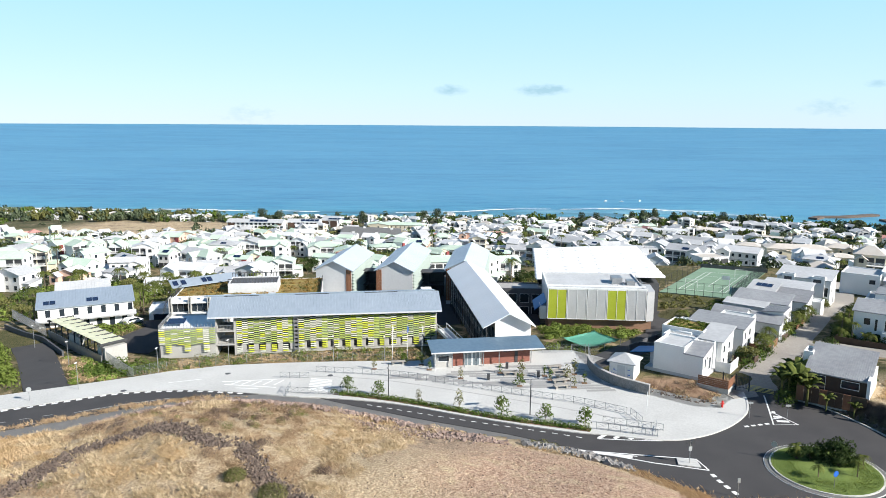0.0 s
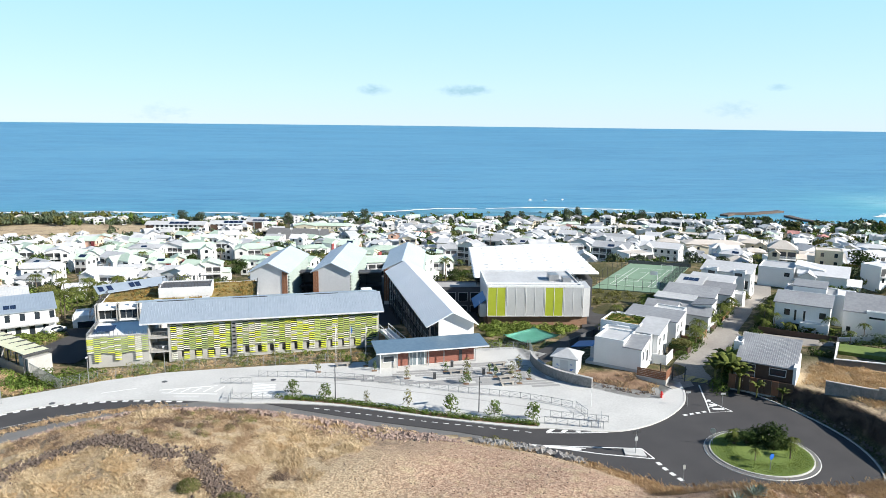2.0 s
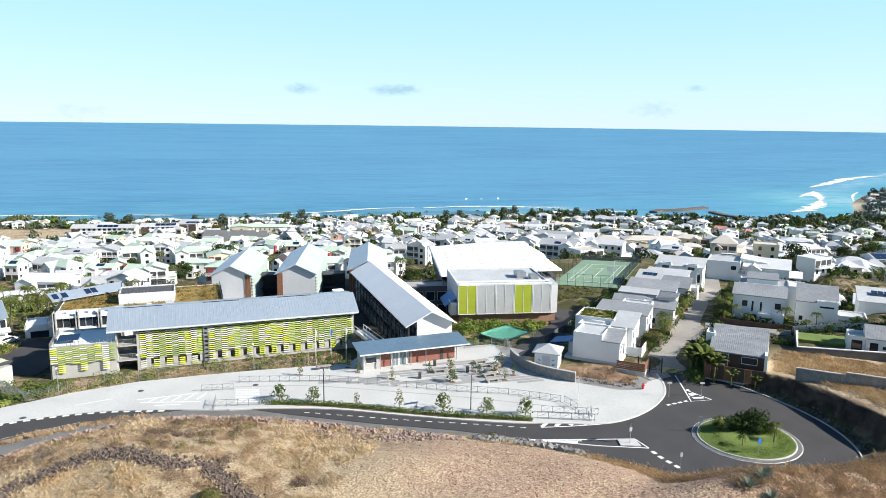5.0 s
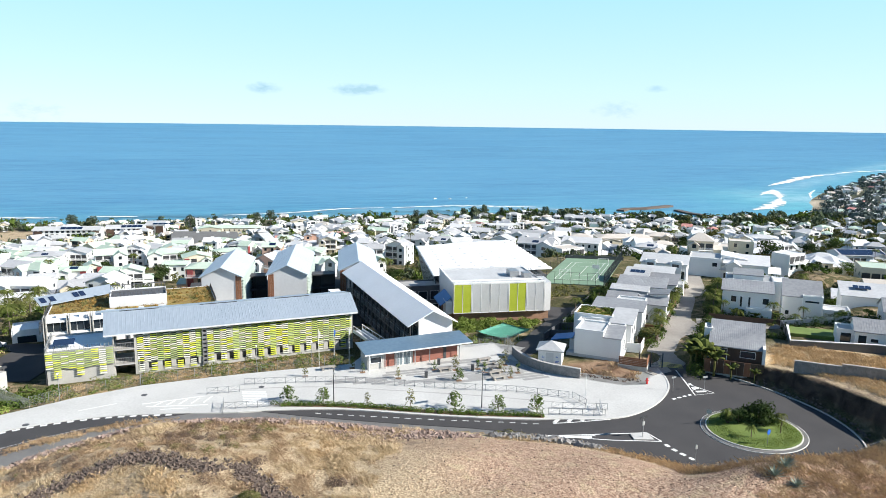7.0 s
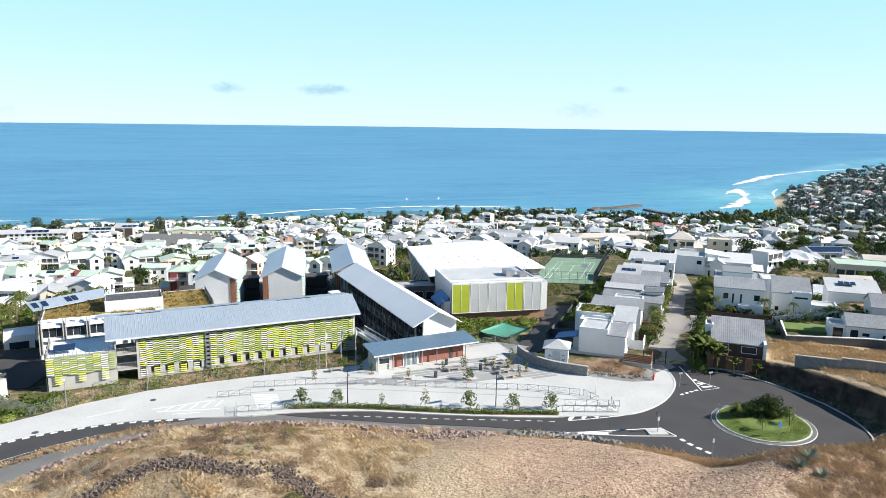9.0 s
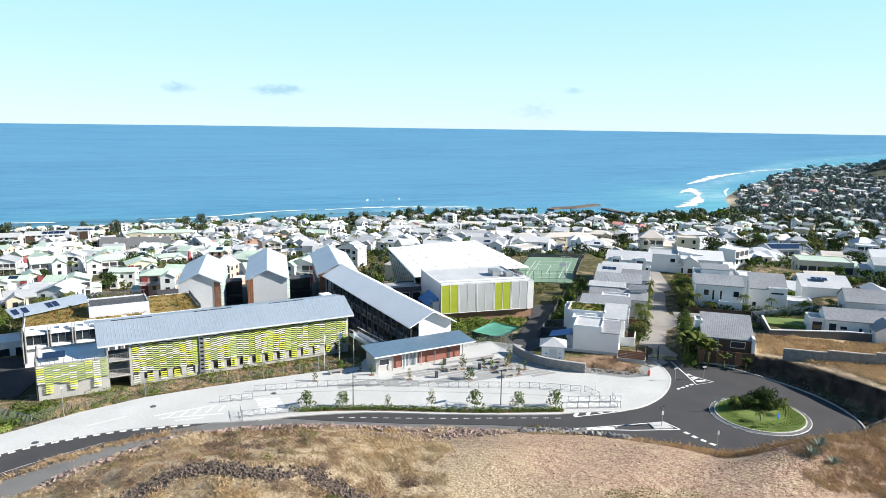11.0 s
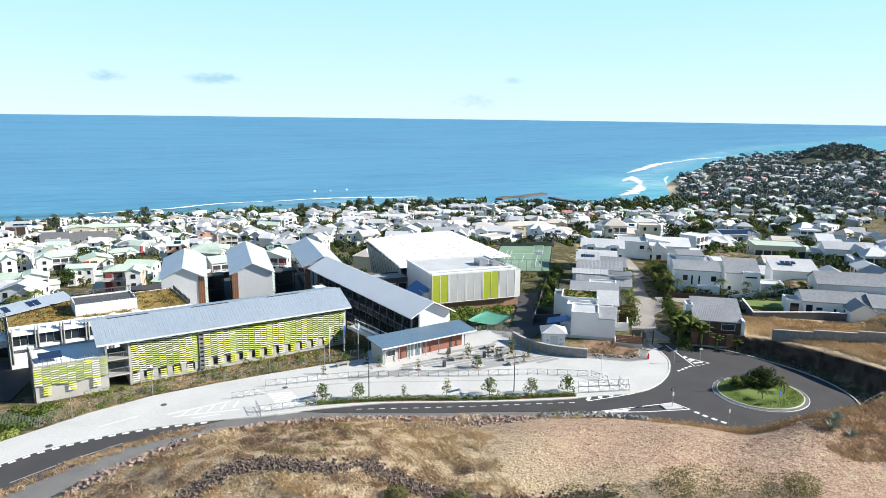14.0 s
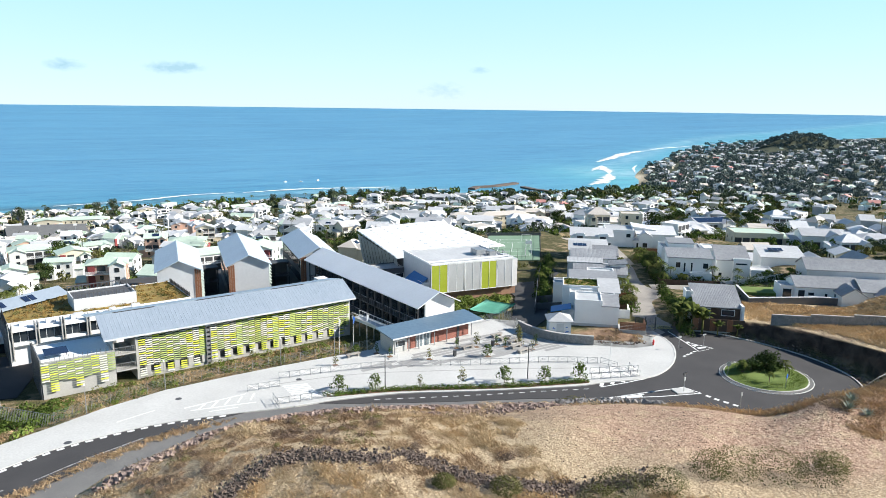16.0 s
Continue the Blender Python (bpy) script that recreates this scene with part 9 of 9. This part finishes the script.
pile = rubble(spline([(-38, 52), (-37, 58), (-35.8, 63.6), (-33, 66), (-30, 67.3), (-27.7, 67.4), (-24, 64.6), (-20.8, 62.2)]), 0.62, 24, 0.08, 0.32, 1)
pile += rubble(spline([(-19, 63), (-16.9, 59.4), (-14, 55), (-9, 52.2), (-2, 50)]), 0.62, 24, 0.08, 0.32, 2)
rocks("rock_line", "line of dark broken basalt rocks in grass", pile, 3)
edge = spline([(-43, 83.5), (-38.5, 86.4), (-34, 88.4), (-29, 89.6), (-22, 89.4), (-15, 87.6), (-8, 85), (-1, 81.8), (5, 79)])
rocks("rubble", "brown rubble heaped along the road edge", rubble([(x + 0.8, y - 3.4) for x, y in edge], 0.8, 15, 0.15, 0.6, 4), 5, material("brown_rubble", (0.15, 0.105, 0.09), (0.42, 0.32, 0.27), 1.5, 0.95))
loose = [(x, y, r4.uniform(0.03, 0.13)) for x, y in zip(r4.uniform(-48, 44, 1500), r4.uniform(44, 88, 1500)) if off_line(x, y, KERB_SOUTH) > 2]
rocks("loose_stones", "scattered small dark stones on the slope", loose, 6)
rocks("rock_edge", "grey broken rock edge above the road", rubble([(10.6, 76.6), (13.5, 75.4), (16, 73.6), (18.4, 71.6), (20, 70.4)], 0.7, 14, 0.2, 0.75, 14), 15, STONE)
rocks("rubble", "brown rubble scattered at the crest", rubble([(-11.5, 78.4), (-7.5, 76), (-1.2, 75.1), (4, 73.8), (7, 73.6)], 0.8, 9, 0.08, 0.36, 16), 17, bpy.data.materials["brown_rubble"])
shrubs("scrub_bushes", "green weeds at the road edge", [(12, 77.2, 0.9, 0.9), (13.2, 76.8, 0.8, 0.7), (10.8, 77.4, 0.7, 0.6)], LEAF_DRY, 0.08, 260, 18)
shrubs("scrub_bushes", "orange dry bush at the road edge", [(-1.0, 77.8, 1.2, 0.8), (0.6, 77.4, 1.1, 0.7), (2.2, 77.0, 0.9, 0.5)], STRAW_GOLD, 0.09, 260, 20)
for x, y in ((-32.8, 102.7), (-45.8, 95.9), (-16.9, 101.7)):
    bm = bmesh.new()
    tube(bm, (x, y, float(street(x)) + 0.05), (x, y, float(street(x)) + 0.075), 0.42, n=16)
    single("manhole_cover", bm, CHARCOAL, "dark round manhole cover in the concrete", "manhole cover", group="manhole covers")
rail = thing("wire_fence", "low grey post and rail fence behind the grassy mound", "fence")
for k in range(6):
    x, y = 40.6 + 1.5 * k, 59.4 - 0.2 * k
    g = float(ground(x, y))
    bm = bmesh.new()
    tube(bm, (x, y, g - 0.3), (x, y, g + 1.4), 0.03, n=5)
    part("post", bm, STEEL, rail)
    if k:
        for q in (0.7, 1.35):
            bm = bmesh.new()
            tube(bm, (last[0], last[1], last[2] + q), (x, y, g + q), 0.02, n=4)
            part("rail", bm, STEEL, rail)
    last = (x, y, g)
bush = [(5.7, 47.6, 1.6, 1.6), (8.6, 45.6, 1.7, 1.8), (3.6, 48.2, 1.3, 1.4), (-5.3, 49.8, 1.5, 1.3), (-8, 49, 1.3, 1.1), (11.5, 43.5, 1.5, 1.6), (-2, 48, 1.3, 1.2)]
shrubs("scrub_bushes", "thin grey-green thorn bushes on the slope", [(x, y, r * 1.45, h * 1.5) for x, y, r, h in bush] + [(14.6, 44.2, 1.6, 1.6), (-14, 53.6, 1.3, 1.2), (-18, 56.8, 1.0, 0.9)], LEAF_DRY, 0.062, 2200, 11)
brush = []
for _ in range(2600):
    x, y = rng.uniform(-50, 4), rng.uniform(46, 88)
    if off_line(x, y, KERB_SOUTH) > 4 and noise.noise((x * 0.07, y * 0.07, 3.1)) + 0.35 * noise.noise((x * 0.3, y * 0.3, 9.0)) > 0.22:
        brush.append((x, y, rng.uniform(0.35, 0.8), rng.uniform(0.3, 0.7)))
brush = brush[:150]
shrubs("scrub_bushes", "low brown and olive brush in dry grass", brush[::3], LEAF_DRY, 0.06, 160, 13)
dark_b = [(-27, 73.6, 1.6, 0.7), (-24, 74, 1.5, 0.7), (-29.5, 72.6, 1.2, 0.6), (-40, 69, 1.5, 0.6), (-38, 70, 1.4, 0.6), (-16.4, 55.5, 1.3, 0.8), (-36, 71.5, 1.2, 0.5), (24.6, 52.6, 1.2, 0.7), (30.5, 50.4, 1.7, 0.9), (33, 51, 1.5, 0.8), (26, 50.6, 1.4, 0.9), (28.4, 53.2, 1.4, 0.7), (36, 52, 1.3, 0.7), (31, 48.5, 1.4, 0.8), (32, 50, 1.9, 1.0), (34.5, 49.5, 1.8, 0.9), (29, 48, 1.6, 0.9), (37, 50.6, 1.6, 0.8), (40, 51.5, 1.7, 0.8), (27, 52.4, 1.3, 0.7), (35, 53.5, 1.2, 0.6), (39, 54, 1.2, 0.6), (43, 53, 1.5, 0.8), (33, 46.8, 1.6, 0.9), (37.5, 47.5, 1.7, 0.9), (-20.5, 73.4, 1.3, 0.5)]
shrubs("scrub_bushes", "dark brown dead scrub in the grass", dark_b + [q for k, q in enumerate(brush) if k % 3], material("dead_scrub", (0.1, 0.065, 0.05), (0.2, 0.14, 0.1), 1.0, 0.9), 0.05, 330, 12)
agave = thing("agave", "grey-green agave with stiff pointed leaves", "agave", 0, 0, 0, 0, "agaves on the mound")
AGAVE_LEAF = material("agave_leaf", (0.2, 0.26, 0.22), (0.33, 0.38, 0.32), 2, 0.6)
for k in range(34):
    a, t = k * 2.4, 0.12 + 1.1 * (k / 34)
    bm = bmesh.new()
    ln = 1.25 - 0.25 * k / 34
    dx, dy = math.cos(a) * math.cos(t), math.sin(a) * math.cos(t)
    pts = [(0.02, -0.05), (0.5, -0.07), (1, 0.0), (0.5, 0.07), (0.02, 0.05)]
    top = [bm.verts.new((dx * p * ln - math.sin(a) * q, dy * p * ln + math.cos(a) * q, math.sin(t) * p * ln + 0.1)) for p, q in pts]
    f = bm.faces.new(top)
    bmesh.ops.solidify(bm, geom=[f], thickness=0.025)
    part("leaf", bm, AGAVE_LEAF, agave)
for x, y, a, sc in ((29.6, 51.9, 0, 1.0), (27.7, 51.0, 50, 1.05), (30.6, 52.6, 110, 0.75), (28.9, 49.6, 200, 0.9)):
    put(agave, x, y, a, sc)
drop(agave)

# cut bank ledges and scattered stones beside the roundabout
rocks("bank_stones", "brown stones at the foot of the bank", [(x + r4.normal(0, 0.4) + 1.2, y + r4.normal(0, 0.4), r4.uniform(0.15, 0.45)) for x, y, a in line_points(OUTER[8:-8], 0.22)], 8)
rocks("bank_stones", "brown stones on the little bank", [(x + 0.3 + r4.normal(0, 0.3), y + 1.0 + r4.normal(0, 0.3), r4.uniform(0.12, 0.4)) for x, y, a in line_points([(29.8, 93.6), (34, 90), (37, 89.4)], 0.12)], 9)


# ---- woods, shore ----
def crown_pattern(seed, n, size):
    """A crown of unit radius and height as arrays: uneven lobes down to the ground."""
    rc = random.Random(seed)
    lobes = [(0, 0, 0.55, 0.55, 0.4)]
    for k in range(7):
        a, q = k * 2.4 + rc.uniform(-0.4, 0.4), rc.uniform(0.35, 0.72)
        lobes.append((q * math.cos(a), q * math.sin(a), rc.uniform(0.25, 0.78), rc.uniform(0.25, 0.42), rc.uniform(0.14, 0.26)))
    v, f = leaf_cloud(rc, lobes, n, size)
    return np.array([tuple(q) for q in v]), np.array(f)


def crown_field(label, spots, mat, patterns, seed):
    """Copies of the patterns, joined: trees past counting. spots: (x, y, z, radius, height)."""
    rs = np.random.RandomState(seed)
    vs, fs, o = [], [], 0
    for x, y, z, r, h in spots:
        v, f = patterns[rs.randint(len(patterns))]
        a = rs.uniform(0, 6.3)
        c, sn = math.cos(a) * r, math.sin(a) * r
        vs.append(np.stack([x + v[:, 0] * c - v[:, 1] * sn, y + v[:, 0] * sn + v[:, 1] * c, z - 0.3 + v[:, 2] * h], -1))
        fs.append(f + o)
        o += len(v)
    return fast_mesh("distant_trees", np.concatenate(vs), np.concatenate(fs), mat, label, "trees")


def far_trees():
    r6 = random.Random(77)
    fields = {"green": [], "dark": [], "olive": [], "cape": [], "near_green": [], "near_dark": [], "near_olive": []}

    def clump(x, y, r, h, z=None, near=False, tone=None):
        tone = tone or r6.choice(("dark", "dark", "green", "olive"))
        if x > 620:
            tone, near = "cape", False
        fields[("near_" if near else "") + tone].append((x, y, height_at(x, y) if z is None else z, r, h))
    n = 0
    while n < 3300:
        if n % 2:
            y = r6.uniform(400, 850)
            x = r6.uniform(-0.62 * y - 30, 1.3 * y + 40)
        else:
            x, y = r6.uniform(380, 1950), r6.uniform(300, 1650)
        d = shore_at(x, y)
        if not in_view(x, y) or d < 10:
            continue
        n += 1
        if x < -195 and 562 < y < 735 and r6.random() < 0.93:
            continue
        if x < 30 and r6.random() < 0.35:
            continue
        big = r6.uniform(2.6, 5.2) if math.hypot(x, y) < 800 else r6.uniform(4.5, 8.5)
        clump(x, y, big, big * r6.uniform(1.0, 1.6))
    n = 0
    while n < 5200:
        n += 1
        y = r6.uniform(200, 520) if n % 3 else r6.uniform(70, 230)
        x = r6.uniform(-0.62 * y - 20, 1.25 * y + 20) if n % 3 else r6.uniform(112, 420)
        if not in_view(x, y) or y < 190 and x < 108 or not gap_for_tree(x, y) or (x < 20 and r6.random() < 0.4):
            continue
        big = r6.uniform(1.4, 3.2)
        clump(x, y, big, big * r6.uniform(0.9, 1.6), None if y > 190 else float(ground(x, y)), True)
    for k in range(900):
        x = -620 + 1290 * r6.random()
        base = np.interp(x, SHORE[:, 0], SHORE[:, 1])
        h = r6.uniform(3, 7) * (1.8 if r6.random() < 0.08 else 1)
        clump(x, base - r6.uniform(10, 75), h * 0.65, h, tone=r6.choice(("dark", "dark", "green")))
    for k in range(230):
        x, y = r6.uniform(-580, -290), r6.uniform(715, 805)
        clump(x, y, r6.uniform(4.5, 7), r6.uniform(7, 11), tone=r6.choice(("dark", "dark", "olive")))
    for k in range(160):
        a, q = r6.uniform(0, 6.28), math.sqrt(r6.random())
        clump(1490 + 88 * q * math.cos(a), 1090 + 88 * q * math.sin(a), 7, 7)
    fine = [crown_pattern(500 + k, 130, 0.16) for k in range(5)]
    coarse = [crown_pattern(520 + k, 64, 0.24) for k in range(5)]
    # the cape tone carries aerial haze in its base colour
    mats = {"green": LEAF, "dark": LEAF_SHORE, "olive": LEAF_DRY, "cape": LEAF_HAZED}
    names = {"green": "green trees among distant houses", "dark": "dark trees of shore and distant slopes", "olive": "olive trees among distant houses", "cape": "trees along the far cape, haze mixed into leaf colour",
             "near_green": "green bushes and trees between houses", "near_dark": "dark bushes and trees between houses", "near_olive": "olive scrub and trees between houses"}
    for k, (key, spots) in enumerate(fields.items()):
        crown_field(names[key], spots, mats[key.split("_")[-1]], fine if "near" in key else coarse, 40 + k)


far_trees()
ct = tree(95, "tall feathery dark casuarina tree by the shore", 15, 5.5, LEAF_SHORE, 1700, 0.42, 0.35)
for x, y, s in ((-190, 735, 1.0), (-172, 740, 0.85), (-80, 700, 1.0), (-20, 735, 0.9), (-6, 745, 1.0), (-110, 730, 0.8), (215, 745, 1.0), (228, 748, 1.1), (205, 752, 0.85), (246, 740, 0.9), (150, 748, 0.8), (165, 745, 0.8), (300, 745, 0.9), (-60, 742, 0.7), (330, 740, 0.7), (420, 700, 0.8)):
    put(ct, x, y, x % 360, s)
drop(ct)


def surf(name, line, half, label, seed, lift=0.35):
    """Broken white water along a breaking wave."""
    r7 = random.Random(seed)
    bm = bmesh.new()
    pts = spline(line, 14)
    rows = []
    for i, (x, y) in enumerate(pts):
        (ax, ay), (bx, by) = pts[max(i - 1, 0)], pts[min(i + 1, len(pts) - 1)]
        d = math.hypot(bx - ax, by - ay) or 1
        w = half * r7.uniform(0.25, 1.2) * math.sin(math.pi * (0.06 + 0.88 * i / len(pts)))
        w2 = half * r7.uniform(0.25, 1.2) * math.sin(math.pi * (0.06 + 0.88 * i / len(pts)))
        nx, ny = -(by - ay) / d, (bx - ax) / d
        rr = math.hypot(x, y)
        z = -72 + 82 * max((rr - 1000) / 3870, 0) ** 2 + lift
        rows.append([bm.verts.new(c) for c in ((x + nx * w, y + ny * w, z), (x, y, z + 0.3), (x - nx * w2, y - ny * w2, z))])
    for a, b in zip(rows, rows[1:]):
        for k in (0, 1):
            bm.faces.new((a[k], a[k + 1], b[k + 1], b[k]))
    return single(name, bm, FOAM, label, "surf", "stuff")


surf("surf", [(-700, 905), (-554, 876), (-442, 864), (-380, 866)], 6, "white breaker line off the shore", 1)
surf("surf", [(-394, 862), (-336, 869), (-271, 862), (-232, 855)], 6, "white breaker line off the shore", 7)
surf("surf", [(-203, 861), (-168, 856), (-150, 852)], 4, "short white breaker off the shore", 8)
surf("surf", [(-57, 850), (20, 863), (82, 891), (139, 895)], 4, "white breaker line off the shore", 2)
surf("surf", [(150, 893), (231, 902), (308, 884), (343, 881)], 7, "broad white breaker off the shore", 9)
surf("surf", [(325, 862), (381, 834), (414, 826)], 4, "white breaker line near the harbour", 3)
surf("surf", [(-560, 852), (-420, 846), (-330, 838)], 3, "short white breaker on the reef", 4)
surf("surf", [(622, 800), (650, 812), (686, 840), (733, 885), (765, 920)], 13, "broad white surf in the bay", 5)
surf("surf", [(772, 928), (800, 962), (813, 988), (838, 1022), (856, 1046)], 13, "broad white surf in the bay", 10)
surf("surf", [(771, 972), (795, 992), (812, 1008), (848, 1040)], 6, "thin white surf in the bay", 11)
surf("surf", [(905, 1118), (972, 1163), (1031, 1206), (1126, 1277), (1218, 1324), (1257, 1333)], 14, "long white surf round the cape", 6)
surf("surf", [(1271, 1347), (1348, 1386), (1433, 1405), (1582, 1452)], 9, "long white surf round the cape", 12)
for k, (ln, w) in enumerate((([(-900, 858), (-526, 836), (-246, 802), (11, 808), (200, 806)], 1.6), ([(520, 728), (621, 724), (680, 772)], 2.5), ([(810, 905), (880, 985), (930, 1030)], 2.5))):
    surf("surf", ln, w, "thin white wash along the beach", 20 + k, 0.2)
for bx, by, a in ((231, 990, 20), (252, 985, 160), (280, 994, 40)):
    ob = thing("boat", "small white motor boat on the sea", "boat", bx, by, -71.9, a, "boats off the reef")
    bm = bmesh.new()
    prism(bm, [(-2.4, -0.9), (1.4, -0.9), (2.8, 0), (1.4, 0.9), (-2.4, 0.9)], 0, 0.9)
    part("hull", bm, WHITE, ob)
    bm = bmesh.new()
    prism(bm, [(-1.1, 0.9), (0.9, 0.9), (0.5, 1.8), (-0.9, 1.8)], -0.6, 0.6, "y")
    part("cabin", bm, WHITE, ob)
bm = bmesh.new()
ribbon(bm, [(432, 812), (450, 828), (477, 829), (529, 850)], 5, 2.2, 6, lambda x, y: -72.0)
single("pier", bm, ROCK, "dark stone harbour pier in the sea", "pier", "structure")
bm = bmesh.new()
ribbon(bm, [(510, 806), (508, 775), (516, 745), (523, 722)], 4, 2.0, 6, lambda x, y: -72.0)
single("pier", bm, ROCK, "dark stone harbour mole at the beach", "pier", "structure")
for x, y, h in ((511, 688, 6), (519, 692, 4)):
    building("beach_house", "beach building with red roof by harbour", "house", x, y, -71, -10, [(-7, 7, 0, 8, h, "hip", 2.6, WHITE, ROOF_RED, 0.5)])
# low cars by the distant car park
rng = random.Random(8)
for k in range(9):
    x, y = 10 + 3.0 * k - 30 * (k > 5), 246 + 6 * (k > 5) + rng.uniform(-0.4, 0.4)
    c = thing("car", "parked car on the tree-lined car park", "car", x, y, float(ground(x, y)) + 0.1, 90 + rng.uniform(-5, 5), "parked cars")
    build_car(c, (WHITE, DARK, STEEL, PALE_GREY)[k % 4])
